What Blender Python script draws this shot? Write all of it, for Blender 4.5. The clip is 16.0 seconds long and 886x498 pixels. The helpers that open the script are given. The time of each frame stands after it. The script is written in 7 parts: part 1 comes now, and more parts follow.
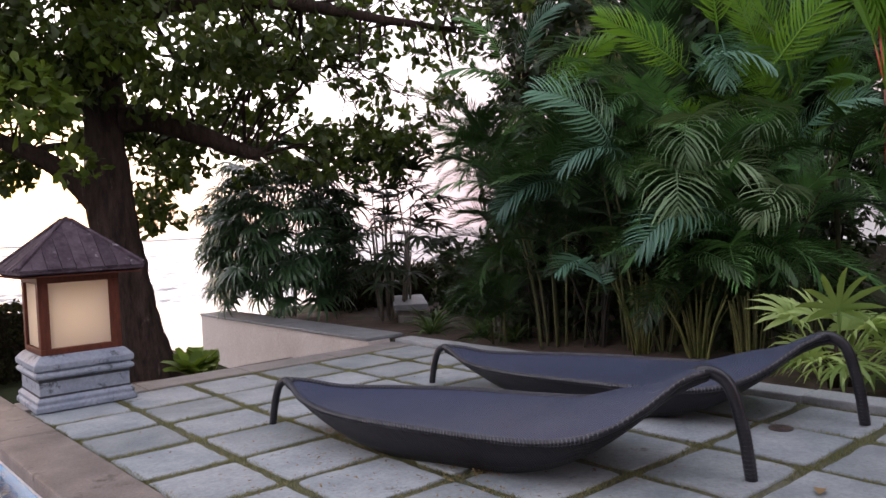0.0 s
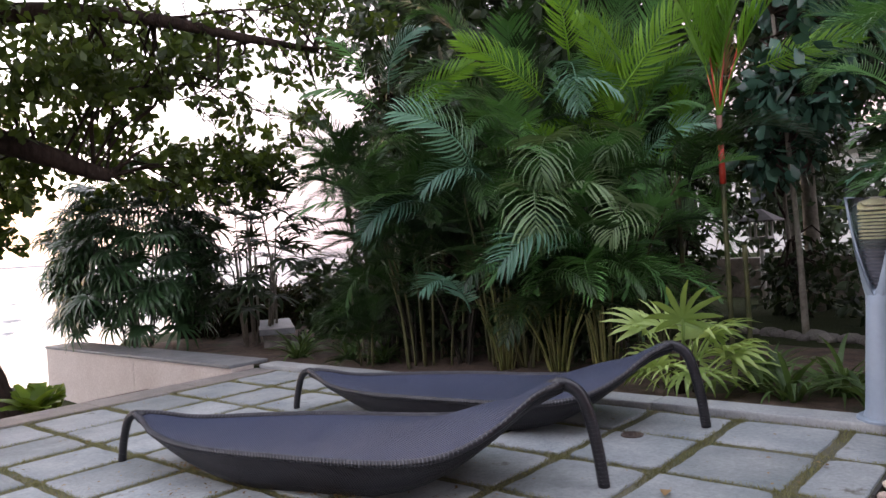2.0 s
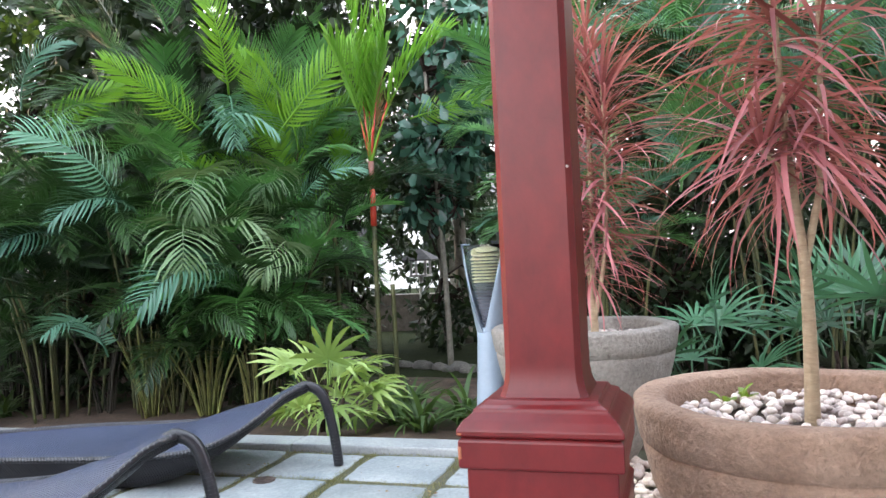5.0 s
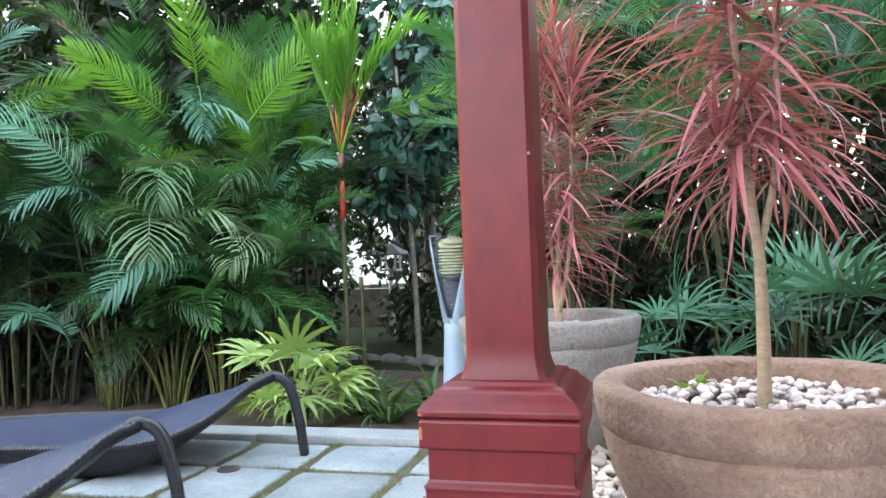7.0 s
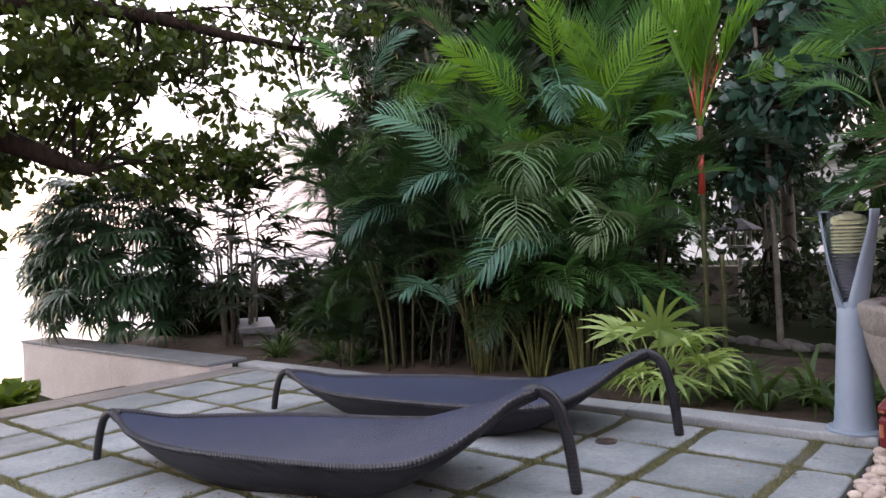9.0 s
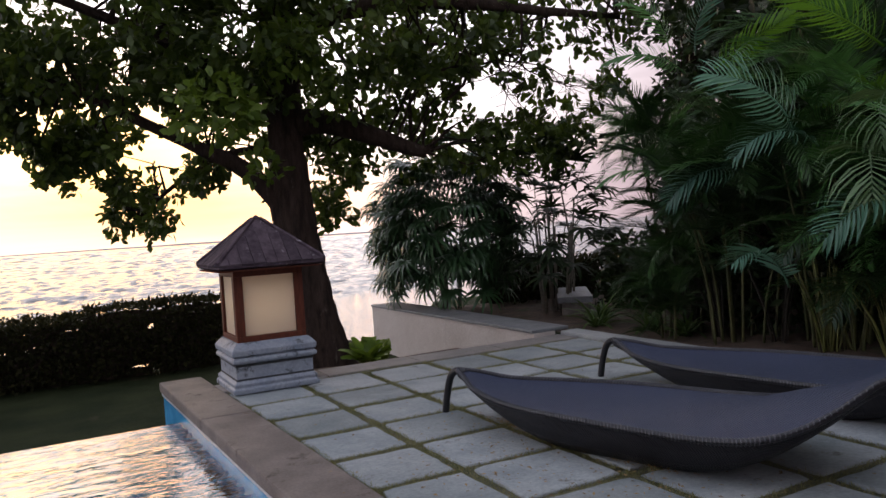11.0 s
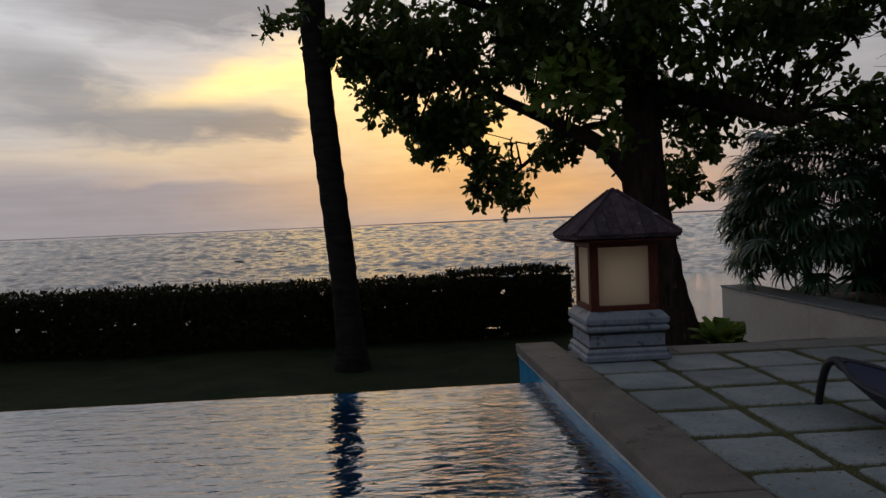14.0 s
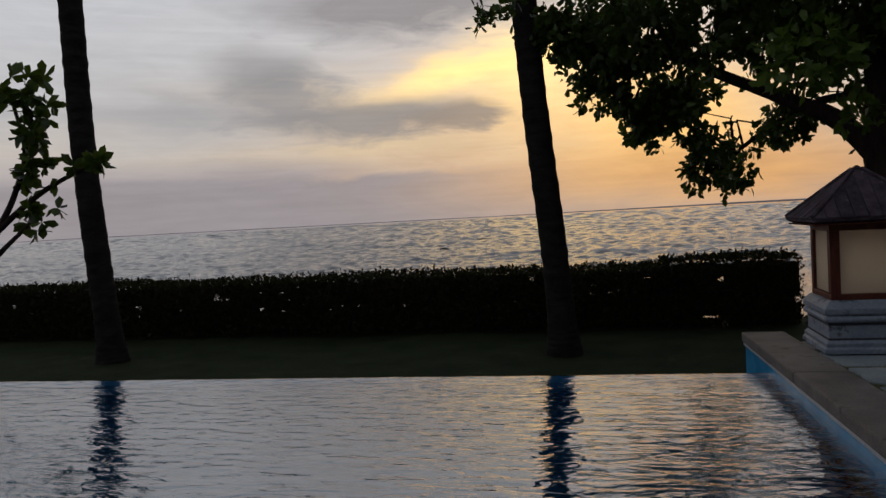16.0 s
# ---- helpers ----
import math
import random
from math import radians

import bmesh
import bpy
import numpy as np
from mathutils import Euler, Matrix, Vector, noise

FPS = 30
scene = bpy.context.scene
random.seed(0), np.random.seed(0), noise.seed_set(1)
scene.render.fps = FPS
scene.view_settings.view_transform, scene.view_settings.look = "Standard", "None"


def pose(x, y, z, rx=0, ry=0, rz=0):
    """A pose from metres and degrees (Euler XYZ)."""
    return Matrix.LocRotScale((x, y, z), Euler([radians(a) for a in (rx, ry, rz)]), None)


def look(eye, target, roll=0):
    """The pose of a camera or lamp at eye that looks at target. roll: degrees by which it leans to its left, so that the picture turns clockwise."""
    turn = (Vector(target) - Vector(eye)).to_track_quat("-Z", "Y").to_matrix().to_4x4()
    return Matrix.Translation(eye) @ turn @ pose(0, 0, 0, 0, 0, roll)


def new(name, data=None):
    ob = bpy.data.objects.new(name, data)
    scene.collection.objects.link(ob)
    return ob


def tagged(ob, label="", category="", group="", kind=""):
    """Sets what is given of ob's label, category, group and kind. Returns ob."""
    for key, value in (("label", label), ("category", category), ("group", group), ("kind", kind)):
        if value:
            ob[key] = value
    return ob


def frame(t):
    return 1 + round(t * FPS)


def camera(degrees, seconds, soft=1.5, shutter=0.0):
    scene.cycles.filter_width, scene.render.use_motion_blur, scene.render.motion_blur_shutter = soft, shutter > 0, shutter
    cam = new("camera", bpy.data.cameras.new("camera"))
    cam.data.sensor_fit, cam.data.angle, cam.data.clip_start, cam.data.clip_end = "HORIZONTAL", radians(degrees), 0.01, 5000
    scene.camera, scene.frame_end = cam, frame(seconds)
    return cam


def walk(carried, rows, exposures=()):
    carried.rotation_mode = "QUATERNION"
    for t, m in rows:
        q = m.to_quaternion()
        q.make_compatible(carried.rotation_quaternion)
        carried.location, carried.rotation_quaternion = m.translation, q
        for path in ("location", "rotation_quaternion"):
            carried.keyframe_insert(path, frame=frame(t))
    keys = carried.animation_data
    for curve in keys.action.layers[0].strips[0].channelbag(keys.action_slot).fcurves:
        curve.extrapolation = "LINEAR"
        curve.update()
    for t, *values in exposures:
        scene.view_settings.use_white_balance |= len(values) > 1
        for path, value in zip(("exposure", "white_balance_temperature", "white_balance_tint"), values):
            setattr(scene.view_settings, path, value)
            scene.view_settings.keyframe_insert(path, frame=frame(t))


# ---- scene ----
cam = camera(61.06, 16.0)
# seconds, eye x y z, yaw, pitch, roll
ROWS = [
    (0.0, 0.000, 0.000, 0.873, -39.66, -1.66, 2.75),
    (0.5, 0.007, -0.002, 0.867, -42.82, -1.20, 2.86),
    (1.0, 0.016, -0.013, 0.870, -45.18, -0.84, 3.07),
    (1.5, 0.031, -0.019, 0.872, -47.34, -0.80, 3.40),
    (2.0, 0.044, -0.026, 0.866, -49.38, -0.59, 3.61),
    (2.5, 0.061, -0.036, 0.868, -51.67, -0.31, 3.96),
    (3.0, 0.077, -0.045, 0.894, -54.44, 0.32, 4.44),
    (3.5, 0.112, -0.088, 0.902, -58.27, 1.06, 4.24),
    (4.0, 0.141, -0.125, 0.890, -63.05, 0.89, 4.14),
    (4.5, 0.158, -0.167, 0.887, -68.03, 0.68, 3.46),
    (5.0, 0.182, -0.210, 0.886, -72.68, 0.65, 2.72),
    (5.2, 0.189, -0.229, 0.883, -74.34, 0.79, 2.43),
    (7.3, 0.154, -0.231, 0.859, -74.85, 0.28, 2.14),
    (7.5, 0.144, -0.210, 0.862, -72.42, 0.18, 2.24),
    (8.0, 0.106, -0.148, 0.862, -65.32, -0.10, 2.30),
    (8.5, 0.076, -0.085, 0.879, -57.51, -0.32, 2.44),
    (9.0, 0.036, -0.050, 0.885, -50.65, -0.63, 2.36),
    (9.5, 0.011, -0.032, 0.886, -44.46, -0.65, 2.54),
    (10.0, -0.012, -0.015, 0.883, -38.72, -0.82, 2.94),
    (10.2, -0.023, -0.015, 0.891, -36.50, -1.04, 3.26),
    (12.3, -0.099, 0.017, 0.869, -15.64, -1.94, 3.22),
    (12.5, -0.109, 0.012, 0.873, -14.34, -1.96, 3.24),
    (13.0, -0.126, 0.004, 0.873, -10.82, -1.97, 3.00),
    (13.5, -0.150, 0.004, 0.861, -6.71, -1.90, 2.54),
    (14.0, -0.176, -0.004, 0.863, -2.34, -2.03, 2.35),
    (14.5, -0.197, -0.019, 0.862, 1.54, -2.00, 2.25),
    (15.0, -0.219, -0.044, 0.871, 4.97, -2.10, 2.52),
    (15.5, -0.250, -0.069, 0.868, 8.41, -2.28, 2.73),
    (16.0, -0.284, -0.086, 0.855, 12.79, -2.28, 3.07),
]
EXPOSURES = [(0.0, 2.54, 6950, 24), (1.0, 2.76, 6900, 23), (2.0, 2.83, 6900, 22), (2.5, 2.88, 6900, 22), (3.5, 3.08, 6800, 17), (4.0, 3.31, 6750, 14), (4.5, 3.75, 6650, 11), (5.0, 4.0, 6550, 9), (7.5, 4.06, 6150, 6), (8.0, 3.97, 6450, 11), (8.5, 3.26, 6700, 19), (9.5, 2.93, 6900, 23), (10.2, 2.65, 6900, 23), (12.3, 0.2, 6500, 11), (14.0, -0.08, 6500, 11), (16.0, -0.2, 6500, 11)]
walk(cam, [(t, pose(x, y, z, 90 + pitch, roll, yaw)) for t, x, y, z, yaw, pitch, roll in ROWS], EXPOSURES)

# ---------------------------------------------------------------- node helpers


def node(tree, kind, **values):
    n = tree.nodes.new(kind)
    for key, value in values.items():
        n.inputs[key.replace("_", " ")].default_value = value
    return n


def math_node(tree, op, a, b=None, c=None, clamp=False):
    n = tree.nodes.new("ShaderNodeMath")
    n.operation, n.use_clamp = op, clamp
    for i, v in enumerate((a, b, c)):
        if v is None:
            continue
        if isinstance(v, (int, float)):
            n.inputs[i].default_value = v
        else:
            tree.links.new(v, n.inputs[i])
    return n.outputs[0]


def mix_node(tree, fac, a, b, blend="MIX"):
    n = tree.nodes.new("ShaderNodeMix")
    n.data_type, n.blend_type = "RGBA", blend
    for i, v in ((0, fac), (6, a), (7, b)):
        if isinstance(v, (int, float)):
            n.inputs[i].default_value = v
        elif isinstance(v, tuple):
            n.inputs[i].default_value = (*v, 1)
        else:
            tree.links.new(v, n.inputs[i])
    return n.outputs[2]


def ramp_node(tree, fac, stops, ease="LINEAR"):
    n = tree.nodes.new("ShaderNodeValToRGB")
    n.color_ramp.interpolation = ease
    while len(n.color_ramp.elements) < len(stops):
        n.color_ramp.elements.new(0.5)
    for e, (p, col) in zip(n.color_ramp.elements, stops):
        e.position = p
        e.color = (*col, 1) if isinstance(col, tuple) else (col, col, col, 1)
    tree.links.new(fac, n.inputs[0])
    return n.outputs[0]


# ---------------------------------------------------------------- sky, sun
SUN_AZ, SUN_EL = 1.0, 7.0


def make_world():
    world = bpy.data.worlds.new("dusk_sky")
    world.use_nodes = True
    t = world.node_tree
    t.nodes.clear()
    out = t.nodes.new("ShaderNodeOutputWorld")
    bg = t.nodes.new("ShaderNodeBackground")
    t.links.new(bg.outputs[0], out.inputs[0])
    sky = t.nodes.new("ShaderNodeTexSky")
    sky.sky_type, sky.sun_disc = "NISHITA", False
    sky.sun_elevation, sky.sun_rotation = radians(SUN_EL), radians(-SUN_AZ)
    coord = t.nodes.new("ShaderNodeTexCoord")
    xyz = t.nodes.new("ShaderNodeSeparateXYZ")
    t.links.new(coord.outputs["Generated"], xyz.inputs[0])
    deg = 180 / math.pi
    m = lambda *a, **k: math_node(t, *a, **k)
    el = m("MULTIPLY", m("ARCSINE", xyz.outputs[2]), deg)
    az = m("MULTIPLY", m("ARCTAN2", m("MULTIPLY", xyz.outputs[0], -1.0), xyz.outputs[1]), deg)
    def noise_at(ka, ke, detail, rough, twist):
        comb = t.nodes.new("ShaderNodeCombineXYZ")
        t.links.new(m("MULTIPLY", az, ka), comb.inputs[0])
        t.links.new(m("MULTIPLY", el, ke), comb.inputs[1])
        n = node(t, "ShaderNodeTexNoise", Scale=1.0, Detail=detail, Roughness=rough, Distortion=twist)
        t.links.new(comb.outputs[0], n.inputs[0])
        return m("SUBTRACT", n.outputs[0], 0.5)

    n1 = noise_at(0.07, 0.24, 5.0, 0.5, 0.3)
    n2 = noise_at(0.2, 0.7, 6.0, 0.6, 0.5)
    n3 = noise_at(0.11, 2.3, 3.0, 0.5, 0.2)
    # wind-torn edges: the noise shifts the places of the clouds
    azw = m("ADD", az, m("ADD", m("MULTIPLY", n1, 9.0), m("MULTIPLY", n2, 3.0)))
    elw = m("ADD", el, m("ADD", m("MULTIPLY", n1, 3.0), m("MULTIPLY", n2, 1.6)))

    def blob(a0, e0, wa, we, ragged=0.0, hard=1.0, cut=0.0):
        da = m("DIVIDE", m("SUBTRACT", azw, a0), wa)
        de = m("DIVIDE", m("SUBTRACT", elw, e0), we)
        g = m("POWER", 2.718, m("MULTIPLY", m("ADD", m("MULTIPLY", da, da), m("MULTIPLY", de, de)), -1.0))
        if hard == 1.0:
            return g
        return m("MULTIPLY", m("SUBTRACT", m("ADD", g, m("MULTIPLY", n2, ragged)), cut), hard, clamp=True)

    up = m("DIVIDE", m("ADD", el, m("MULTIPLY", n1, 4.0)), 90.0, clamp=True)
    col = ramp_node(t, up, [(0.0, (0.40, 0.36, 0.37)), (0.04, (0.44, 0.40, 0.41)), (0.06, (0.62, 0.57, 0.52)), (0.09, (0.56, 0.55, 0.55)),
                            (0.16, (0.66, 0.67, 0.70)), (0.20, (0.65, 0.66, 0.70)), (0.29, (0.56, 0.58, 0.63)), (0.42, (0.38, 0.40, 0.45)), (1.0, (0.35, 0.38, 0.44))])
    # blue of the clear air above the cloud
    clear = mix_node(t, 1.0, sky.outputs[0], (0.10, 0.10, 0.10), "MULTIPLY")
    col = mix_node(t, m("MULTIPLY", m("SUBTRACT", m("DIVIDE", el, 60.0), 0.1, clamp=True), 0.5), col, clear)
    # warm light spreading from the hidden sun
    col = mix_node(t, m("MULTIPLY", blob(4, 6.5, 17, 7), 0.7), col, (1.0, 0.66, 0.36))
    col = mix_node(t, m("MULTIPLY", blob(-4, 6.5, 9, 4.0), 0.8), col, (1.5, 0.88, 0.24))
    col = mix_node(t, m("MULTIPLY", blob(15, 5.3, 10, 1.1), 0.7), col, (0.85, 0.66, 0.42))
    # torn bright streak
    rise = m("MULTIPLY", m("MAXIMUM", m("SUBTRACT", 17.5, azw), 0.0), 0.2)
    v = m("DIVIDE", m("SUBTRACT", m("SUBTRACT", elw, 9.4), rise), 1.25)
    streak = m("MULTIPLY", m("POWER", 2.718, m("MULTIPLY", m("MULTIPLY", v, v), -1.0)), blob(8, 10.8, 11, 5.0))
    col = mix_node(t, m("MULTIPLY", streak, 1.1, clamp=True), col, (1.6, 1.12, 0.46))
    col = mix_node(t, m("MULTIPLY", blob(5.5, 10.8, 4.0, 3.2), 0.75), col, (1.7, 1.2, 0.48))
    # grey cloud over it
    col = mix_node(t, m("MULTIPLY", blob(24, 9.6, 4.5, 2.6, 0.9, 1.8, 0.3), 0.75), col, (0.34, 0.33, 0.335))
    col = mix_node(t, m("MULTIPLY", blob(31, 8.5, 9, 1.5, 0.9, 1.6, 0.35), 0.55), col, (0.36, 0.36, 0.38))
    col = mix_node(t, m("MULTIPLY", blob(26, 11.5, 5, 2.2, 0.9, 1.8, 0.3), 0.7), col, (0.33, 0.325, 0.33))
    col = mix_node(t, m("MULTIPLY", blob(17.5, 7.7, 9, 1.9, 1.1, 1.8, 0.22), 0.85), col, (0.33, 0.31, 0.30))
    col = mix_node(t, m("MULTIPLY", blob(10.5, 7.6, 4.5, 1.3, 0.8, 2.2, 0.3), 0.85), col, (0.40, 0.33, 0.27))
    col = mix_node(t, m("MULTIPLY", blob(15, 16.0, 12, 2.6, 0.8, 1.8, 0.2), 0.85), col, (0.32, 0.30, 0.305))
    col = mix_node(t, m("MULTIPLY", blob(26, 3.4, 10, 2.0, 0.9, 1.6, 0.3), 0.6), col, (0.42, 0.385, 0.395))
    # thin bars and the low bank
    bars = m("MULTIPLY", m("MULTIPLY", m("SUBTRACT", n3, 0.12), 6.0, clamp=True), blob(16, 4.9, 22, 1.3))
    col = mix_node(t, m("MULTIPLY", bars, 0.55), col, (0.42, 0.37, 0.36))
    bank = m("MULTIPLY", m("SUBTRACT", m("ADD", 3.9, m("MULTIPLY", n2, 2.2)), el), 1.6, clamp=True)
    bank = m("MULTIPLY", bank, m("DIVIDE", m("SUBTRACT", az, 2.0), 16.0, clamp=True))
    col = mix_node(t, m("MULTIPLY", bank, 0.85), col, (0.36, 0.33, 0.345))
    col = mix_node(t, m("MULTIPLY", blob(-8, 2.6, 16, 2.6), 0.75), col, (0.85, 0.43, 0.14))
    # dimmer, rosier sky away from the sunset
    low = m("DIVIDE", m("SUBTRACT", 40.0, el), 25.0, clamp=True)
    away = m("MULTIPLY", m("DIVIDE", m("SUBTRACT", -22.0, az), 24.0, clamp=True), low)
    col = mix_node(t, away, col, mix_node(t, 1.0, col, (0.36, 0.315, 0.335), "MULTIPLY"))
    behind = m("MULTIPLY", m("DIVIDE", m("SUBTRACT", az, 55.0), 40.0, clamp=True), low)
    col = mix_node(t, behind, col, mix_node(t, 1.0, col, (0.45, 0.45, 0.50), "MULTIPLY"))
    grain = m("ADD", 1.0, m("ADD", m("MULTIPLY", n2, 0.28), m("MULTIPLY", n3, 0.18)))
    shade = t.nodes.new("ShaderNodeVectorMath")
    shade.operation = "SCALE"
    t.links.new(col, shade.inputs[0])
    t.links.new(grain, shade.inputs["Scale"])
    t.links.new(shade.outputs[0], bg.inputs[0])
    bg.inputs[1].default_value = 1.0
    scene.world = world
    sun = new("sun", bpy.data.lights.new("sun", "SUN"))
    sun.data.energy, sun.data.angle, sun.data.color = 0.02, radians(60), (1.0, 0.68, 0.36)
    a, e = radians(SUN_AZ), radians(SUN_EL)
    to = Vector((-math.sin(a) * math.cos(e), math.cos(a) * math.cos(e), math.sin(e)))
    sun.matrix_world = look(to * 60, (0, 0, 0))


make_world()

# ---------------------------------------------------------------- materials


def material(name, a, b, scale=6.0, rough=0.7, bump=0.15, bump_scale=60.0, metal=0.0, grain=0.35, spots=None, vary=0.0, sheen=0.0, rough_vary=0.12, islands=False, spec=0.5, detail=6.0, stretch=(1, 1, 1)):
    """A worn surface: two colours in large patches, fine grain, relief, and a small drift from piece to piece."""
    mat = bpy.data.materials.new(name)
    mat.use_nodes = True
    t = mat.node_tree
    p = t.nodes["Principled BSDF"]
    coord = t.nodes.new("ShaderNodeTexCoord")
    mp = t.nodes.new("ShaderNodeMapping")
    mp.inputs["Scale"].default_value = stretch
    t.links.new(coord.outputs["Object"], mp.inputs[0])
    src = mp.outputs[0]
    n1 = node(t, "ShaderNodeTexNoise", Scale=scale, Detail=detail, Roughness=0.6)
    n2 = node(t, "ShaderNodeTexNoise", Scale=bump_scale, Detail=4.0, Roughness=0.65)
    drift = None
    if vary:
        if islands:
            drift = t.nodes.new("ShaderNodeNewGeometry").outputs["Random Per Island"]
        else:
            info = t.nodes.new("ShaderNodeObjectInfo")
            drift = info.outputs["Random"]
            add = t.nodes.new("ShaderNodeVectorMath")
            add.operation = "ADD"
            far = t.nodes.new("ShaderNodeVectorMath")
            far.operation = "SCALE"
            far.inputs[0].default_value = (37.0, 91.0, 53.0)
            t.links.new(drift, far.inputs["Scale"])
            t.links.new(src, add.inputs[0])
            t.links.new(far.outputs[0], add.inputs[1])
            src = add.outputs[0]
    t.links.new(src, n1.inputs[0])
    t.links.new(src, n2.inputs[0])
    col = mix_node(t, ramp_node(t, n1.outputs[0], [(0.33, 0.0), (0.67, 1.0)]), a, b)
    col = mix_node(t, grain, col, ramp_node(t, n2.outputs[0], [(0.25, 0.25), (0.75, 0.85)] if grain < 0.5 else [(0.32, 0.08), (0.68, 0.92)]), "OVERLAY")
    if spots:
        n3 = node(t, "ShaderNodeTexNoise", Scale=spots[1], Detail=5.0, Roughness=0.7)
        t.links.new(src, n3.inputs[0])
        col = mix_node(t, ramp_node(t, n3.outputs[0], [(spots[2], 0.0), (spots[2] + 0.09, 1.0)]), col, spots[0])
    if drift is not None:
        hsv = t.nodes.new("ShaderNodeHueSaturation")
        t.links.new(math_node(t, "ADD", 1.0 - vary, math_node(t, "MULTIPLY", drift, 2.0 * vary)), hsv.inputs["Value"])
        t.links.new(math_node(t, "ADD", 0.5 - vary * 0.05, math_node(t, "MULTIPLY", drift, vary * 0.1)), hsv.inputs["Hue"])
        t.links.new(col, hsv.inputs["Color"])
        col = hsv.outputs[0]
    t.links.new(col, p.inputs["Base Color"])
    t.links.new(math_node(t, "ADD", rough - rough_vary / 2, math_node(t, "MULTIPLY", n1.outputs[0], rough_vary)), p.inputs["Roughness"])
    p.inputs["Metallic"].default_value = metal
    p.inputs["Specular IOR Level"].default_value = spec
    if sheen:
        p.inputs["Sheen Weight"].default_value = sheen
    if bump:
        bp = node(t, "ShaderNodeBump", Strength=bump, Distance=0.01)
        t.links.new(math_node(t, "ADD", n2.outputs[0], math_node(t, "MULTIPLY", n1.outputs[0], 0.6)), bp.inputs["Height"])
        t.links.new(bp.outputs[0], p.inputs["Normal"])
    return mat


def foliage(name, a, b, gloss=0.35, through_light=0.35, islands=False, scale=3.0, vary=0.3, spec=0.4):
    """Leaves: green that drifts from leaf to leaf, waxy, and letting some light through."""
    mat = bpy.data.materials.new(name)
    mat.use_nodes = True
    t = mat.node_tree
    p = t.nodes["Principled BSDF"]
    coord = t.nodes.new("ShaderNodeTexCoord")
    n1 = node(t, "ShaderNodeTexNoise", Scale=scale, Detail=4.0)
    t.links.new(coord.outputs["Object"], n1.inputs[0])
    if islands:
        r = t.nodes.new("ShaderNodeNewGeometry").outputs["Random Per Island"]
    else:
        r = t.nodes.new("ShaderNodeObjectInfo").outputs["Random"]
    mixed = math_node(t, "ADD", math_node(t, "MULTIPLY", r, 0.65), math_node(t, "MULTIPLY", n1.outputs[0], 0.35))
    col = mix_node(t, mixed, a, b)
    hsv = t.nodes.new("ShaderNodeHueSaturation")
    t.links.new(math_node(t, "ADD", 1 - vary, math_node(t, "MULTIPLY", r, 2 * vary)), hsv.inputs["Value"])
    t.links.new(col, hsv.inputs["Color"])
    t.links.new(hsv.outputs[0], p.inputs["Base Color"])
    p.inputs["Roughness"].default_value = gloss
    p.inputs["Specular IOR Level"].default_value = spec
    tr = t.nodes.new("ShaderNodeBsdfTranslucent")
    lighter = mix_node(t, 0.5, hsv.outputs[0], (b[0] * 1.6, b[1] * 1.5, b[2] * 0.6))
    t.links.new(lighter, tr.inputs[0])
    ms = t.nodes.new("ShaderNodeMixShader")
    ms.inputs[0].default_value = through_light
    t.links.new(p.outputs[0], ms.inputs[1])
    t.links.new(tr.outputs[0], ms.inputs[2])
    t.links.new(ms.outputs[0], t.nodes["Material Output"].inputs[0])
    return mat


def water(name, deep, wave, strength, stretch, rough=0.02, clear=True, ior=1.33, detail=3.0, octave=0.5, fine=0.3):
    mat = bpy.data.materials.new(name)
    mat.use_nodes = True
    t = mat.node_tree
    p = t.nodes["Principled BSDF"]
    p.inputs["Base Color"].default_value = (*deep, 1)
    p.inputs["Roughness"].default_value = rough
    p.inputs["IOR"].default_value = ior
    if clear:
        p.inputs["Transmission Weight"].default_value = 1.0
    coord = t.nodes.new("ShaderNodeTexCoord")
    mp = t.nodes.new("ShaderNodeMapping")
    mp.inputs["Scale"].default_value = stretch
    mp.inputs["Rotation"].default_value = (0, 0, radians(8))
    t.links.new(coord.outputs["Object"], mp.inputs[0])
    n1 = node(t, "ShaderNodeTexNoise", Scale=wave, Detail=detail, Roughness=octave, Distortion=0.6)
    n2 = node(t, "ShaderNodeTexNoise", Scale=wave * 3.3, Detail=2.0, Roughness=0.5, Distortion=0.3)
    t.links.new(mp.outputs[0], n1.inputs[0])
    t.links.new(mp.outputs[0], n2.inputs[0])
    bp = node(t, "ShaderNodeBump", Strength=1.0, Distance=strength)
    t.links.new(math_node(t, "ADD", n1.outputs[0], math_node(t, "MULTIPLY", n2.outputs[0], fine)), bp.inputs["Height"])
    t.links.new(bp.outputs[0], p.inputs["Normal"])
    return mat


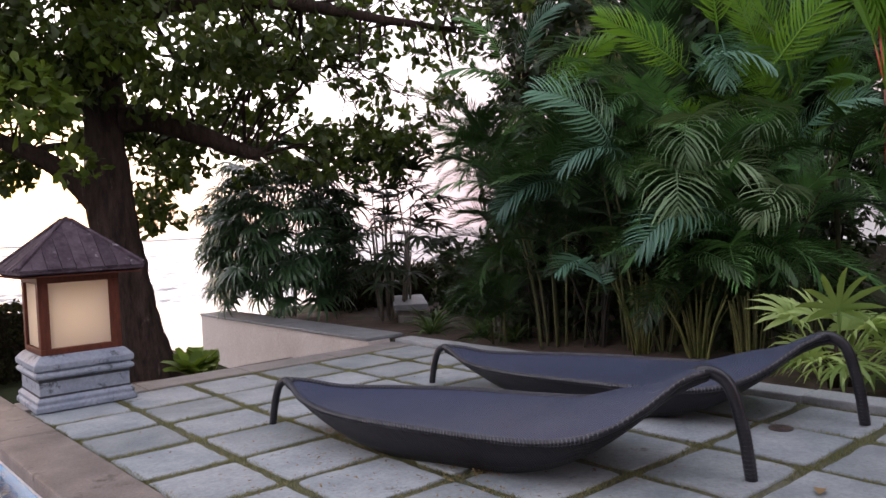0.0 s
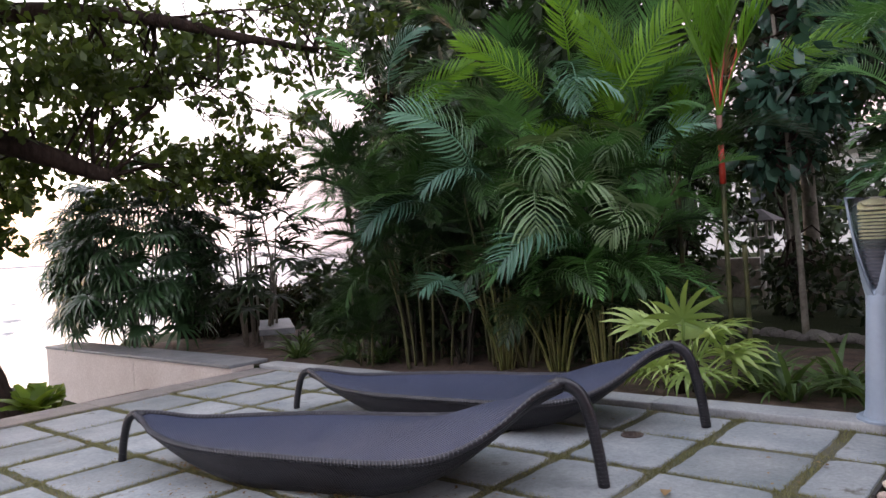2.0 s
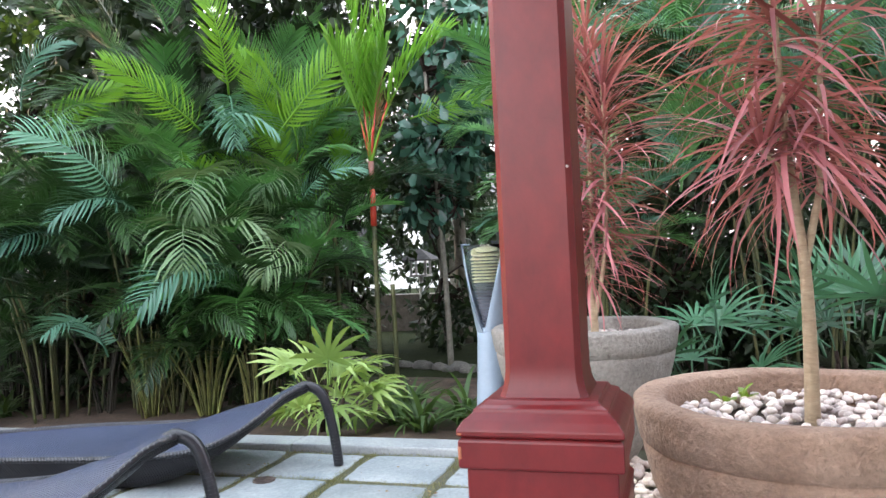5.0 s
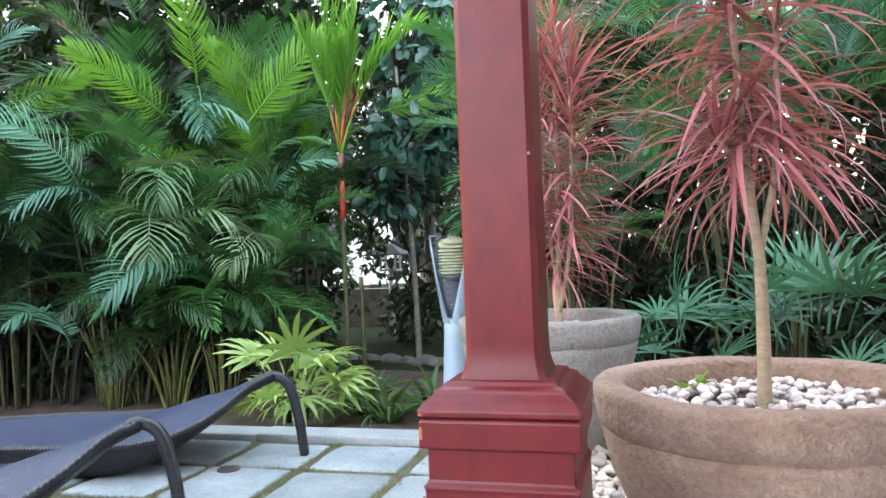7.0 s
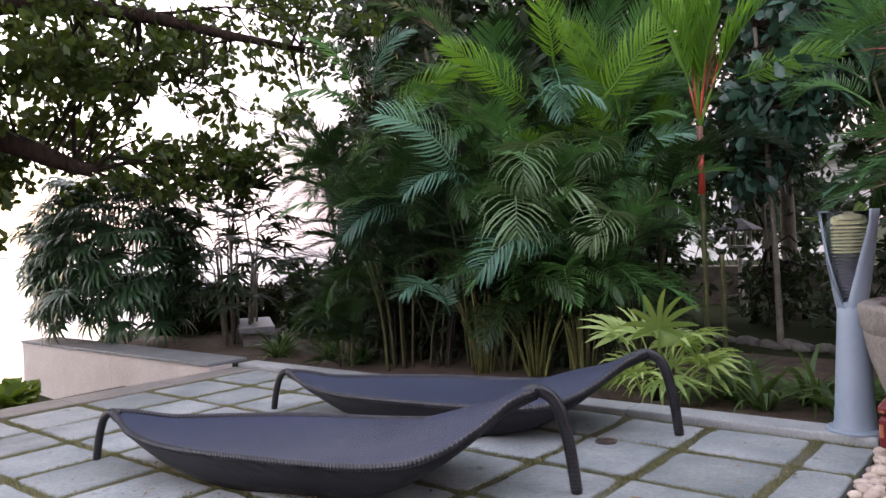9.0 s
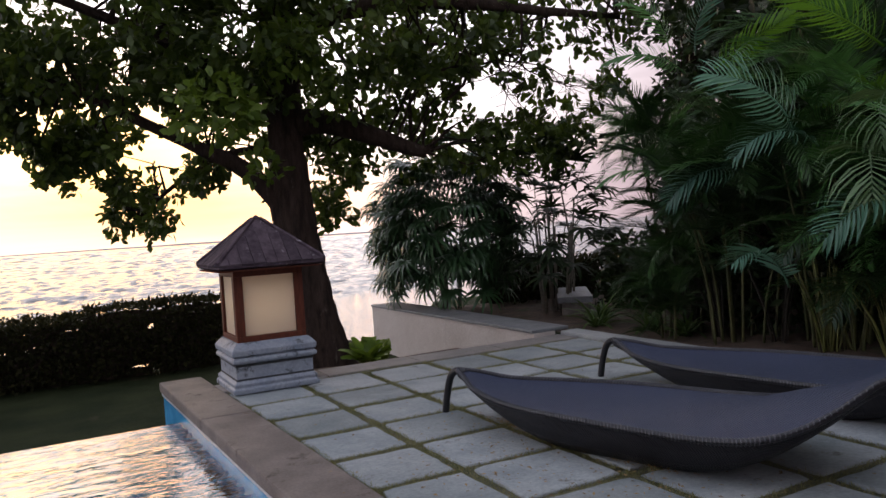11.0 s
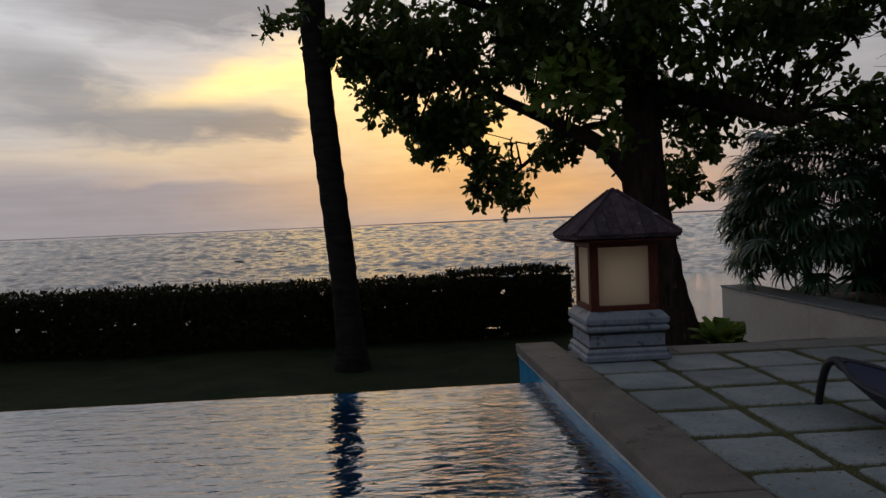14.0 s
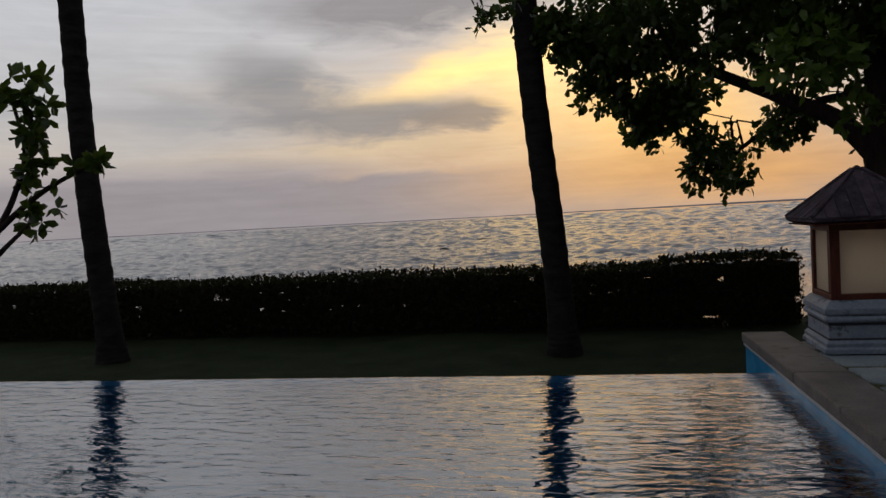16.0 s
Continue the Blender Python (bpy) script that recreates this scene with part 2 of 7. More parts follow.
def woven(name, col, col2, spec=0.5):
    """Close plastic-rattan weave, strands crossing every 9 mm."""
    mat = bpy.data.materials.new(name)
    mat.use_nodes = True
    t = mat.node_tree
    p = t.nodes["Principled BSDF"]
    coord = t.nodes.new("ShaderNodeTexCoord")
    xyz = t.nodes.new("ShaderNodeSeparateXYZ")
    t.links.new(coord.outputs["Object"], xyz.inputs[0])
    m = lambda *a, **k: math_node(t, *a, **k)
    sx = m("SINE", m("MULTIPLY", xyz.outputs[0], 560.0))
    along = m("ADD", xyz.outputs[1], m("MULTIPLY", xyz.outputs[2], 0.8))
    sy = m("SINE", m("MULTIPLY", along, 560.0))
    h = m("ADD", m("MULTIPLY", m("MULTIPLY", sx, sy), 0.5), 0.5)
    n = node(t, "ShaderNodeTexNoise", Scale=3.0, Detail=5.0)
    t.links.new(coord.outputs["Object"], n.inputs[0])
    base = mix_node(t, n.outputs[0], col, col2)
    # Troughs between strands are darkened, their shade put into the colour
    base = mix_node(t, m("MULTIPLY", m("SUBTRACT", 1.0, h), 0.8), base, tuple(c * 0.3 for c in col))
    t.links.new(base, p.inputs["Base Color"])
    p.inputs["Roughness"].default_value = 0.38
    p.inputs["Specular IOR Level"].default_value = spec
    bp = node(t, "ShaderNodeBump", Strength=1.0, Distance=0.004)
    t.links.new(h, bp.inputs["Height"])
    t.links.new(bp.outputs[0], p.inputs["Normal"])
    return mat


def pane_material(name, tint, rough, share):
    """Frosted pane: lets the light behind it through, spread out."""
    mat = bpy.data.materials.new(name)
    mat.use_nodes = True
    t = mat.node_tree
    p = t.nodes["Principled BSDF"]
    p.inputs["Base Color"].default_value = (*tint, 1)
    p.inputs["Roughness"].default_value = rough
    tr = t.nodes.new("ShaderNodeBsdfTranslucent")
    tr.inputs[0].default_value = (*tint, 1)
    ms = t.nodes.new("ShaderNodeMixShader")
    ms.inputs[0].default_value = share
    t.links.new(p.outputs[0], ms.inputs[1])
    t.links.new(tr.outputs[0], ms.inputs[2])
    t.links.new(ms.outputs[0], t.nodes["Material Output"].inputs[0])
    return mat


def clear_glass(name, tint):
    mat = bpy.data.materials.new(name)
    mat.use_nodes = True
    p = mat.node_tree.nodes["Principled BSDF"]
    p.inputs["Base Color"].default_value = (*tint, 1)
    p.inputs["Roughness"].default_value = 0.08
    p.inputs["IOR"].default_value = 1.25
    p.inputs["Transmission Weight"].default_value = 1.0
    return mat


def glow_material(name, col, strength):
    mat = bpy.data.materials.new(name)
    mat.use_nodes = True
    p = mat.node_tree.nodes["Principled BSDF"]
    p.inputs["Emission Color"].default_value = (*col, 1)
    p.inputs["Emission Strength"].default_value = strength
    return mat


SLAB = material("grey_stone_slab", (0.20, 0.235, 0.245), (0.34, 0.365, 0.37), 3.2, 0.68, 0.4, 60, spec=0.3, spots=((0.12, 0.12, 0.10), 6.0, 0.63), vary=0.2)
COPING = material("coping_stone", (0.145, 0.12, 0.107), (0.245, 0.21, 0.187), 3.5, 0.68, 0.25, 80, spec=0.2, spots=((0.075, 0.057, 0.048), 4.5, 0.60))
EDGE_STONE = material("edge_stone", (0.20, 0.19, 0.18), (0.32, 0.29, 0.27), 4.0, 0.65, 0.3, 70, spec=0.3, spots=((0.14, 0.12, 0.10), 6.0, 0.64))
COPING_LIP = material("coping_underlip", (0.42, 0.43, 0.44), (0.52, 0.53, 0.54), 6.0, 0.35, 0.1, 60)
KERB = material("kerb_stone", (0.28, 0.30, 0.31), (0.36, 0.38, 0.38), 5.0, 0.55, 0.2, 70, spots=((0.16, 0.15, 0.13), 8.0, 0.68), vary=0.08)
SOIL = material("soil", (0.045, 0.032, 0.024), (0.125, 0.082, 0.06), 9.0, 0.9, 0.6, 90, spots=((0.045, 0.06, 0.022), 2.0, 0.55))
JOINT = material("joint_soil", (0.075, 0.077, 0.047), (0.155, 0.145, 0.098), 6.0, 0.9, 0.7, 120, spots=((0.085, 0.09, 0.04), 3.0, 0.5))
PLASTER = material("cream_plaster", (0.50, 0.45, 0.41), (0.60, 0.55, 0.51), 2.2, 0.8, 0.12, 60, spots=((0.36, 0.31, 0.27), 3.0, 0.68))
CAPSTONE = material("wall_cap_stone", (0.14, 0.15, 0.16), (0.22, 0.23, 0.24), 6.0, 0.6, 0.25, 60)
LAMP_STONE = material("painted_lamp_stone", (0.20, 0.235, 0.29), (0.28, 0.31, 0.36), 7.0, 0.6, 0.35, 55, spots=((0.07, 0.08, 0.09), 9.0, 0.56))
GROOVE_DARK = material("dark_groove", (0.03, 0.033, 0.037), (0.06, 0.064, 0.07), 12.0, 0.8, 0.3, 60)
LAMP_WOOD = material("red_stained_wood", (0.085, 0.024, 0.014), (0.14, 0.04, 0.022), 12.0, 0.55, 0.2, 40, spec=0.2, stretch=(4, 4, 0.6))
SHINGLE = material("weathered_roof_board", (0.05, 0.036, 0.046), (0.105, 0.08, 0.095), 14.0, 0.85, 0.6, 50, spec=0.12, spots=((0.30, 0.27, 0.29), 18.0, 0.62), vary=0.25)
RED_PAINT = material("red_painted_wood", (0.11, 0.008, 0.010), (0.15, 0.014, 0.015), 3.0, 0.34, 0.08, 20, spec=0.35, spots=((0.40, 0.13, 0.06), 7.0, 0.75), stretch=(1.2, 1.2, 0.8))
CHIP = material("bare_orange_wood", (0.30, 0.09, 0.04), (0.38, 0.14, 0.07), 20.0, 0.6, 0.3, 60)
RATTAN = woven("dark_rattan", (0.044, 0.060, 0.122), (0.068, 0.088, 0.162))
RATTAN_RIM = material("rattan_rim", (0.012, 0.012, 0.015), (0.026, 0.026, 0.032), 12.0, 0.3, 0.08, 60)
# Braid is lighter than the rim: sky highlights put into its colour
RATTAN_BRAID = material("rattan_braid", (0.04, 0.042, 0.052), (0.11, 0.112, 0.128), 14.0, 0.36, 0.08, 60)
# Hull's copy of the same rattan, darkened for the shade under the rim
RATTAN_SHADED = woven("shaded_rattan", (0.018, 0.018, 0.023), (0.034, 0.034, 0.042), 0.35)
TORCH_METAL = material("grey_painted_metal", (0.24, 0.305, 0.38), (0.28, 0.345, 0.42), 2.0, 0.42, 0.02, 40, grain=0.08)
TORCH_CREAM = material("cream_louvre", (0.48, 0.45, 0.31), (0.58, 0.55, 0.40), 10.0, 0.5, 0.05, 60)
TORCH_DARK = material("dark_louvre", (0.09, 0.10, 0.125), (0.14, 0.15, 0.18), 10.0, 0.5, 0.05, 60)
POT_TAN = material("tan_stone_pot", (0.20, 0.122, 0.085), (0.385, 0.265, 0.198), 3.0, 0.9, 1.2, 60, grain=0.45, spots=((0.12, 0.062, 0.036), 9.0, 0.66))
POT_GREY = material("grey_stone_pot", (0.19, 0.17, 0.155), (0.30, 0.275, 0.25), 5.0, 0.9, 1.3, 70, grain=0.48, spots=((0.15, 0.13, 0.115), 12.0, 0.64))
PEBBLE = material("white_pebble", (0.47, 0.37, 0.33), (0.74, 0.66, 0.62), 8.0, 0.5, 0.1, 60, vary=0.38)
PEBBLE_BROWN = material("river_pebble", (0.38, 0.28, 0.22), (0.60, 0.52, 0.46), 8.0, 0.5, 0.1, 60, vary=0.3)
ROCK = material("border_rock", (0.12, 0.11, 0.10), (0.24, 0.22, 0.20), 8.0, 0.85, 0.7, 40, vary=0.2)
BARK = material("tree_bark", (0.018, 0.012, 0.010), (0.056, 0.038, 0.030), 7.0, 0.9, 1.4, 30, spec=0.15, spots=((0.10, 0.082, 0.068), 5.0, 0.62), stretch=(3, 3, 0.7))
PALM_BARK = material("palm_bark", (0.013, 0.012, 0.011), (0.034, 0.030, 0.027), 5.0, 0.95, 0.9, 26, spec=0.08, stretch=(1, 1, 3))
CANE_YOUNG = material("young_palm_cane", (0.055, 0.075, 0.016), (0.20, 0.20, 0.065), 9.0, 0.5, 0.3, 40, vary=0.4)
# Old canes, their dark tone deepened for shade under the fronds
CANE_DARK = material("shaded_old_cane", (0.010, 0.009, 0.007), (0.034, 0.028, 0.02), 9.0, 0.8, 0.5, 40, vary=0.3)
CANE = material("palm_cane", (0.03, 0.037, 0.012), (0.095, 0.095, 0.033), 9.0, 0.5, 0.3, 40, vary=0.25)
CANE_GREY = material("grey_stem", (0.17, 0.15, 0.12), (0.27, 0.25, 0.21), 10.0, 0.8, 0.4, 40)
WAX_RED = material("red_crownshaft", (0.42, 0.025, 0.02), (0.52, 0.07, 0.04), 8.0, 0.35, 0.1, 40)
WAX_BROWN = material("brown_red_stem", (0.12, 0.045, 0.035), (0.20, 0.075, 0.05), 8.0, 0.5, 0.2, 40)
STALK_TAN = material("tan_dracaena_stem", (0.30, 0.22, 0.14), (0.40, 0.31, 0.21), 14.0, 0.8, 0.5, 60, stretch=(1, 1, 4))
LAWN = material("lawn", (0.018, 0.026, 0.011), (0.036, 0.044, 0.019), 2.5, 0.95, 0.9, 160, spec=0.08, spots=((0.09, 0.07, 0.045), 1.1, 0.64))
POOL_TILE = material("blue_pool_tile", (0.035, 0.28, 0.54), (0.055, 0.36, 0.66), 6.0, 0.25, 0.05, 60)
POOL_WATER = water("pool_water", (0.45, 0.88, 1.0), 6.4, 0.0088, (0.9, 2.6, 1.0), rough=0.0, ior=4.2, detail=2.2, octave=0.5, fine=0.12)
SEA_WATER = water("sea_water", (0.038, 0.048, 0.062), 5.5, 0.021, (0.4, 1.5, 1.0), rough=0.05, clear=False, ior=1.34, detail=3.0, octave=0.6, fine=0.25)
FROST = pane_material("frosted_pane", (0.90, 0.84, 0.74), 0.4, 0.72)
CUP_GLASS = clear_glass("clear_cup_glass", (0.90, 0.95, 0.88))
# Unseen glow for inside the lantern, added to brighten its sky-lit panes
FILL_GLOW = glow_material("lantern_fill_glow", (1.0, 0.84, 0.64), 2.8)
# Shore colour is lightened to stand for haze over the distance
LAND = material("hazed_far_shore", (0.30, 0.30, 0.32), (0.38, 0.38, 0.40), 0.01, 0.95, 0, 1)
WHITE_WALL = material("white_house_wall", (0.68, 0.67, 0.65), (0.76, 0.75, 0.73), 1.5, 0.8, 0.1, 30)
ROOF_TILE = material("dark_roof", (0.08, 0.075, 0.075), (0.13, 0.12, 0.12), 4.0, 0.8, 0.3, 20)
DARK_GLASS = material("dark_window", (0.03, 0.035, 0.04), (0.05, 0.055, 0.06), 3.0, 0.1, 0, 10)
LANTERN_POST = material("pale_post", (0.42, 0.42, 0.40), (0.52, 0.52, 0.5), 9.0, 0.7, 0.2, 40)
DRAIN = material("drain_cover", (0.05, 0.038, 0.034), (0.12, 0.085, 0.07), 20.0, 0.6, 0.5, 90)
EDGING = material("black_edging", (0.02, 0.02, 0.02), (0.035, 0.035, 0.035), 20.0, 0.6, 0.2, 90)
LITTER = foliage("fallen_leaf", (0.20, 0.12, 0.05), (0.30, 0.20, 0.09), 0.7, 0.1, islands=True)
LEAF_TREE = foliage("almond_leaf", (0.022, 0.047, 0.012), (0.082, 0.125, 0.021), 0.42, 0.38, islands=True)
LEAF_HEDGE = foliage("hedge_leaf", (0.014, 0.016, 0.007), (0.040, 0.038, 0.015), 0.7, 0.10, islands=True, spec=0.08)
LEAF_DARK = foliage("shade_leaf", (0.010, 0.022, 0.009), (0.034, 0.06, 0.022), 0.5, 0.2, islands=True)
# Darker copy of the palm leaf: shade inside the clumps is in its colour
LEAF_PALM_SHADED = foliage("shaded_areca_leaf", (0.010, 0.033, 0.011), (0.038, 0.09, 0.024), 0.34, 0.18)
LEAF_PALM_BLUE = foliage("blue_green_palm_leaf", (0.055, 0.15, 0.11), (0.12, 0.26, 0.17), 0.3, 0.18)
LEAF_PALM_PALE = foliage("bleached_palm_leaf", (0.10, 0.20, 0.085), (0.21, 0.30, 0.16), 0.33, 0.18)
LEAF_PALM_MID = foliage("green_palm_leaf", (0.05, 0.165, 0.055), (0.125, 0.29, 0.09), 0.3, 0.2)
LEAF_TREE_LIT = foliage("lit_almond_leaf", (0.06, 0.12, 0.015), (0.13, 0.20, 0.03), 0.4, 0.4, islands=True)
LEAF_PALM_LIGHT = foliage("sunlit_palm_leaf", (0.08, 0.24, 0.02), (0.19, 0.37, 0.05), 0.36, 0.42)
LEAF_RHAPIS = foliage("lady_palm_leaf", (0.014, 0.045, 0.02), (0.055, 0.12, 0.05), 0.28, 0.15, spec=0.4)
LEAF_BRIGHT = foliage("yellow_green_fan_leaf", (0.18, 0.32, 0.07), (0.40, 0.51, 0.20), 0.4, 0.35)
LEAF_TEAL = foliage("teal_fan_leaf", (0.03, 0.105, 0.055), (0.085, 0.21, 0.115), 0.28, 0.15, spec=0.5)
LEAF_BROAD = foliage("broad_glossy_leaf", (0.035, 0.10, 0.075), (0.08, 0.17, 0.12), 0.24, 0.15, islands=True, spec=0.6)
LEAF_PINK = foliage("pink_dracaena_leaf", (0.17, 0.03, 0.055), (0.46, 0.185, 0.20), 0.45, 0.3, vary=0.42)
LEAF_FERN = foliage("nest_fern_leaf", (0.09, 0.16, 0.02), (0.17, 0.26, 0.04), 0.4, 0.35)
LEAF_BED = foliage("bed_plant_leaf", (0.04, 0.085, 0.03), (0.10, 0.17, 0.05), 0.45, 0.3)
GRASS = foliage("joint_grass", (0.12, 0.14, 0.06), (0.28, 0.27, 0.14), 0.7, 0.3, islands=True)

# ---------------------------------------------------------------- mesh helpers


def solid(verts, faces, smooth=False, name="mesh"):
    me = bpy.data.meshes.new(name)
    me.from_pydata([tuple(v) for v in verts], [], [tuple(f) for f in faces])
    me.update()
    if smooth:
        me.polygons.foreach_set("use_smooth", [True] * len(me.polygons))
    return me


def part(name, data, mat, parent=None, label="", at=None):
    """One mesh object, under a thing or a part; data is a bmesh or a mesh."""
    if isinstance(data, bmesh.types.BMesh):
        me = bpy.data.meshes.new(name)
        data.to_mesh(me)
        data.free()
    else:
        me = data
    if mat is not None and not me.materials:
        me.materials.append(mat)
    ob = new(name, me)
    if parent is not None:
        ob.parent = parent
    if at is not None:
        ob.matrix_basis = at
    if label:
        ob["label"] = label
    return ob


def thing(name, label, category, at=None, group="", kind=""):
    ob = new(name)
    ob.empty_display_size = 0.1
    if at is not None:
        ob.matrix_basis = at
    return tagged(ob, label, category, group, kind)


def box_bm(x0, x1, y0, y1, z0, z1, bevel=0.0, seg=2, bm=None, jitter=0.0):
    own = bmesh.new()
    bmesh.ops.create_cube(own, size=1.0)
    for v in own.verts:
        v.co = Vector((x0 if v.co.x < 0 else x1, y0 if v.co.y < 0 else y1, z0 if v.co.z < 0 else z1))
        if jitter:
            v.co += Vector([random.uniform(-jitter, jitter) for _ in range(3)])
    if bevel:
        bmesh.ops.bevel(own, geom=list(own.edges), offset=bevel, segments=seg, affect="EDGES", profile=0.6)
    if bm is None:
        return own
    me = bpy.data.meshes.new("tmp")
    own.to_mesh(me)
    own.free()
    bm.from_mesh(me)
    bpy.data.meshes.remove(me)
    return bm


def tube(points, radii, seg=8, flat=1.0, closed_ends=True):
    """Vertices and faces of a tapered tube along points."""
    pts = [Vector(p) for p in points]
    verts, faces = [], []
    prev = None
    for i, p in enumerate(pts):
        d = (pts[min(i + 1, len(pts) - 1)] - pts[max(i - 1, 0)]).normalized()
        ref = prev if prev is not None else (Vector((1, 0, 0)) if abs(d.x) < 0.9 else Vector((0, 1, 0)))
        a = (ref - d * ref.dot(d)).normalized()
        b = d.cross(a)
        prev = a
        for k in range(seg):
            w = 2 * math.pi * k / seg
            verts.append(p + (a * math.cos(w) + b * math.sin(w) * flat) * radii[i])
    for i in range(len(pts) - 1):
        for k in range(seg):
            faces.append((i * seg + k, i * seg + (k + 1) % seg, (i + 1) * seg + (k + 1) % seg, (i + 1) * seg + k))
    if closed_ends:
        faces.append(tuple(range(seg))[::-1])
        faces.append(tuple((len(pts) - 1) * seg + k for k in range(seg)))
    return verts, faces


def join(*pieces):
    verts, faces = [], []
    for v, f in pieces:
        n = len(verts)
        verts += list(v)
        faces += [tuple(i + n for i in q) for q in f]
    return verts, faces


def smooth_line(points, steps=6):
    """Points on a Catmull-Rom curve through the given ones."""
    p = [Vector(q) for q in points]
    out = []
    for i in range(len(p) - 1):
        a, b, c, d = p[max(i - 1, 0)], p[i], p[i + 1], p[min(i + 2, len(p) - 1)]
        for k in range(steps):
            t = k / steps
            out.append(0.5 * ((2 * b) + (c - a) * t + (2 * a - 5 * b + 4 * c - d) * t * t + (3 * b - a - 3 * c + d) * t ** 3))
    out.append(p[-1])
    return out


def lathe(profile, seg=32):
    """A turned form: (radius, height) from the outside bottom on, closed where the radius is nought."""
    verts, faces = [], []
    for r, z in profile:
        for k in range(seg):
            w = 2 * math.pi * k / seg
            verts.append((r * math.cos(w), r * math.sin(w), z))
    for i in range(len(profile) - 1):
        for k in range(seg):
            faces.append((i * seg + k, i * seg + (k + 1) % seg, (i + 1) * seg + (k + 1) % seg, (i + 1) * seg + k))
    return verts, faces


def scatter(proto, mats, name="leaves"):
    """One mesh of many copies of a small form; mats is an array of n 4 x 4 poses."""
    pv, pf = np.array([tuple(v) for v in proto[0]], float), proto[1]
    mats = np.asarray(mats)
    n, k = len(mats), len(pv)
    hom = np.concatenate([pv, np.ones((k, 1))], 1)
    verts = np.einsum("nij,kj->nki", mats, hom)[:, :, :3].reshape(-1, 3)
    loops = np.concatenate([np.array(f) for f in pf])
    sizes = np.array([len(f) for f in pf])
    all_loops = (loops[None, :] + (np.arange(n) * k)[:, None]).ravel()
    all_sizes = np.tile(sizes, n)
    me = bpy.data.meshes.new(name)
    me.vertices.add(len(verts))
    me.vertices.foreach_set("co", verts.ravel())
    me.loops.add(len(all_loops))
    me.loops.foreach_set("vertex_index", all_loops)
    me.polygons.add(len(all_sizes))
    me.polygons.foreach_set("loop_start", np.concatenate([[0], np.cumsum(all_sizes)[:-1]]))
    me.polygons.foreach_set("use_smooth", np.ones(len(all_sizes), bool))
    me.update(calc_edges=True)
    me.validate()
    return me


def poses(places, ways, sizes, rng, spin=None):
    """Poses that turn +Y along ways, rolled at random about it (or by spin, with +Z kept mostly up)."""
    y = ways / np.linalg.norm(ways, axis=1, keepdims=True)
    ref = np.tile([0.0, 0.0, 1.0], (len(y), 1))
    ref[np.abs(y[:, 2]) > 0.97] = [1.0, 0.0, 0.0]
    x = np.cross(y, ref)
    x /= np.linalg.norm(x, axis=1, keepdims=True)
    z = np.cross(x, y)
    a = rng.uniform(0, 2 * math.pi, len(y)) if spin is None else rng.normal(0, spin, len(y))
    c, s = np.cos(a)[:, None], np.sin(a)[:, None]
    x2, z2 = x * c + z * s, z * c - x * s
    m = np.zeros((len(y), 4, 4))
    sz = np.asarray(sizes)[:, None]
    m[:, :3, 0], m[:, :3, 1], m[:, :3, 2], m[:, :3, 3], m[:, 3, 3] = x2 * sz, y * sz, z2 * sz, places, 1
    return m


# small leaf forms, base at the origin, growing along +Y
LEAF_OBOVATE = ([(0, 0, 0), (-0.17, 0.35, 0.03), (0, 0.4, -0.02), (0.17, 0.35, 0.03), (-0.25, 0.72, 0.02), (0, 0.78, -0.05), (0.25, 0.72, 0.02), (0, 1.0, -0.09)],
                [(0, 2, 1), (0, 3, 2), (1, 2, 5, 4), (2, 3, 6, 5), (4, 5, 7), (5, 6, 7)])
LEAF_OVAL = ([(0, 0, 0), (-0.24, 0.45, 0.05), (0, 0.5, -0.03), (0.24, 0.45, 0.05), (0, 1.0, -0.05)], [(0, 2, 1), (0, 3, 2), (1, 2, 4), (2, 3, 4)])
BLADE = ([(-0.05, 0, 0), (0.05, 0, 0), (0.04, 0.55, 0.05), (-0.04, 0.55, 0.05), (0.0, 1.0, 0.28)], [(0, 1, 2, 3), (3, 2, 4)])


def strap(length, width, droop, segs=5, fold=0.25, tip=0.0):
    """A long narrow leaf along +Y that bends downwards; folded along its midrib."""
    verts, faces = [], []
    y = z = 0.0
    a = 0.0
    step = length / segs
    for i in range(segs + 1):
        t = i / segs
        w = width * (0.55 + 1.35 * t) if t < 0.33 else width * (1.0 - ((t - 0.33) / 0.67) ** 2 * (1 - tip))
        w = max(w, width * 0.03)
        verts += [(-w / 2, y, z + fold * w / 2), (0, y, z), (w / 2, y, z + fold * w / 2)]
        a = droop * (t ** 1.3)
        y += math.cos(a) * step
        z -= math.sin(a) * step
    for i in range(segs):
        b = i * 3
        faces += [(b, b + 1, b + 4, b + 3), (b + 1, b + 2, b + 5, b + 4)]
    return verts, faces


def moved(piece, m):
    return [m @ Vector(v) for v in piece[0]], piece[1]


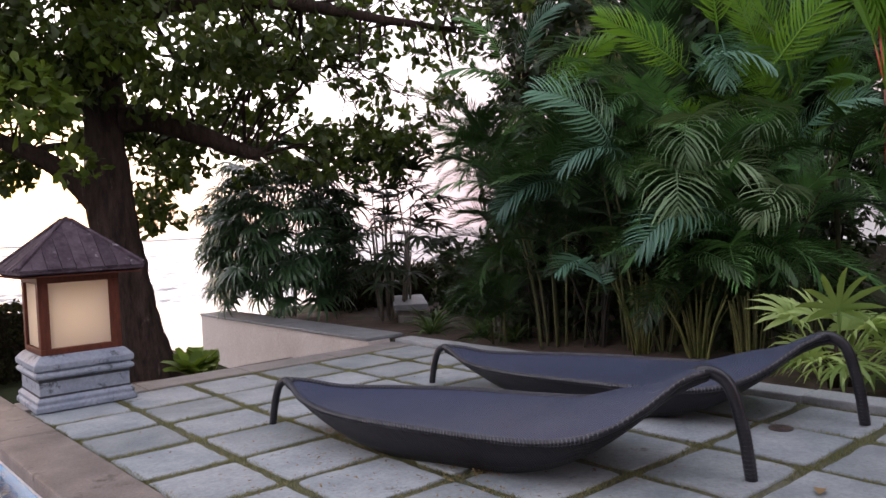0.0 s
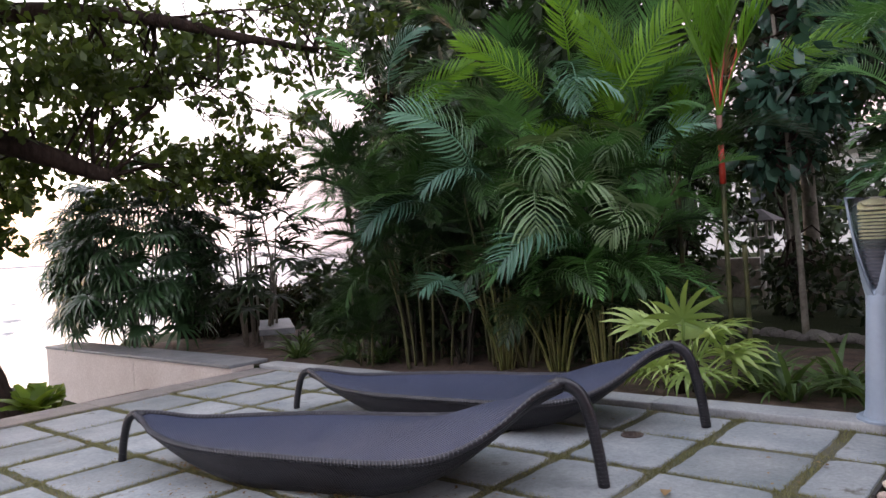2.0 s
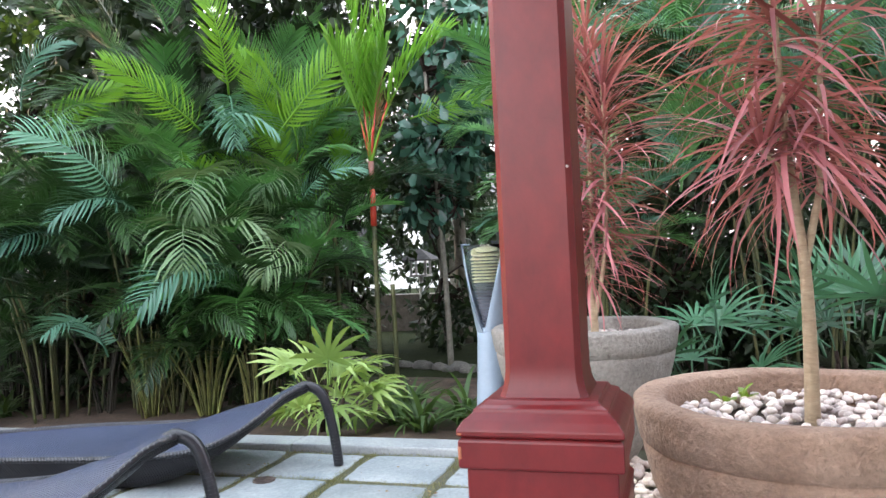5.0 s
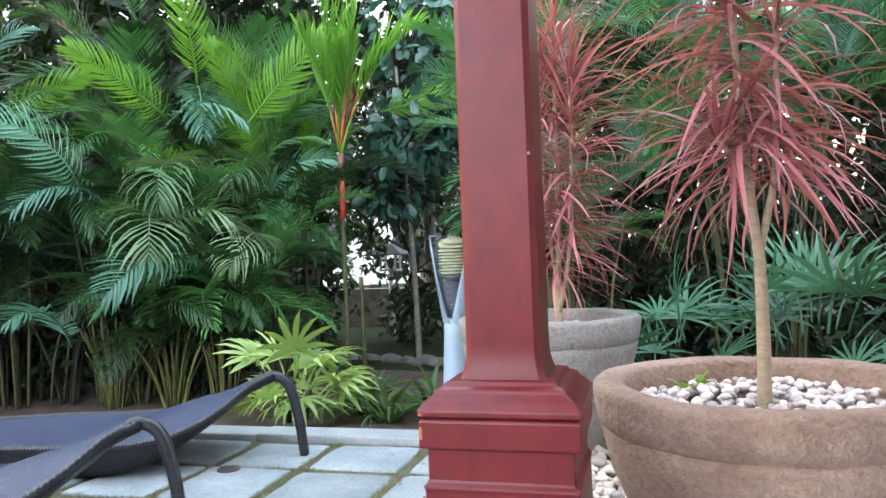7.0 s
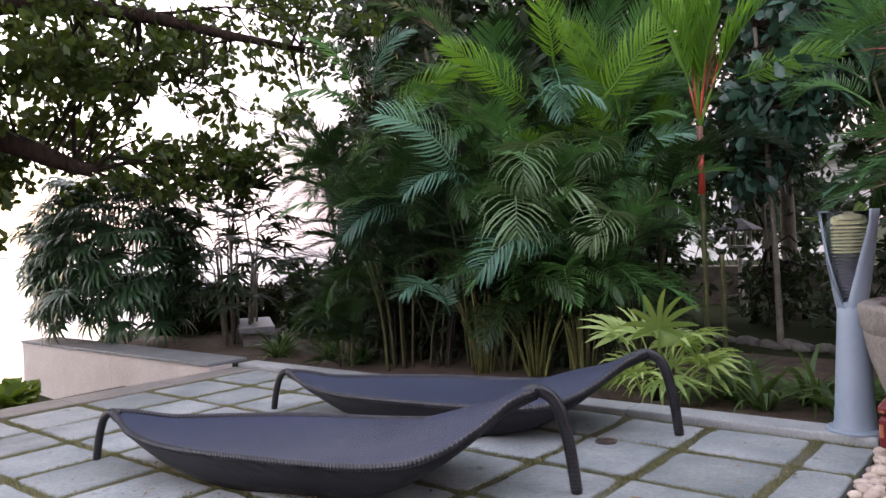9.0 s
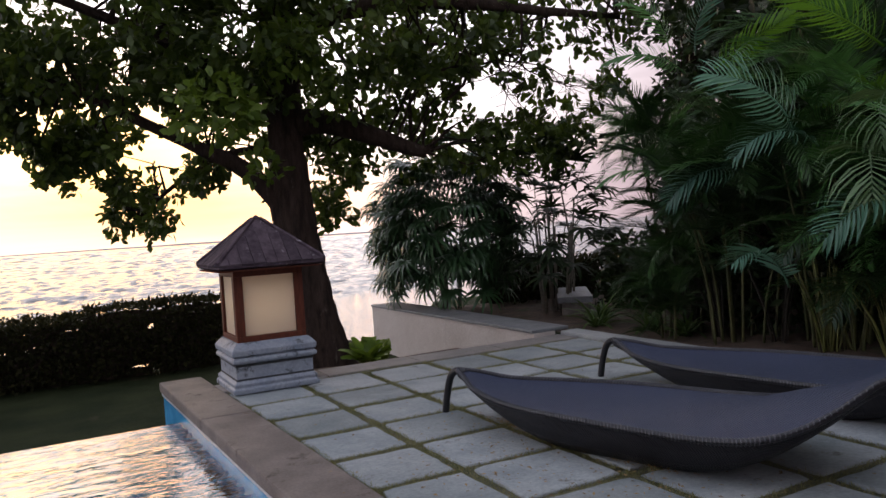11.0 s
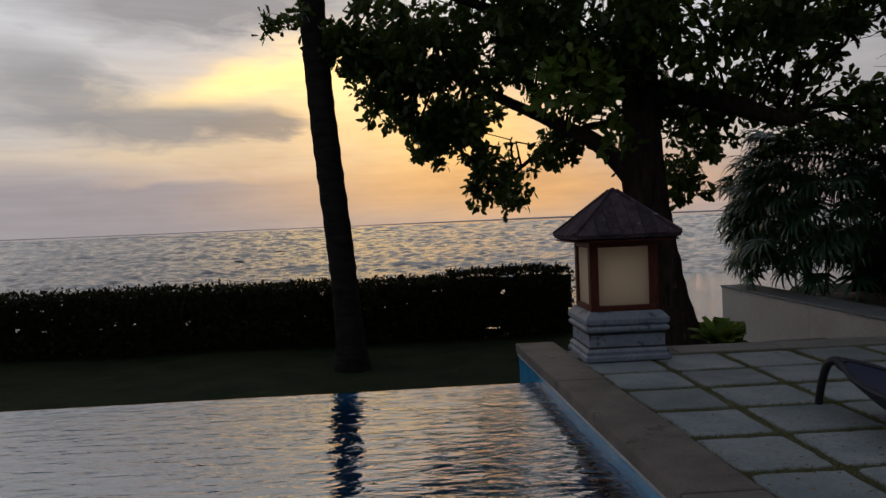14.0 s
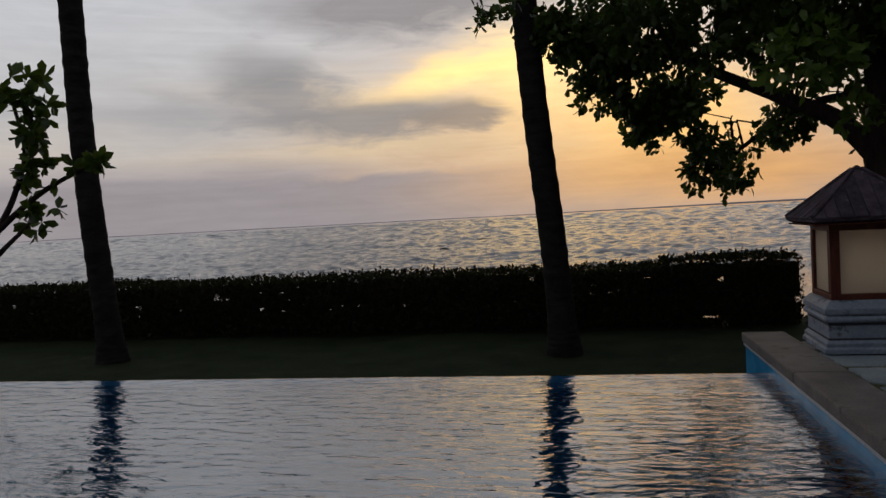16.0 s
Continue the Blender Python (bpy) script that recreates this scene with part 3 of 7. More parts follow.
def pinnate(length, pairs, leaflet, width, arch, seed, lift=0.5, droop=0.9, bare=0.16, splay=(62, 42), vee=(12, 30)):
    """A feather-palm frond: arching rib along +Y with two ranks of leaflets."""
    rng = random.Random(seed)
    rib, a = [Vector((0, 0, 0))], lift
    n = 14
    heads = []
    for i in range(n):
        t = i / n
        ang = lift - arch * t ** 1.4
        heads.append(ang)
        rib.append(rib[-1] + Vector((0, math.cos(ang), math.sin(ang))) * length / n)
    heads.append(heads[-1])
    pieces = [tube(rib, [0.011 * (1 - 0.8 * i / n) for i in range(n + 1)], 5)]
    for k in range(pairs):
        t = bare + (1 - bare) * k / (pairs - 1) * 0.995
        f = t * n
        i = min(int(f), n - 1)
        p = rib[i].lerp(rib[i + 1], f - i)
        ang = heads[i]
        size = leaflet * (0.45 + 0.9 * math.sin(math.pi * min(1, 0.16 + 0.84 * (t - bare) / (1 - bare))) ** 0.8) * rng.uniform(0.88, 1.08)
        size *= 0.72
        sweep = radians(splay[0] - splay[1] * t + rng.uniform(-4, 4))
        for side in (-1, 1):
            up = radians(rng.uniform(*vee))
            lf = strap(size, width, droop * rng.uniform(0.6, 1.3), 3, 0.5)
            m = Matrix.Translation(p) @ Matrix.Rotation(ang, 4, "X") @ Matrix.Rotation(-side * sweep, 4, "Z") @ Matrix.Rotation(up, 4, "X") @ Matrix.Rotation(side * 0.5, 4, "Y")
            pieces.append(moved(lf, m))
    return join(*pieces)


def fan(fingers, reach, width, spread, droop, stalk, seed):
    """A lady-palm leaf: a stalk along +Y and fingers spreading from its end."""
    rng = random.Random(seed)
    tip = Vector((0, stalk, stalk * 0.25))
    pieces = [tube(smooth_line([(0, 0, 0), (0, stalk * 0.5, stalk * 0.17), tip], 3), [0.006] * 7, 4)]
    for i in range(fingers):
        u = (i / (fingers - 1) - 0.5) * 2
        ln = reach * (1.0 - 0.28 * u * u) * rng.uniform(0.9, 1.06)
        m = Matrix.Translation(tip) @ Matrix.Rotation(-u * spread / 2, 4, "Z") @ Matrix.Rotation(radians(rng.uniform(2, 14)), 4, "X")
        pieces.append(moved(strap(ln, width * rng.uniform(0.85, 1.15), droop * rng.uniform(0.7, 1.3), 4, 0.3, 0.12), m))
    return join(*pieces)


def aim(place, azimuth, lift, roll=0.0, size=1.0):
    """A pose whose +Y points to the azimuth (radians from +X) and up by lift."""
    return Matrix.Translation(place) @ Matrix.Rotation(azimuth - math.pi / 2, 4, "Z") @ Matrix.Rotation(lift, 4, "X") @ Matrix.Rotation(roll, 4, "Y") @ Matrix.Diagonal((size, size, size, 1))


def mesh_bank(makers, mat, name):
    bank = []
    for piece in makers:
        me = solid(*piece, smooth=True, name=name)
        me.materials.append(mat)
        bank.append(me)
    return bank


# ================================================================ the large structure
# joints of the paved field, across and along
COLS = (0.775, 1.222, 1.655, 2.10, 2.53, 2.975, 3.39)
ROWS_Y = (0.52, 0.735, 1.175, 1.575, 1.995, 2.40, 2.81, 3.22, 3.63, 4.03, 4.50)


def ground_height(x, y):
    n = noise.noise(Vector((x * 0.7, y * 0.7, 0.0))) * 0.03 + noise.noise(Vector((x * 2.3, y * 2.3, 4.0))) * 0.012
    if y > 9.4:
        return -0.5 - min(3.2, (y - 9.4) * 0.9)
    if x < 0.62 and y < 4.55:
        return -1.6
    if 3.3 < x < 4.4 and y > 8.2:
        return -0.55
    if x > 3.3:
        z = -0.07 + n
        if y > 9.0:
            z -= (y - 9.0) * 0.9
        return z
    if y < 4.74:
        return -0.5 if y > 0 else -0.35
    bed = max(0.0, min(1.0, (x - 1.0) / 0.5)) * max(0.0, min(1.0, (7.2 - y) / 1.6))
    return -0.47 + n + bed * 0.31


def make_ground():
    xs = [-1500, -300, -80, -40, -24] + [round(-16 + 0.4 * i, 3) for i in range(41)] + [0.45, 0.6, 0.66, 0.9, 1.2] + [round(1.5 + 0.25 * i, 3) for i in range(7)] + [3.24, 3.34] + [round(3.6 + 0.4 * i, 3) for i in range(36)] + [24, 40, 80, 300, 1500]
    ys = [-1500, -300, -80, -40, -20, -12, -8] + [round(-5 + 0.5 * i, 3) for i in range(19)] + [4.5, 4.6, 4.72, 4.78, 4.9, 5.06] + [round(5.3 + 0.3 * i, 3) for i in range(24)] + [12.6, 14, 20, 60, 200, 1000, 4400]
    verts = [(x, y, ground_height(x, y)) for y in ys for x in xs]
    w = len(xs)
    faces = [(j * w + i, j * w + i + 1, (j + 1) * w + i + 1, (j + 1) * w + i) for j in range(len(ys) - 1) for i in range(w - 1)]
    ob = part("ground", solid(verts, faces, True), LAWN)
    tagged(ob, "dark green lawn with bare brown soil patches", "lawn", kind="structure")
    # bare earth of the beds, a little above the lawn
    for name, rect, label in (("planting_bed", (3.58, 6.0, -2.5, 7.9), "bare brown soil of the planting bed"), ("tree_bed", (0.9, 3.14, 4.80, 7.2), "dark soil bed at the foot of the tree")):
        x0, x1, y0, y1 = rect
        nx, ny = int((x1 - x0) / 0.2), int((y1 - y0) / 0.2)
        vs = []
        for j in range(ny + 1):
            for i in range(nx + 1):
                x, y = x0 + (x1 - x0) * i / nx, y0 + (y1 - y0) * j / ny
                edge = 0.02 if 0 < i < nx and 0 < j < ny else -0.03
                vs.append((x, y, ground_height(x, y) + edge + noise.noise(Vector((x * 5, y * 5, 1))) * 0.012))
        fs = [(j * (nx + 1) + i, j * (nx + 1) + i + 1, (j + 1) * (nx + 1) + i + 1, (j + 1) * (nx + 1) + i) for j in range(ny) for i in range(nx)]
        tagged(part(name, solid(vs, fs, True), SOIL), label, "soil bed", kind="structure")


def make_sea():
    # rows widen with the distance; wind waves run towards the shore and are left out where the rows are too wide to carry them
    rows = [10.8, 14, 18] + [22.0 * 1.0062 ** k for k in range(560)] + [900, 1500, 2600, 4300]
    spread = np.tan(np.radians(np.concatenate([[-66, -60, -53], np.linspace(-45, 45, 700), [53, 60, 66]])))
    ys = np.array(rows)[:, None] + 0 * spread[None, :]
    xs = np.array(rows)[:, None] * spread[None, :]
    step = np.gradient(np.array(rows))[:, None]
    step[:4] = step[4]
    rng = np.random.default_rng(8)
    z = np.full_like(xs, -1.1)
    for k in range(70):
        length = 0.4 * 1.05 ** k
        way = rng.normal(0, 0.5)
        kx, ky = math.sin(way) * 2 * math.pi / length, math.cos(way) * 2 * math.pi / length
        carried = np.clip((length / step - 2.0) / 0.8, 0, 1) * np.clip((7 - length / step) / 3, 0.1, 1)
        wave = np.sin(kx * xs + ky * ys + rng.uniform(0, 6.28) + 1.2 * np.sin(xs * 0.5 / length + ys * 0.23 / length + k))
        z += carried * length * 0.0125 * (wave + 0.4 * wave ** 2)
    w = len(spread)
    verts = np.stack([xs, ys, z], -1).reshape(-1, 3).tolist()
    faces = [(j * w + i, j * w + i + 1, (j + 1) * w + i + 1, (j + 1) * w + i) for j in range(len(rows) - 1) for i in range(w - 1)]
    tagged(part("sea", solid(verts, faces, True), SEA_WATER), "grey rippled sea reflecting the sunset", "sea", kind="structure")
    rng = random.Random(4)
    n = 160
    vs, fs = [], []
    for i in range(n + 1):
        x = -3800 + 7600 * i / n
        h = 1.0 + 2 * (0.5 + 0.5 * noise.noise(Vector((i * 0.13, 2.0, 0)))) + rng.uniform(0, 1.0) + 5.0 * max(0.0, min(1.0, x / 900 + 0.3))
        vs += [(x, 4150, -1.5), (x, 4160, h), (x, 4240, h * 0.9), (x, 4260, -1.5)]
    for i in range(n):
        for k in range(3):
            fs.append((i * 4 + k, i * 4 + k + 1, i * 4 + k + 5, i * 4 + k + 4))
    tagged(part("backdrop", solid(vs, fs), LAND), "low dark far shore along the horizon", "far shore", kind="structure")


def skew(ob):
    """The pool side of the terrace runs two degrees off its garden side."""
    for v in ob.data.vertices:
        w = max(0.0, min(1.0, (1.2 - v.co.x) / 0.3))
        v.co.x += 0.036 * (4.9 - v.co.y) * w
    return ob


def make_terrace():
    base = tagged(skew(part("floor", box_bm(0.76, 3.395, 0.5, 4.505, -0.35, -0.008), JOINT)), "stone-slab terrace with grassy soil joints", "terrace floor", kind="structure")
    tagged(part("floor_pavilion", box_bm(-6.5, 2.62, -5.0, 0.495, -0.4, 0.0), SLAB), "plain grey stone pavilion floor", "floor", kind="structure")
    tagged(part("floor_poolside", box_bm(-6.5, 0.645, 0.5, 1.2, -0.4, -0.004, 0.008), COPING), "stone deck at the pool's near end", "deck", kind="structure")
    # edge strip on the sea side, with its face towards the bed
    for i in range(4):
        x0 = 0.775 + i * 0.655
        part("edge_stone", box_bm(x0 + 0.004, x0 + 0.651, 4.512, 4.77, -0.3, 0.004 + random.uniform(-0.002, 0.002), 0.008), EDGE_STONE, base)
    # flush kerb along the garden side
    kerb = thing("kerb", "pale grey stone kerb strip along the garden", "kerb", kind="structure")
    y = 0.52
    rng = random.Random(2)
    while y < 4.5:
        ln = min(rng.uniform(0.8, 1.1), 4.765 - y)
        if 4.765 - (y + ln) < 0.3:
            ln = 4.765 - y
        part("kerb_stone", box_bm(3.405, 3.57, y + 0.003, y + ln - 0.003, -0.3, 0.028 + rng.uniform(-0.002, 0.002), 0.01), KERB, kerb)
        y += ln
    # coping along the pool
    cop = thing("pool_coping", "smooth pinkish grey stone pool coping", "coping", kind="structure")
    y = 5.12
    for ln in (1.25, 1.65, 1.7):
        skew(part("coping_stone", box_bm(0.505, 0.768, y - ln + 0.002, y - 0.002, -0.05, 0.012, 0.012), COPING, cop))
        y -= ln
    # Pale lower edge, its colour also carrying a line of reflected light
    skew(part("coping_lip", box_bm(0.515, 0.76, 0.5, 5.11, -0.074, -0.0505, 0.006), COPING_LIP, cop, "pale grey lower lip"))
    skew(part("pool_side_wall", box_bm(0.525, 0.764, 0.5, 5.10, -1.5, -0.0745), POOL_TILE, cop, "blue tiled pool side"))
    return base


def make_pool():
    pool = thing("pool", "infinity swimming pool with blue tiled walls", "pool", kind="structure")
    part("basin_floor", box_bm(-7.0, 0.525, 1.2, 4.30, -1.55, -1.4), POOL_TILE, pool)
    # the brim runs a little askew to the terrace
    brim = part("overflow_wall", box_bm(-7.0, 0.52, 4.28, 4.435, -1.5, -0.128, 0.008), POOL_TILE, pool)
    for v in brim.data.vertices:
        v.co.y += 0.026 * (v.co.x - 0.4)
    part("near_wall", box_bm(-7.0, 0.52, 1.1, 1.2, -1.5, -0.405), POOL_TILE, pool)
    part("end_wall", box_bm(-7.2, -7.0, 1.1, 4.62, -1.5, 0.0), POOL_TILE, pool)
    nx, ny = 60, 28
    vs = [(-7.0 + 7.66 * i / nx, 1.2 + (3.245 + 0.026 * (-7.4 + 7.66 * i / nx)) * j / ny, -0.118) for j in range(ny + 1) for i in range(nx + 1)]
    fs = [(j * (nx + 1) + i, j * (nx + 1) + i + 1, (j + 1) * (nx + 1) + i + 1, (j + 1) * (nx + 1) + i) for j in range(ny) for i in range(nx)]
    w = part("water", solid(vs, fs, True), POOL_WATER)
    w.visible_shadow = False
    tagged(w, "rippled pool water brimming over its edge", "pool water", kind="structure")


def make_garden_wall():
    wall = thing("garden_wall", "cream plastered retaining wall with a dark stone cap", "garden wall", kind="structure")
    y = 4.775
    for ln in (1.48, 1.80):
        part("plaster_panel", box_bm(3.17, 3.37, y + 0.002, y + ln - 0.002, -0.6, 0.03, 0.006), PLASTER, wall)
        part("cap", box_bm(3.155, 3.50, y + 0.002, y + ln - 0.002, 0.03, 0.056, 0.007), CAPSTONE, wall)
        y += ln


def make_pavilion():
    """Plain roof and back wall behind the eye, of which only the post is seen."""
    # Roof and walls are unseen, added to hold sky light off the post
    tagged(part("ceiling", box_bm(-6.5, 1.95, -5.0, 0.32, 2.92, 3.1, 0.02), LAMP_WOOD), "unseen plain dark timber pavilion ceiling, added to cut sky light", "ceiling", kind="structure")
    tagged(part("wall_south", box_bm(-6.5, 1.95, -5.2, -5.0, -0.3, 3.1), PLASTER), "unseen plain plastered rear pavilion wall, added to cut sky light", "wall", kind="structure")
    tagged(part("wall_west", box_bm(-6.7, -6.5, -5.2, -1.0, -0.3, 3.1), PLASTER), "unseen plain plastered side pavilion wall, added to cut sky light", "wall", kind="structure")


make_ground()
make_pavilion()
make_sea()
FLOOR = make_terrace()
make_pool()
make_garden_wall()


# ================================================================ things on the terrace
def ease(keys, s):
    """A smooth curve through (place, value) keys."""
    n = len(keys)
    slope = []
    for i in range(n):
        (a, va), (b, vb) = keys[max(i - 1, 0)], keys[min(i + 1, n - 1)]
        slope.append((vb - va) / (b - a))
    for i in range(n - 1):
        (a, va), (b, vb) = keys[i], keys[i + 1]
        if s <= b:
            h = b - a
            u = max(0.0, (s - a) / h)
            return (2 * u ** 3 - 3 * u * u + 1) * va + (u ** 3 - 2 * u * u + u) * h * slope[i] + (3 * u * u - 2 * u ** 3) * vb + (u ** 3 - u * u) * h * slope[i + 1]
    return keys[-1][1]


RIM_Z = [(0.10, 0.205), (0.17, 0.194), (0.30, 0.16), (0.55, 0.148), (0.9, 0.147), (1.3, 0.142), (1.53, 0.155), (1.68, 0.19), (1.79, 0.25), (1.875, 0.32), (1.93, 0.347), (1.96, 0.35)]
HALF_W = [(0.10, 0.012), (0.18, 0.06), (0.30, 0.135), (0.55, 0.245), (0.85, 0.305), (1.2, 0.325), (1.5, 0.335), (1.63, 0.315), (1.73, 0.25), (1.83, 0.158), (1.9, 0.09), (1.96, 0.03)]
DISH = [(0.10, 0.02), (0.4, 0.045), (0.9, 0.05), (1.15, 0.02), (1.4, -0.04), (1.6, -0.08), (1.8, -0.07), (1.96, -0.02)]
BELLY = [(0.10, 0.178), (0.2, 0.158), (0.35, 0.11), (0.55, 0.05), (0.8, 0.004), (1.05, 0.003), (1.3, 0.004), (1.48, 0.04), (1.62, 0.105), (1.74, 0.185), (1.86, 0.28), (1.96, 0.325)]


def make_lounger(foot, head, label):
    """A leaf-shaped woven lounger, low belly on the ground, one hooped leg at either end; +Y runs from foot to head."""
    foot, head = Vector((*foot, 0)), Vector((*head, 0))
    d = head - foot
    k = d.length / 2.077
    at = Matrix.Translation(foot) @ Matrix.Rotation(math.atan2(d.y, d.x) - math.pi / 2, 4, "Z") @ Matrix.Diagonal((1, k, 1, 1))
    lounger = thing("sun_lounger", label, "sun lounger", at, group="pair of sun loungers")
    ns, nx = 46, 12
    ss = [0.10 + 1.86 * i / ns for i in range(ns + 1)]
    # seat: a shallow dished ribbon
    vs, fs = [], []
    for s in ss:
        hw, zr = ease(HALF_W, s), ease(RIM_Z, s)
        dish = ease(DISH, s) * min(1.0, hw / 0.3)
        for j in range(nx + 1):
            u = j / nx * 2 - 1
            vs.append((u * hw, s, zr + 0.006 - dish * (1 - u * u)))
    for i in range(ns):
        for j in range(nx):
            b = i * (nx + 1) + j
            fs.append((b, b + 1, b + nx + 2, b + nx + 1))
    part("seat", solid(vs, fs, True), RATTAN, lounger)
    # hull below the rim
    vs, fs = [], []
    prof = [(1.0, 0.0), (0.98, 0.3), (0.9, 0.7), (0.76, 0.97), (0.0, 1.0)]
    ring = [(u, v) for u, v in prof] + [(-u, v) for u, v in prof[-2::-1]]
    for s in ss:
        hw, zr, zb = ease(HALF_W, s), ease(RIM_Z, s), ease(BELLY, s)
        for u, v in ring:
            vs.append((u * hw, s, zr + (zb - zr) * v))
    m = len(ring)
    for i in range(ns):
        for j in range(m - 1):
            b = i * m + j
            fs.append((b + 1, b, b + m, b + m + 1))
    part("hull", solid(vs, fs, True), RATTAN_SHADED, lounger, "woven underside, coloured darker for its shade")
    # braided rims
    for side in (-1, 1):
        pts = [(side * ease(HALF_W, s), s, ease(RIM_Z, s) + 0.004) for s in ss]
        v, f = tube(pts, [0.0115] * len(pts), 8)
        part("rim", solid(v, f, True), RATTAN_RIM, lounger)
        braid = []
        total = 0
        for i in range(len(pts) - 1):
            a, b = Vector(pts[i]), Vector(pts[i + 1])
            for q in range(3):
                c = a.lerp(b, q / 3)
                dd = (b - a).normalized()
                ring_pts = [c + dd * 0.008 * math.cos(w) + Vector((side * math.cos(w) * 0.0125, 0, math.sin(w) * 0.0125)) for w in [2 * math.pi * z / 8 for z in range(9)]]
                braid.append(tube(ring_pts, [0.0028] * 9, 4, closed_ends=False))
        v, f = join(*braid)
        part("braid", solid(v, f, True), RATTAN_BRAID, lounger)["kind"] = "stuff"
    for name, pts in (("foot_leg", [(0, 0.13, 0.197), (0, 0.095, 0.207), (0, 0.05, 0.18), (0, 0.018, 0.09), (0, 0.0, 0.0)]),
                      ("head_leg", [(0, 1.92, 0.338), (0, 1.96, 0.350), (0, 2.02, 0.305), (0, 2.058, 0.16), (0, 2.077, 0.0)])):
        line = smooth_line(pts, 6)
        thick = 0.0165 if name == "foot_leg" else 0.0205
        v, f = tube(line, [thick * (1.12 - 0.12 * i / len(line)) for i in range(len(line))], 10)
        leg = part(name, solid(v, f, True), RATTAN_RIM, lounger)
        wraps = []
        for i in range(len(line) - 1):
            a, b = line[i], line[i + 1]
            dd = (b - a).normalized()
            side = Vector((1, 0, 0))
            up = side.cross(dd)
            n = max(1, int((b - a).length / 0.012))
            for q in range(n):
                c = a.lerp(b, q / n)
                wraps.append(tube([c + (side * math.cos(w) + up * math.sin(w)) * (thick - 0.0005) + dd * 0.004 * math.sin(w) for w in [2 * math.pi * z / 8 for z in range(9)]], [0.0034] * 9, 4, closed_ends=False))
        v, f = join(*wraps)
        part("wrapping", solid(v, f, True), RATTAN_RIM, leg)["kind"] = "stuff"
    return lounger


make_lounger((1.571, 3.199), (2.291, 1.251), "dark grey woven rattan lounger low on the stone terrace")
make_lounger((2.614, 3.315), (3.189, 1.25), "dark grey woven rattan lounger beside the garden kerb")


def frustum_bm(cx, cy, layers, bevel=0.0):
    """A square form with stepped mouldings: layers of (half width, height) from below."""
    bm = bmesh.new()
    rings = []
    for h, z in layers:
        rings.append([bm.verts.new((cx + a * h, cy + b * h, z)) for a, b in ((-1, -1), (1, -1), (1, 1), (-1, 1))])
    for r0, r1 in zip(rings, rings[1:]):
        for k in range(4):
            bm.faces.new((r0[k], r0[(k + 1) % 4], r1[(k + 1) % 4], r1[k]))
    bm.faces.new(rings[0][::-1])
    bm.faces.new(rings[-1])
    if bevel:
        bmesh.ops.bevel(bm, geom=list(bm.edges), offset=bevel, segments=1, affect="EDGES")
    return bm


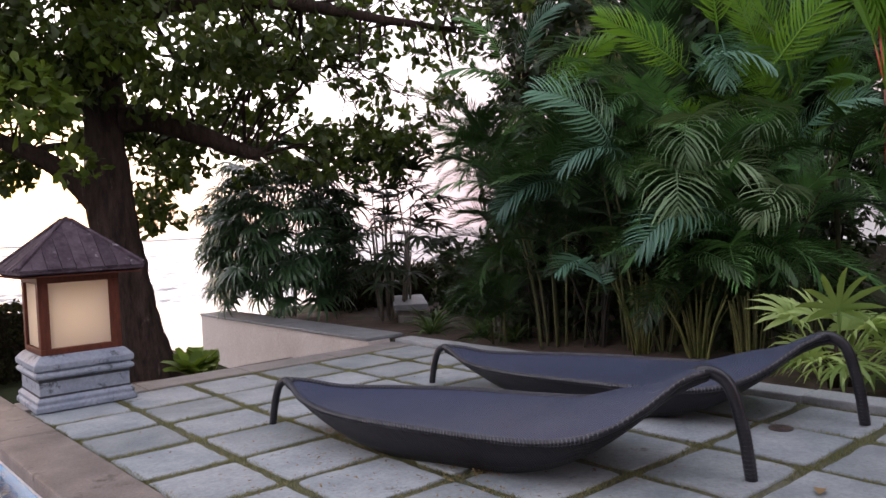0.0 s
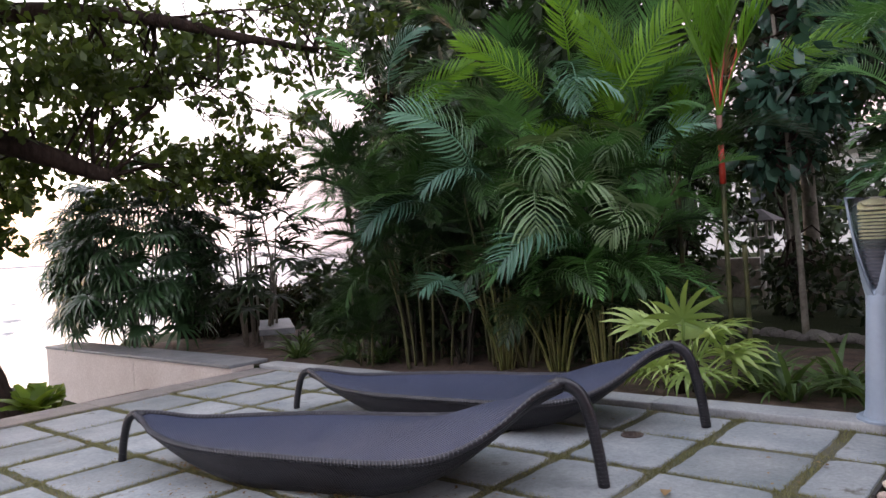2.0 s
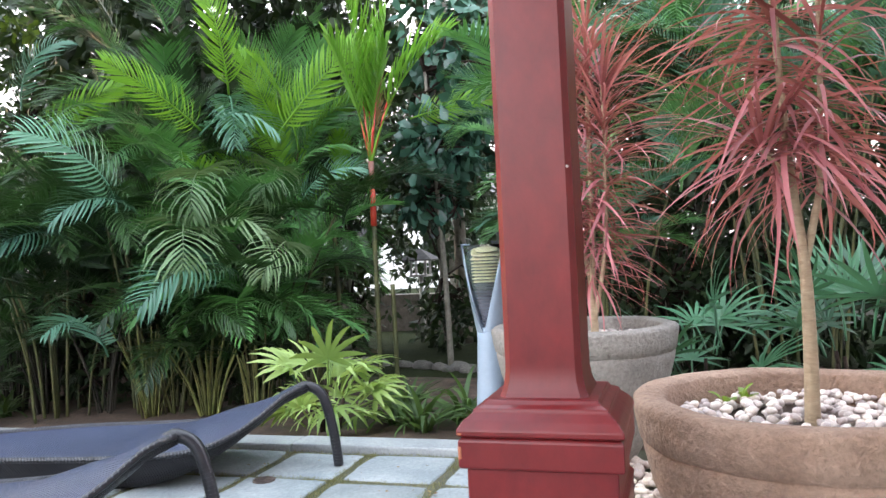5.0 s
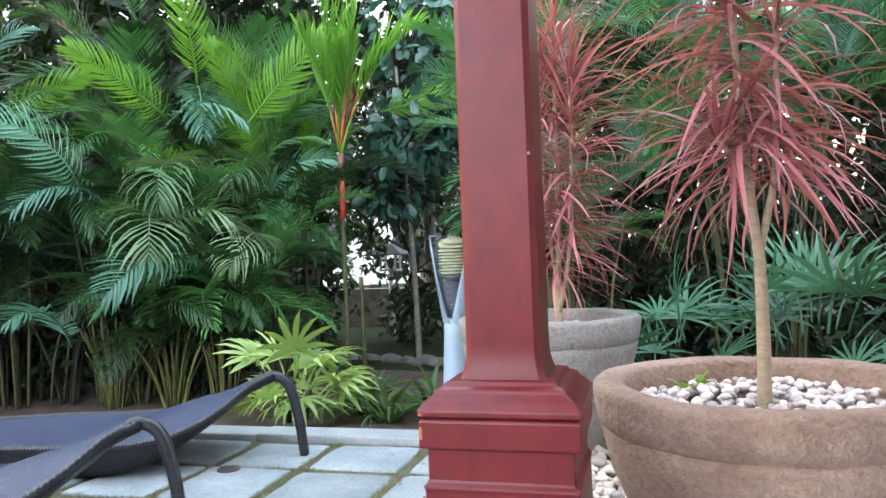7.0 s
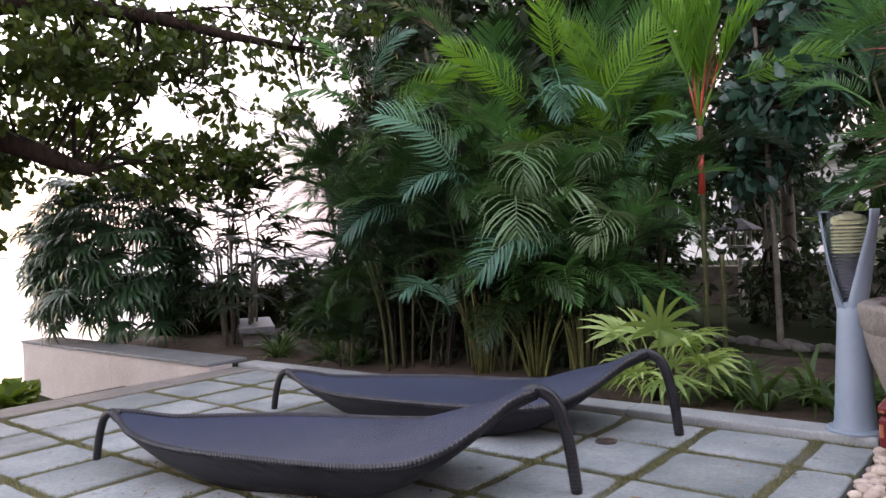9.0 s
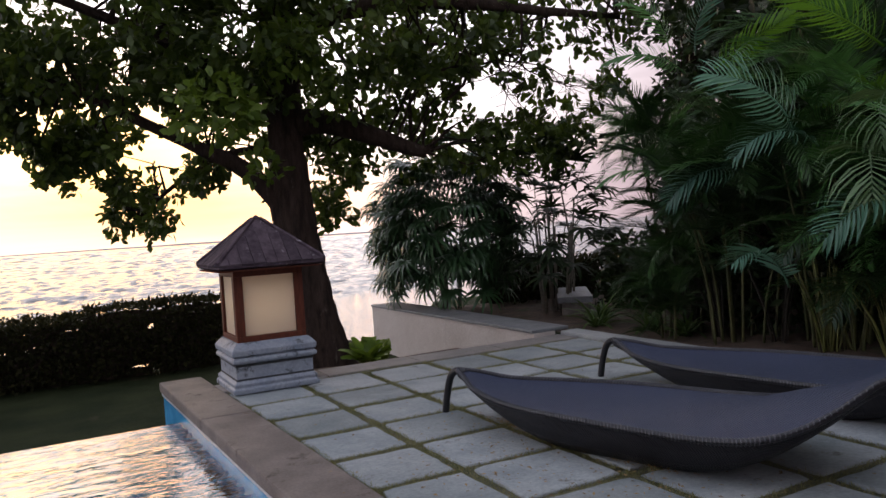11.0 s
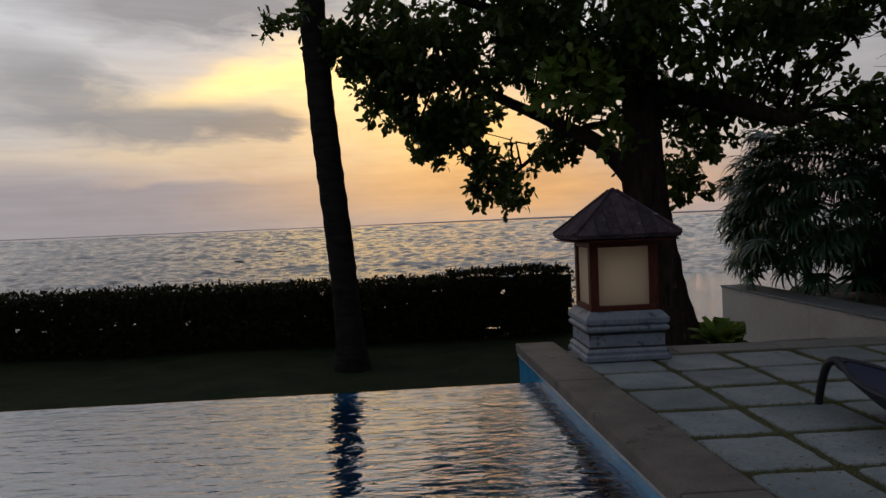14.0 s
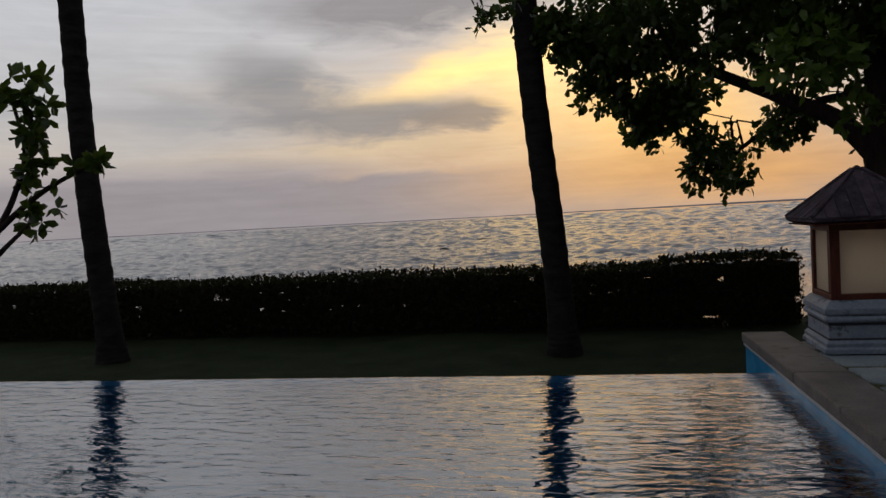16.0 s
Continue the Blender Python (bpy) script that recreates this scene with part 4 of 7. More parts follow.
def make_pedestal_lamp():
    """Garden lamp: moulded plinth, wooden lantern box with frosted panes, hipped board roof."""
    lamp = thing("pedestal_lamp", "garden lantern with dark hipped roof on moulded grey-blue plinth", "garden lamp", pose(1.065, 4.597, 0))
    h = 0.255
    part("plinth_foot", frustum_bm(0, 0, [(h, 0.004), (h, 0.03), (h - 0.012, 0.04), (h - 0.008, 0.06), (h - 0.02, 0.072), (h - 0.026, 0.078)], 0.003), LAMP_STONE, lamp)
    part("plinth_body", frustum_bm(0, 0, [(h - 0.028, 0.078), (h - 0.028, 0.172)], 0.003), LAMP_STONE, lamp)
    part("plinth_band", frustum_bm(0, 0, [(h - 0.026, 0.172), (h - 0.008, 0.18), (h - 0.004, 0.195), (h - 0.012, 0.206), (h - 0.02, 0.212)], 0.003), LAMP_STONE, lamp)
    part("plinth_cap", frustum_bm(0, 0, [(h - 0.022, 0.212), (h - 0.006, 0.222), (h - 0.004, 0.252), (h - 0.03, 0.282), (h - 0.045, 0.294)], 0.003), LAMP_STONE, lamp)
    for z in (0.074, 0.157, 0.207):
        part("plinth_groove", frustum_bm(0, 0, [(h - 0.0255, z), (h - 0.0255, z + 0.014)]), GROOVE_DARK, lamp, "dark groove between mouldings")
    b = 0.205
    box = part("lantern_box", box_bm(-b, b, -b, b, 0.294, 0.326, 0.004), LAMP_WOOD, lamp, "red-brown wooden lantern frame")
    part("top_rail", box_bm(-b, b, -b, b, 0.675, 0.715, 0.004), LAMP_WOOD, box)
    for sx in (-1, 1):
        for sy in (-1, 1):
            part("corner_post", box_bm(sx * b - (0.052 if sx > 0 else 0), sx * b + (0.052 if sx < 0 else 0), sy * b - (0.052 if sy > 0 else 0), sy * b + (0.052 if sy < 0 else 0), 0.326, 0.675, 0.004), LAMP_WOOD, box)
    for k in range(4):
        m = Matrix.Rotation(k * math.pi / 2, 4, "Z")
        part("pane", box_bm(-b + 0.054, b - 0.054, -b + 0.016, -b + 0.022, 0.328, 0.673), FROST, box, "frosted cream glass pane", m)
    # Added glow on a stem, helping the sky light through the panes
    fill_glow = bmesh.new()
    bmesh.ops.create_uvsphere(fill_glow, u_segments=12, v_segments=8, radius=0.035)
    part("fill_glow", fill_glow, FILL_GLOW, box, "warm glow added inside to brighten the panes", pose(0, 0, 0.48))
    part("fill_glow_stem", solid(*tube([(0, 0, 0.326), (0, 0, 0.44)], [0.012, 0.012], 8)), LAMP_WOOD, box)
    # roof: eave board, four boarded slopes with raised hips
    e, top, low = 0.312, 1.02, 0.745
    roof = part("roof", frustum_bm(0, 0, [(e - 0.03, low - 0.025), (e, low - 0.012), (e, low + 0.006), (0.022, top - 0.012), (0.004, top - 0.006)], 0.0), SHINGLE, lamp, "weathered purple-brown board roof")
    part("soffit", frustum_bm(0, 0, [(e - 0.012, low - 0.034), (e - 0.008, low - 0.026)]), LAMP_WOOD, roof, "dark stained soffit")
    rise = top - 0.012 - low - 0.006
    for k in range(4):
        m = Matrix.Rotation(k * math.pi / 2, 4, "Z")
        n = 9
        for c in range(n):
            x0, x1 = e * (-1 + 2 * c / n) + 0.002, e * (-1 + 2 * (c + 1) / n) - 0.002
            o = random.uniform(0.001, 0.007)
            t0, t1 = 1 - max(abs(x0), 0.022) / e, 1 - max(abs(x1), 0.022) / e
            lip = random.uniform(0.004, 0.012)
            vs = [(x0, -e - lip, low + 0.004 + o), (x1, -e - lip, low + 0.004 + o)] + [(x, -e + (e - 0.02) * tt, low + 0.006 + rise * tt + o) for x, tt in ((x1, t1), (x0, t0))]
            vs += [(x, y + 0.003, z - 0.01) for x, y, z in vs]
            part("roof_board", solid(vs, [(0, 1, 2, 3), (7, 6, 5, 4), (0, 4, 5, 1), (1, 5, 6, 2), (2, 6, 7, 3), (3, 7, 4, 0)]), SHINGLE, roof, at=m)
        v, f = tube([(-e, -e, low + 0.014), (-0.02, -0.02, top - 0.004)], [0.014, 0.012], 6)
        part("hip", solid(v, f), SHINGLE, roof, at=m)
    part("finial", frustum_bm(0, 0, [(0.024, top - 0.02), (0.02, top), (0.006, top + 0.014)]), SHINGLE, roof)


make_pedestal_lamp()


def make_pillar():
    """Red timber post on a moulded plinth."""
    cx, cy = 1.71, 0.052
    post = thing("pavilion_post", "red painted timber post on a moulded plinth", "post", pose(cx, cy, 0))
    part("plinth", frustum_bm(0, 0, [(0.175, 0.0), (0.175, 0.1), (0.165, 0.12), (0.152, 0.14), (0.148, 0.40), (0.152, 0.408), (0.142, 0.418), (0.142, 0.482)], 0.003), RED_PAINT, post)
    part("plinth_band", frustum_bm(0, 0, [(0.152, 0.482), (0.155, 0.486), (0.155, 0.535), (0.150, 0.541)], 0.002), RED_PAINT, post, "red band with a chipped orange corner")
    part("cornice", frustum_bm(0, 0, [(0.148, 0.541), (0.157, 0.546), (0.157, 0.556), (0.146, 0.572), (0.13, 0.585), (0.128, 0.592), (0.112, 0.598), (0.108, 0.606)], 0.002), RED_PAINT, post)
    bm = bmesh.new()
    rings = []
    for h, z in [(0.0755 + 0.012 * (1 - i / 10) ** 2.6, 0.606 + 0.007 * i) for i in range(11)] + [(0.0755, 2.92)]:
        c = h * 0.84
        rings.append([bm.verts.new((x, y, z)) for x, y in ((-c, -h), (c, -h), (h, -c), (h, c), (c, h), (-c, h), (-h, c), (-h, -c))])
    for r0, r1 in zip(rings, rings[1:]):
        for k in range(8):
            bm.faces.new((r0[k], r0[(k + 1) % 8], r1[(k + 1) % 8], r1[k]))
    bm.faces.new(rings[-1])
    part("shaft", bm, RED_PAINT, post)
    # bare orange wood where the paint has chipped off corners and edges
    for x, y, z, w, d, h in ((-0.156, 0.151, 0.500, 0.005, 0.008, 0.026), (-0.158, 0.150, 0.546, 0.005, 0.010, 0.006), (-0.1545, 0.1495, 0.37, 0.005, 0.004, 0.022)):
        part("paint_chip", box_bm(x, x + w, y - d / 2, y + d / 2, z, z + h, 0.002, 1), CHIP, post, "bare orange wood under chipped paint")
    bead = bmesh.new()
    bmesh.ops.create_uvsphere(bead, u_segments=8, v_segments=6, radius=0.0032)
    part("nail_head", bead, PEBBLE, post, "small pale nail head", pose(-0.0765, -0.068, 1.05))


make_pillar()


def make_bollard_light():
    """Flared garden bollard: trumpet body, open cup with louvre rings."""
    at = pose(3.505, 0.622, 0.028)
    lamp = thing("bollard_light", "pale grey trumpet-shaped garden light with louvred cup on the kerb", "garden light", at)
    part("base_plate", solid(*lathe([(0.0, 0.0), (0.114, 0.0), (0.114, 0.010), (0.104, 0.017), (0.0, 0.017)], 32), smooth=False), TORCH_METAL, lamp)
    part("body", solid(*lathe([(0.086, 0.017), (0.080, 0.04), (0.076, 0.1), (0.069, 0.24), (0.061, 0.38), (0.0565, 0.47), (0.0555, 0.53), (0.0, 0.54)], 32), smooth=True), TORCH_METAL, lamp)
    # two broad prongs that open upwards
    for k in range(2):
        vs, fs = [], []
        rows = 14
        for i in range(rows + 1):
            t = i / rows
            z = 0.51 + 0.405 * t
            r = 0.0565 + 0.058 * t ** 0.85
            half = radians(90 - 70 * min(1.0, t * 1.15) ** 0.7)
            for rr in (r, r - 0.009):
                for j in range(7):
                    w = math.pi / 2 + math.pi * k + (j / 6 * 2 - 1) * half
                    vs.append((rr * math.cos(w), rr * math.sin(w), z))
        for i in range(rows):
            b = i * 14
            for j in range(6):
                fs.append((b + j, b + j + 1, b + 14 + j + 1, b + 14 + j))
                fs.append((b + 7 + j + 1, b + 7 + j, b + 21 + j, b + 21 + j + 1))
            for j, q in ((0, 7), (6, 13)):
                fs.append((b + j, b + 14 + j, b + 14 + q, b + q))
        b = rows * 14
        for j in range(6):
            fs.append((b + j, b + j + 1, b + 7 + j + 1, b + 7 + j))
        part("prong", solid(vs, fs, True), TORCH_METAL, lamp, at=Matrix.Rotation(radians(-14), 4, "Z"))
    cup = part("louvre_core", solid(*lathe([(0.0, 0.53), (0.02, 0.535), (0.042, 0.62), (0.052, 0.74), (0.055, 0.9), (0.0, 0.9)], 24), smooth=True), TORCH_DARK, lamp)
    for i in range(26):
        t = i / 25
        z = 0.545 + 0.355 * t
        r = 0.026 + 0.040 * min(1.0, t / 0.6) ** 0.7 + 0.003 * t
        part("louvre_ring", solid(*lathe([(r - 0.012, z - 0.003), (r, z - 0.005), (r + 0.002, z - 0.001), (r - 0.012, z + 0.004)], 24), smooth=False), TORCH_CREAM if t > 0.55 else TORCH_DARK, cup)
    part("glass_cup", solid(*lathe([(0.070, 0.70), (0.082, 0.76), (0.095, 0.84), (0.104, 0.908), (0.101, 0.908), (0.092, 0.84), (0.079, 0.76), (0.067, 0.70)], 32), smooth=True), CUP_GLASS, lamp, "thin greenish clear glass cup").visible_shadow = False


make_bollard_light()


def pebble_bank(mat, name, seed):
    rng = random.Random(seed)
    bank = []
    for k in range(6):
        bm = bmesh.new()
        bmesh.ops.create_icosphere(bm, subdivisions=2, radius=1.0)
        off = rng.uniform(0, 50)
        sx, sy, sz = rng.uniform(0.8, 1.25), rng.uniform(0.7, 1.0), rng.uniform(0.5, 0.75)
        for v in bm.verts:
            v.co *= 1 + 0.22 * noise.noise(v.co * 1.1 + Vector((off, 0, 0)))
            v.co = Vector((v.co.x * sx, v.co.y * sy, v.co.z * sz))
        me = bpy.data.meshes.new(name)
        bm.to_mesh(me)
        bm.free()
        me.polygons.foreach_set("use_smooth", [True] * len(me.polygons))
        me.materials.append(mat)
        bank.append(me)
    return bank


WHITE_STONES = pebble_bank(PEBBLE, "pebble", 5)
BROWN_STONES = pebble_bank(PEBBLE_BROWN, "pebble", 6)


def make_pot(place, mat, label, k=1.0):
    at = pose(*place)
    pot = thing("plant_pot", label, "plant pot", at, group="pair of stone pots")
    body = [(0.0, 0.0), (0.20, 0.0), (0.222, 0.02), (0.29, 0.13), (0.345, 0.24), (0.39, 0.36), (0.412, 0.44), (0.416, 0.462), (0.411, 0.467), (0.413, 0.472), (0.422, 0.477), (0.430, 0.52), (0.435, 0.552), (0.434, 0.566), (0.424, 0.574), (0.405, 0.577), (0.362, 0.573), (0.350, 0.565), (0.345, 0.53), (0.33, 0.485), (0.0, 0.485)]
    for name, prof in (("pot_body", body[:9]), ("pot_rim", body[8:20]), ("pot_soil", [(0.0, 0.484), (0.332, 0.488)])):
        v, f = lathe(prof, 72)
        vv = []
        for q in v:
            q = Vector(q)
            s = 1 + 0.010 * noise.noise(q * 5) + 0.008 * noise.noise(q * 17)
            s *= k
            vv.append((q.x * s, q.y * s, q.z + 0.004 * noise.noise(q * 6 + Vector((9, 0, 0)))))
        part(name, solid(vv, f, True), SOIL if name == "pot_soil" else mat, pot)
    rng = random.Random(int(place[0] * 100))
    heap = thing("pot_pebbles", "white pebbles filling the top of a stone pot", "pebbles", at, group="pot pebbles")
    n = 0
    while n < 460:
        x, y = rng.uniform(-0.34, 0.34), rng.uniform(-0.34, 0.34)
        if math.hypot(x, y) > 0.33 * k:
            continue
        s = rng.uniform(0.0105, 0.0175)
        m = Matrix.Translation((x, y, 0.494 + rng.uniform(0, 0.032))) @ Euler((rng.uniform(-0.4, 0.4), rng.uniform(-0.4, 0.4), rng.uniform(0, 6.3))).to_matrix().to_4x4() @ Matrix.Diagonal((s, s, s, 1))
        part("pebble", rng.choice(WHITE_STONES), None, heap, at=m)
        n += 1


make_pot((2.185, -0.505, -0.06), POT_TAN, "tan weathered stone pot with a thick rim", 0.975)
make_pot((3.42, 0.19, 0.0), POT_GREY, "grey weathered stone pot with a thick rim", 0.9)


def make_dracaena(place, seed, stems, label):
    """Slim tan stems, their upper part clothed in long pink straps, the lowest hanging."""
    rng = random.Random(seed)
    plant = thing("dracaena", label, "dracaena", pose(*place), group="pink dracaenas")
    bank = mesh_bank([strap(ln, w, d, 6, 0.3) for ln, d, w in ((0.34, 0.4, 0.010), (0.38, 0.75, 0.0125), (0.40, 1.1, 0.010), (0.36, 1.6, 0.0125))], LEAF_PINK, "strap_leaf")
    for r, (path, bare, count, hang) in enumerate(stems):
        line = smooth_line(path, 6)
        n = len(line)
        v, f = tube(line, [(0.0185 if r == 0 else 0.0105) - (0.010 if r == 0 else 0.004) * min(1.0, 1.6 * i / n) for i in range(n)], 8)
        part("stem", solid(v, f, True), STALK_TAN, plant)
        for k in range(count):
            u = bare + (1 - bare) * rng.random() ** 0.85
            f = u * (n - 1)
            i = min(int(f), n - 2)
            p = line[i].lerp(line[i + 1], f - i)
            w = (u - bare) / (1 - bare)
            lift = -hang + (hang + 1.0) * w ** 1.3 + rng.uniform(-0.3, 0.3)
            part("strap_leaf", rng.choice(bank), None, plant, at=aim(p, rng.uniform(0, 2 * math.pi), lift, rng.uniform(-0.5, 0.5), rng.uniform(0.65, 1.15)))


make_dracaena((2.13, -0.495, 0.44), 3, [([(0, 0, 0), (0.003, -0.004, 0.2), (-0.003, 0.0, 0.39), (0.0, 0.018, 0.58), (-0.01, 0.035, 0.85), (-0.01, 0.045, 1.2), (-0.01, 0.05, 1.5)], 0.55, 220, 0.35), ([(0.0, 0.0, 0.385), (0.005, -0.028, 0.5), (0.01, -0.045, 0.6), (0.02, -0.06, 0.9), (0.02, -0.07, 1.35)], 0.46, 180, 0.35), ([(0.0, 0.016, 0.55), (-0.03, 0.05, 0.62), (-0.05, 0.09, 0.67)], 0.5, 55, 0.6)],
              "tall dracaena with pink drooping straps in a tan pot")
make_dracaena((3.42, 0.14, 0.48), 8, [([(0, 0, 0), (0.01, 0.0, 0.25), (0, -0.01, 0.5), (0.01, -0.01, 0.85), (0.02, -0.02, 1.35)], 0.24, 260, 0.15), ([(0.0, 0.0, 0.1), (-0.02, -0.06, 0.4), (-0.03, -0.08, 0.8), (-0.03, -0.08, 1.1)], 0.33, 240, 0.15), ([(0, 0, 0.2), (0.05, 0.05, 0.6), (0.05, 0.06, 1.2)], 0.33, 170, 0.15)],
              "pink-leaved dracaena in a grey pot")


def make_pebble_bed():
    bed = tagged(part("pebble_bed_base", box_bm(2.63, 3.68, -1.6, 0.50, -0.35, -0.025), JOINT), "dark earth under loose pebbles", "soil bed", kind="structure")
    tagged(part("trim", box_bm(2.62, 3.68, 0.503, 0.514, -0.2, 0.004), EDGING), "thin black edging strip beside the pebbles", "edging", kind="structure")
    heap = thing("pebbles", "loose brown and white river pebbles round the pots", "pebbles")
    rng = random.Random(12)
    for k in range(520):
        x, y = rng.uniform(2.62, 3.38), rng.uniform(-0.35, 0.495)
        s = rng.uniform(0.015, 0.031)
        m = Matrix.Translation((x, y, -0.015 + rng.uniform(0, 0.035))) @ Euler((rng.uniform(-0.5, 0.5), rng.uniform(-0.5, 0.5), rng.uniform(0, 6.3))).to_matrix().to_4x4() @ Matrix.Diagonal((s, s, s, 1))
        part("pebble", rng.choice(BROWN_STONES), None, heap, at=m)


make_pebble_bed()


def make_drain():
    d = thing("drain_cover", "small rusty drain cover in a paving slab", "drain cover", pose(2.915, 1.46, 0.0))
    part("frame", solid(*lathe([(0.046, 0.0), (0.046, 0.008), (0.038, 0.010), (0.036, 0.004), (0.0, 0.004)], 24)), DRAIN, d)
    for i in range(5):
        x = -0.026 + 0.013 * i
        ln = math.sqrt(0.036 ** 2 - x * x)
        part("grate_bar", box_bm(x - 0.0035, x + 0.0035, -ln, ln, 0.003, 0.010), DRAIN, d)


make_drain()


# ================================================================ trees and plants
def limb(points, r0, r1, seg=10, rough=0.06, seed=0):
    line = smooth_line(points, 7)
    n = len(line)
    v, f = tube(line, [r0 + (r1 - r0) * (i / (n - 1)) ** 0.8 for i in range(n)], seg)
    vv = []
    for q in v:
        s = noise.noise(q * 3.1 + Vector((seed, 0, 0))) * rough + noise.noise(q * 9 + Vector((0, seed, 0))) * rough * 0.4
        vv.append(q + Vector((s, s * 0.7, 0)) * (r0 * 2.2))
    return vv, f


def leaf_cloud(lobes, per_tip, size, rng, droop=0.35, shell=0.55, gaps=None):
    """Rosettes of leaves at twig ends, filling ellipsoid lobes more thickly towards their skin."""
    places, ways, sizes, tips = [], [], [], []
    for (c, r, n) in lobes:
        c, r = np.array(c), np.array(r)
        u = rng.normal(size=(n, 3))
        u /= np.linalg.norm(u, axis=1, keepdims=True)
        d = (shell + (1 - shell) * rng.random(n)) ** 0.7
        # uneven skin
        wob = np.array([noise.noise(Vector(q * 1.7 + c * 0.9)) for q in u])
        p = c + u * r * (d * (1 + 0.45 * wob))[:, None]
        if gaps is not None:
            keep = np.array([noise.noise(Vector(q * 1.5)) + 0.5 * noise.noise(Vector(q * 3.7)) for q in p]) > gaps
            p, u, n = p[keep], u[keep], int(keep.sum())
        tips.append((p, u))
        for k in range(per_tip):
            w = u * 0.5 + rng.normal(size=(n, 3)) * 0.75
            w[:, 2] -= droop
            places.append(p + rng.normal(size=(n, 3)) * size * 0.25)
            ways.append(w)
            sizes.append(size * rng.uniform(0.6, 1.15, n))
    return poses(np.concatenate(places), np.concatenate(ways), np.concatenate(sizes), rng), tips


def twigs(tips, anchors, rng, share=0.5, r=0.008):
    """Thin twigs from the nearest limb point to the rosettes."""
    pieces = []
    anchors = np.array([tuple(a) for a in anchors])
    for p, _ in tips:
        for q in p:
            if rng.random() > share:
                continue
            a = anchors[np.argmin(((anchors - q) ** 2).sum(1) + rng.random(len(anchors)) * 0.4)]
            if np.linalg.norm(a - q) > 0.8:
                continue
            mid = (a + q) / 2 + rng.normal(size=3) * 0.10 + np.array([0, 0, 0.08])
            pieces.append(tube([tuple(a), tuple(mid), tuple(q)], [r * 1.8, r * 1.2, r * 0.6], 4, closed_ends=False))
    return join(*pieces)


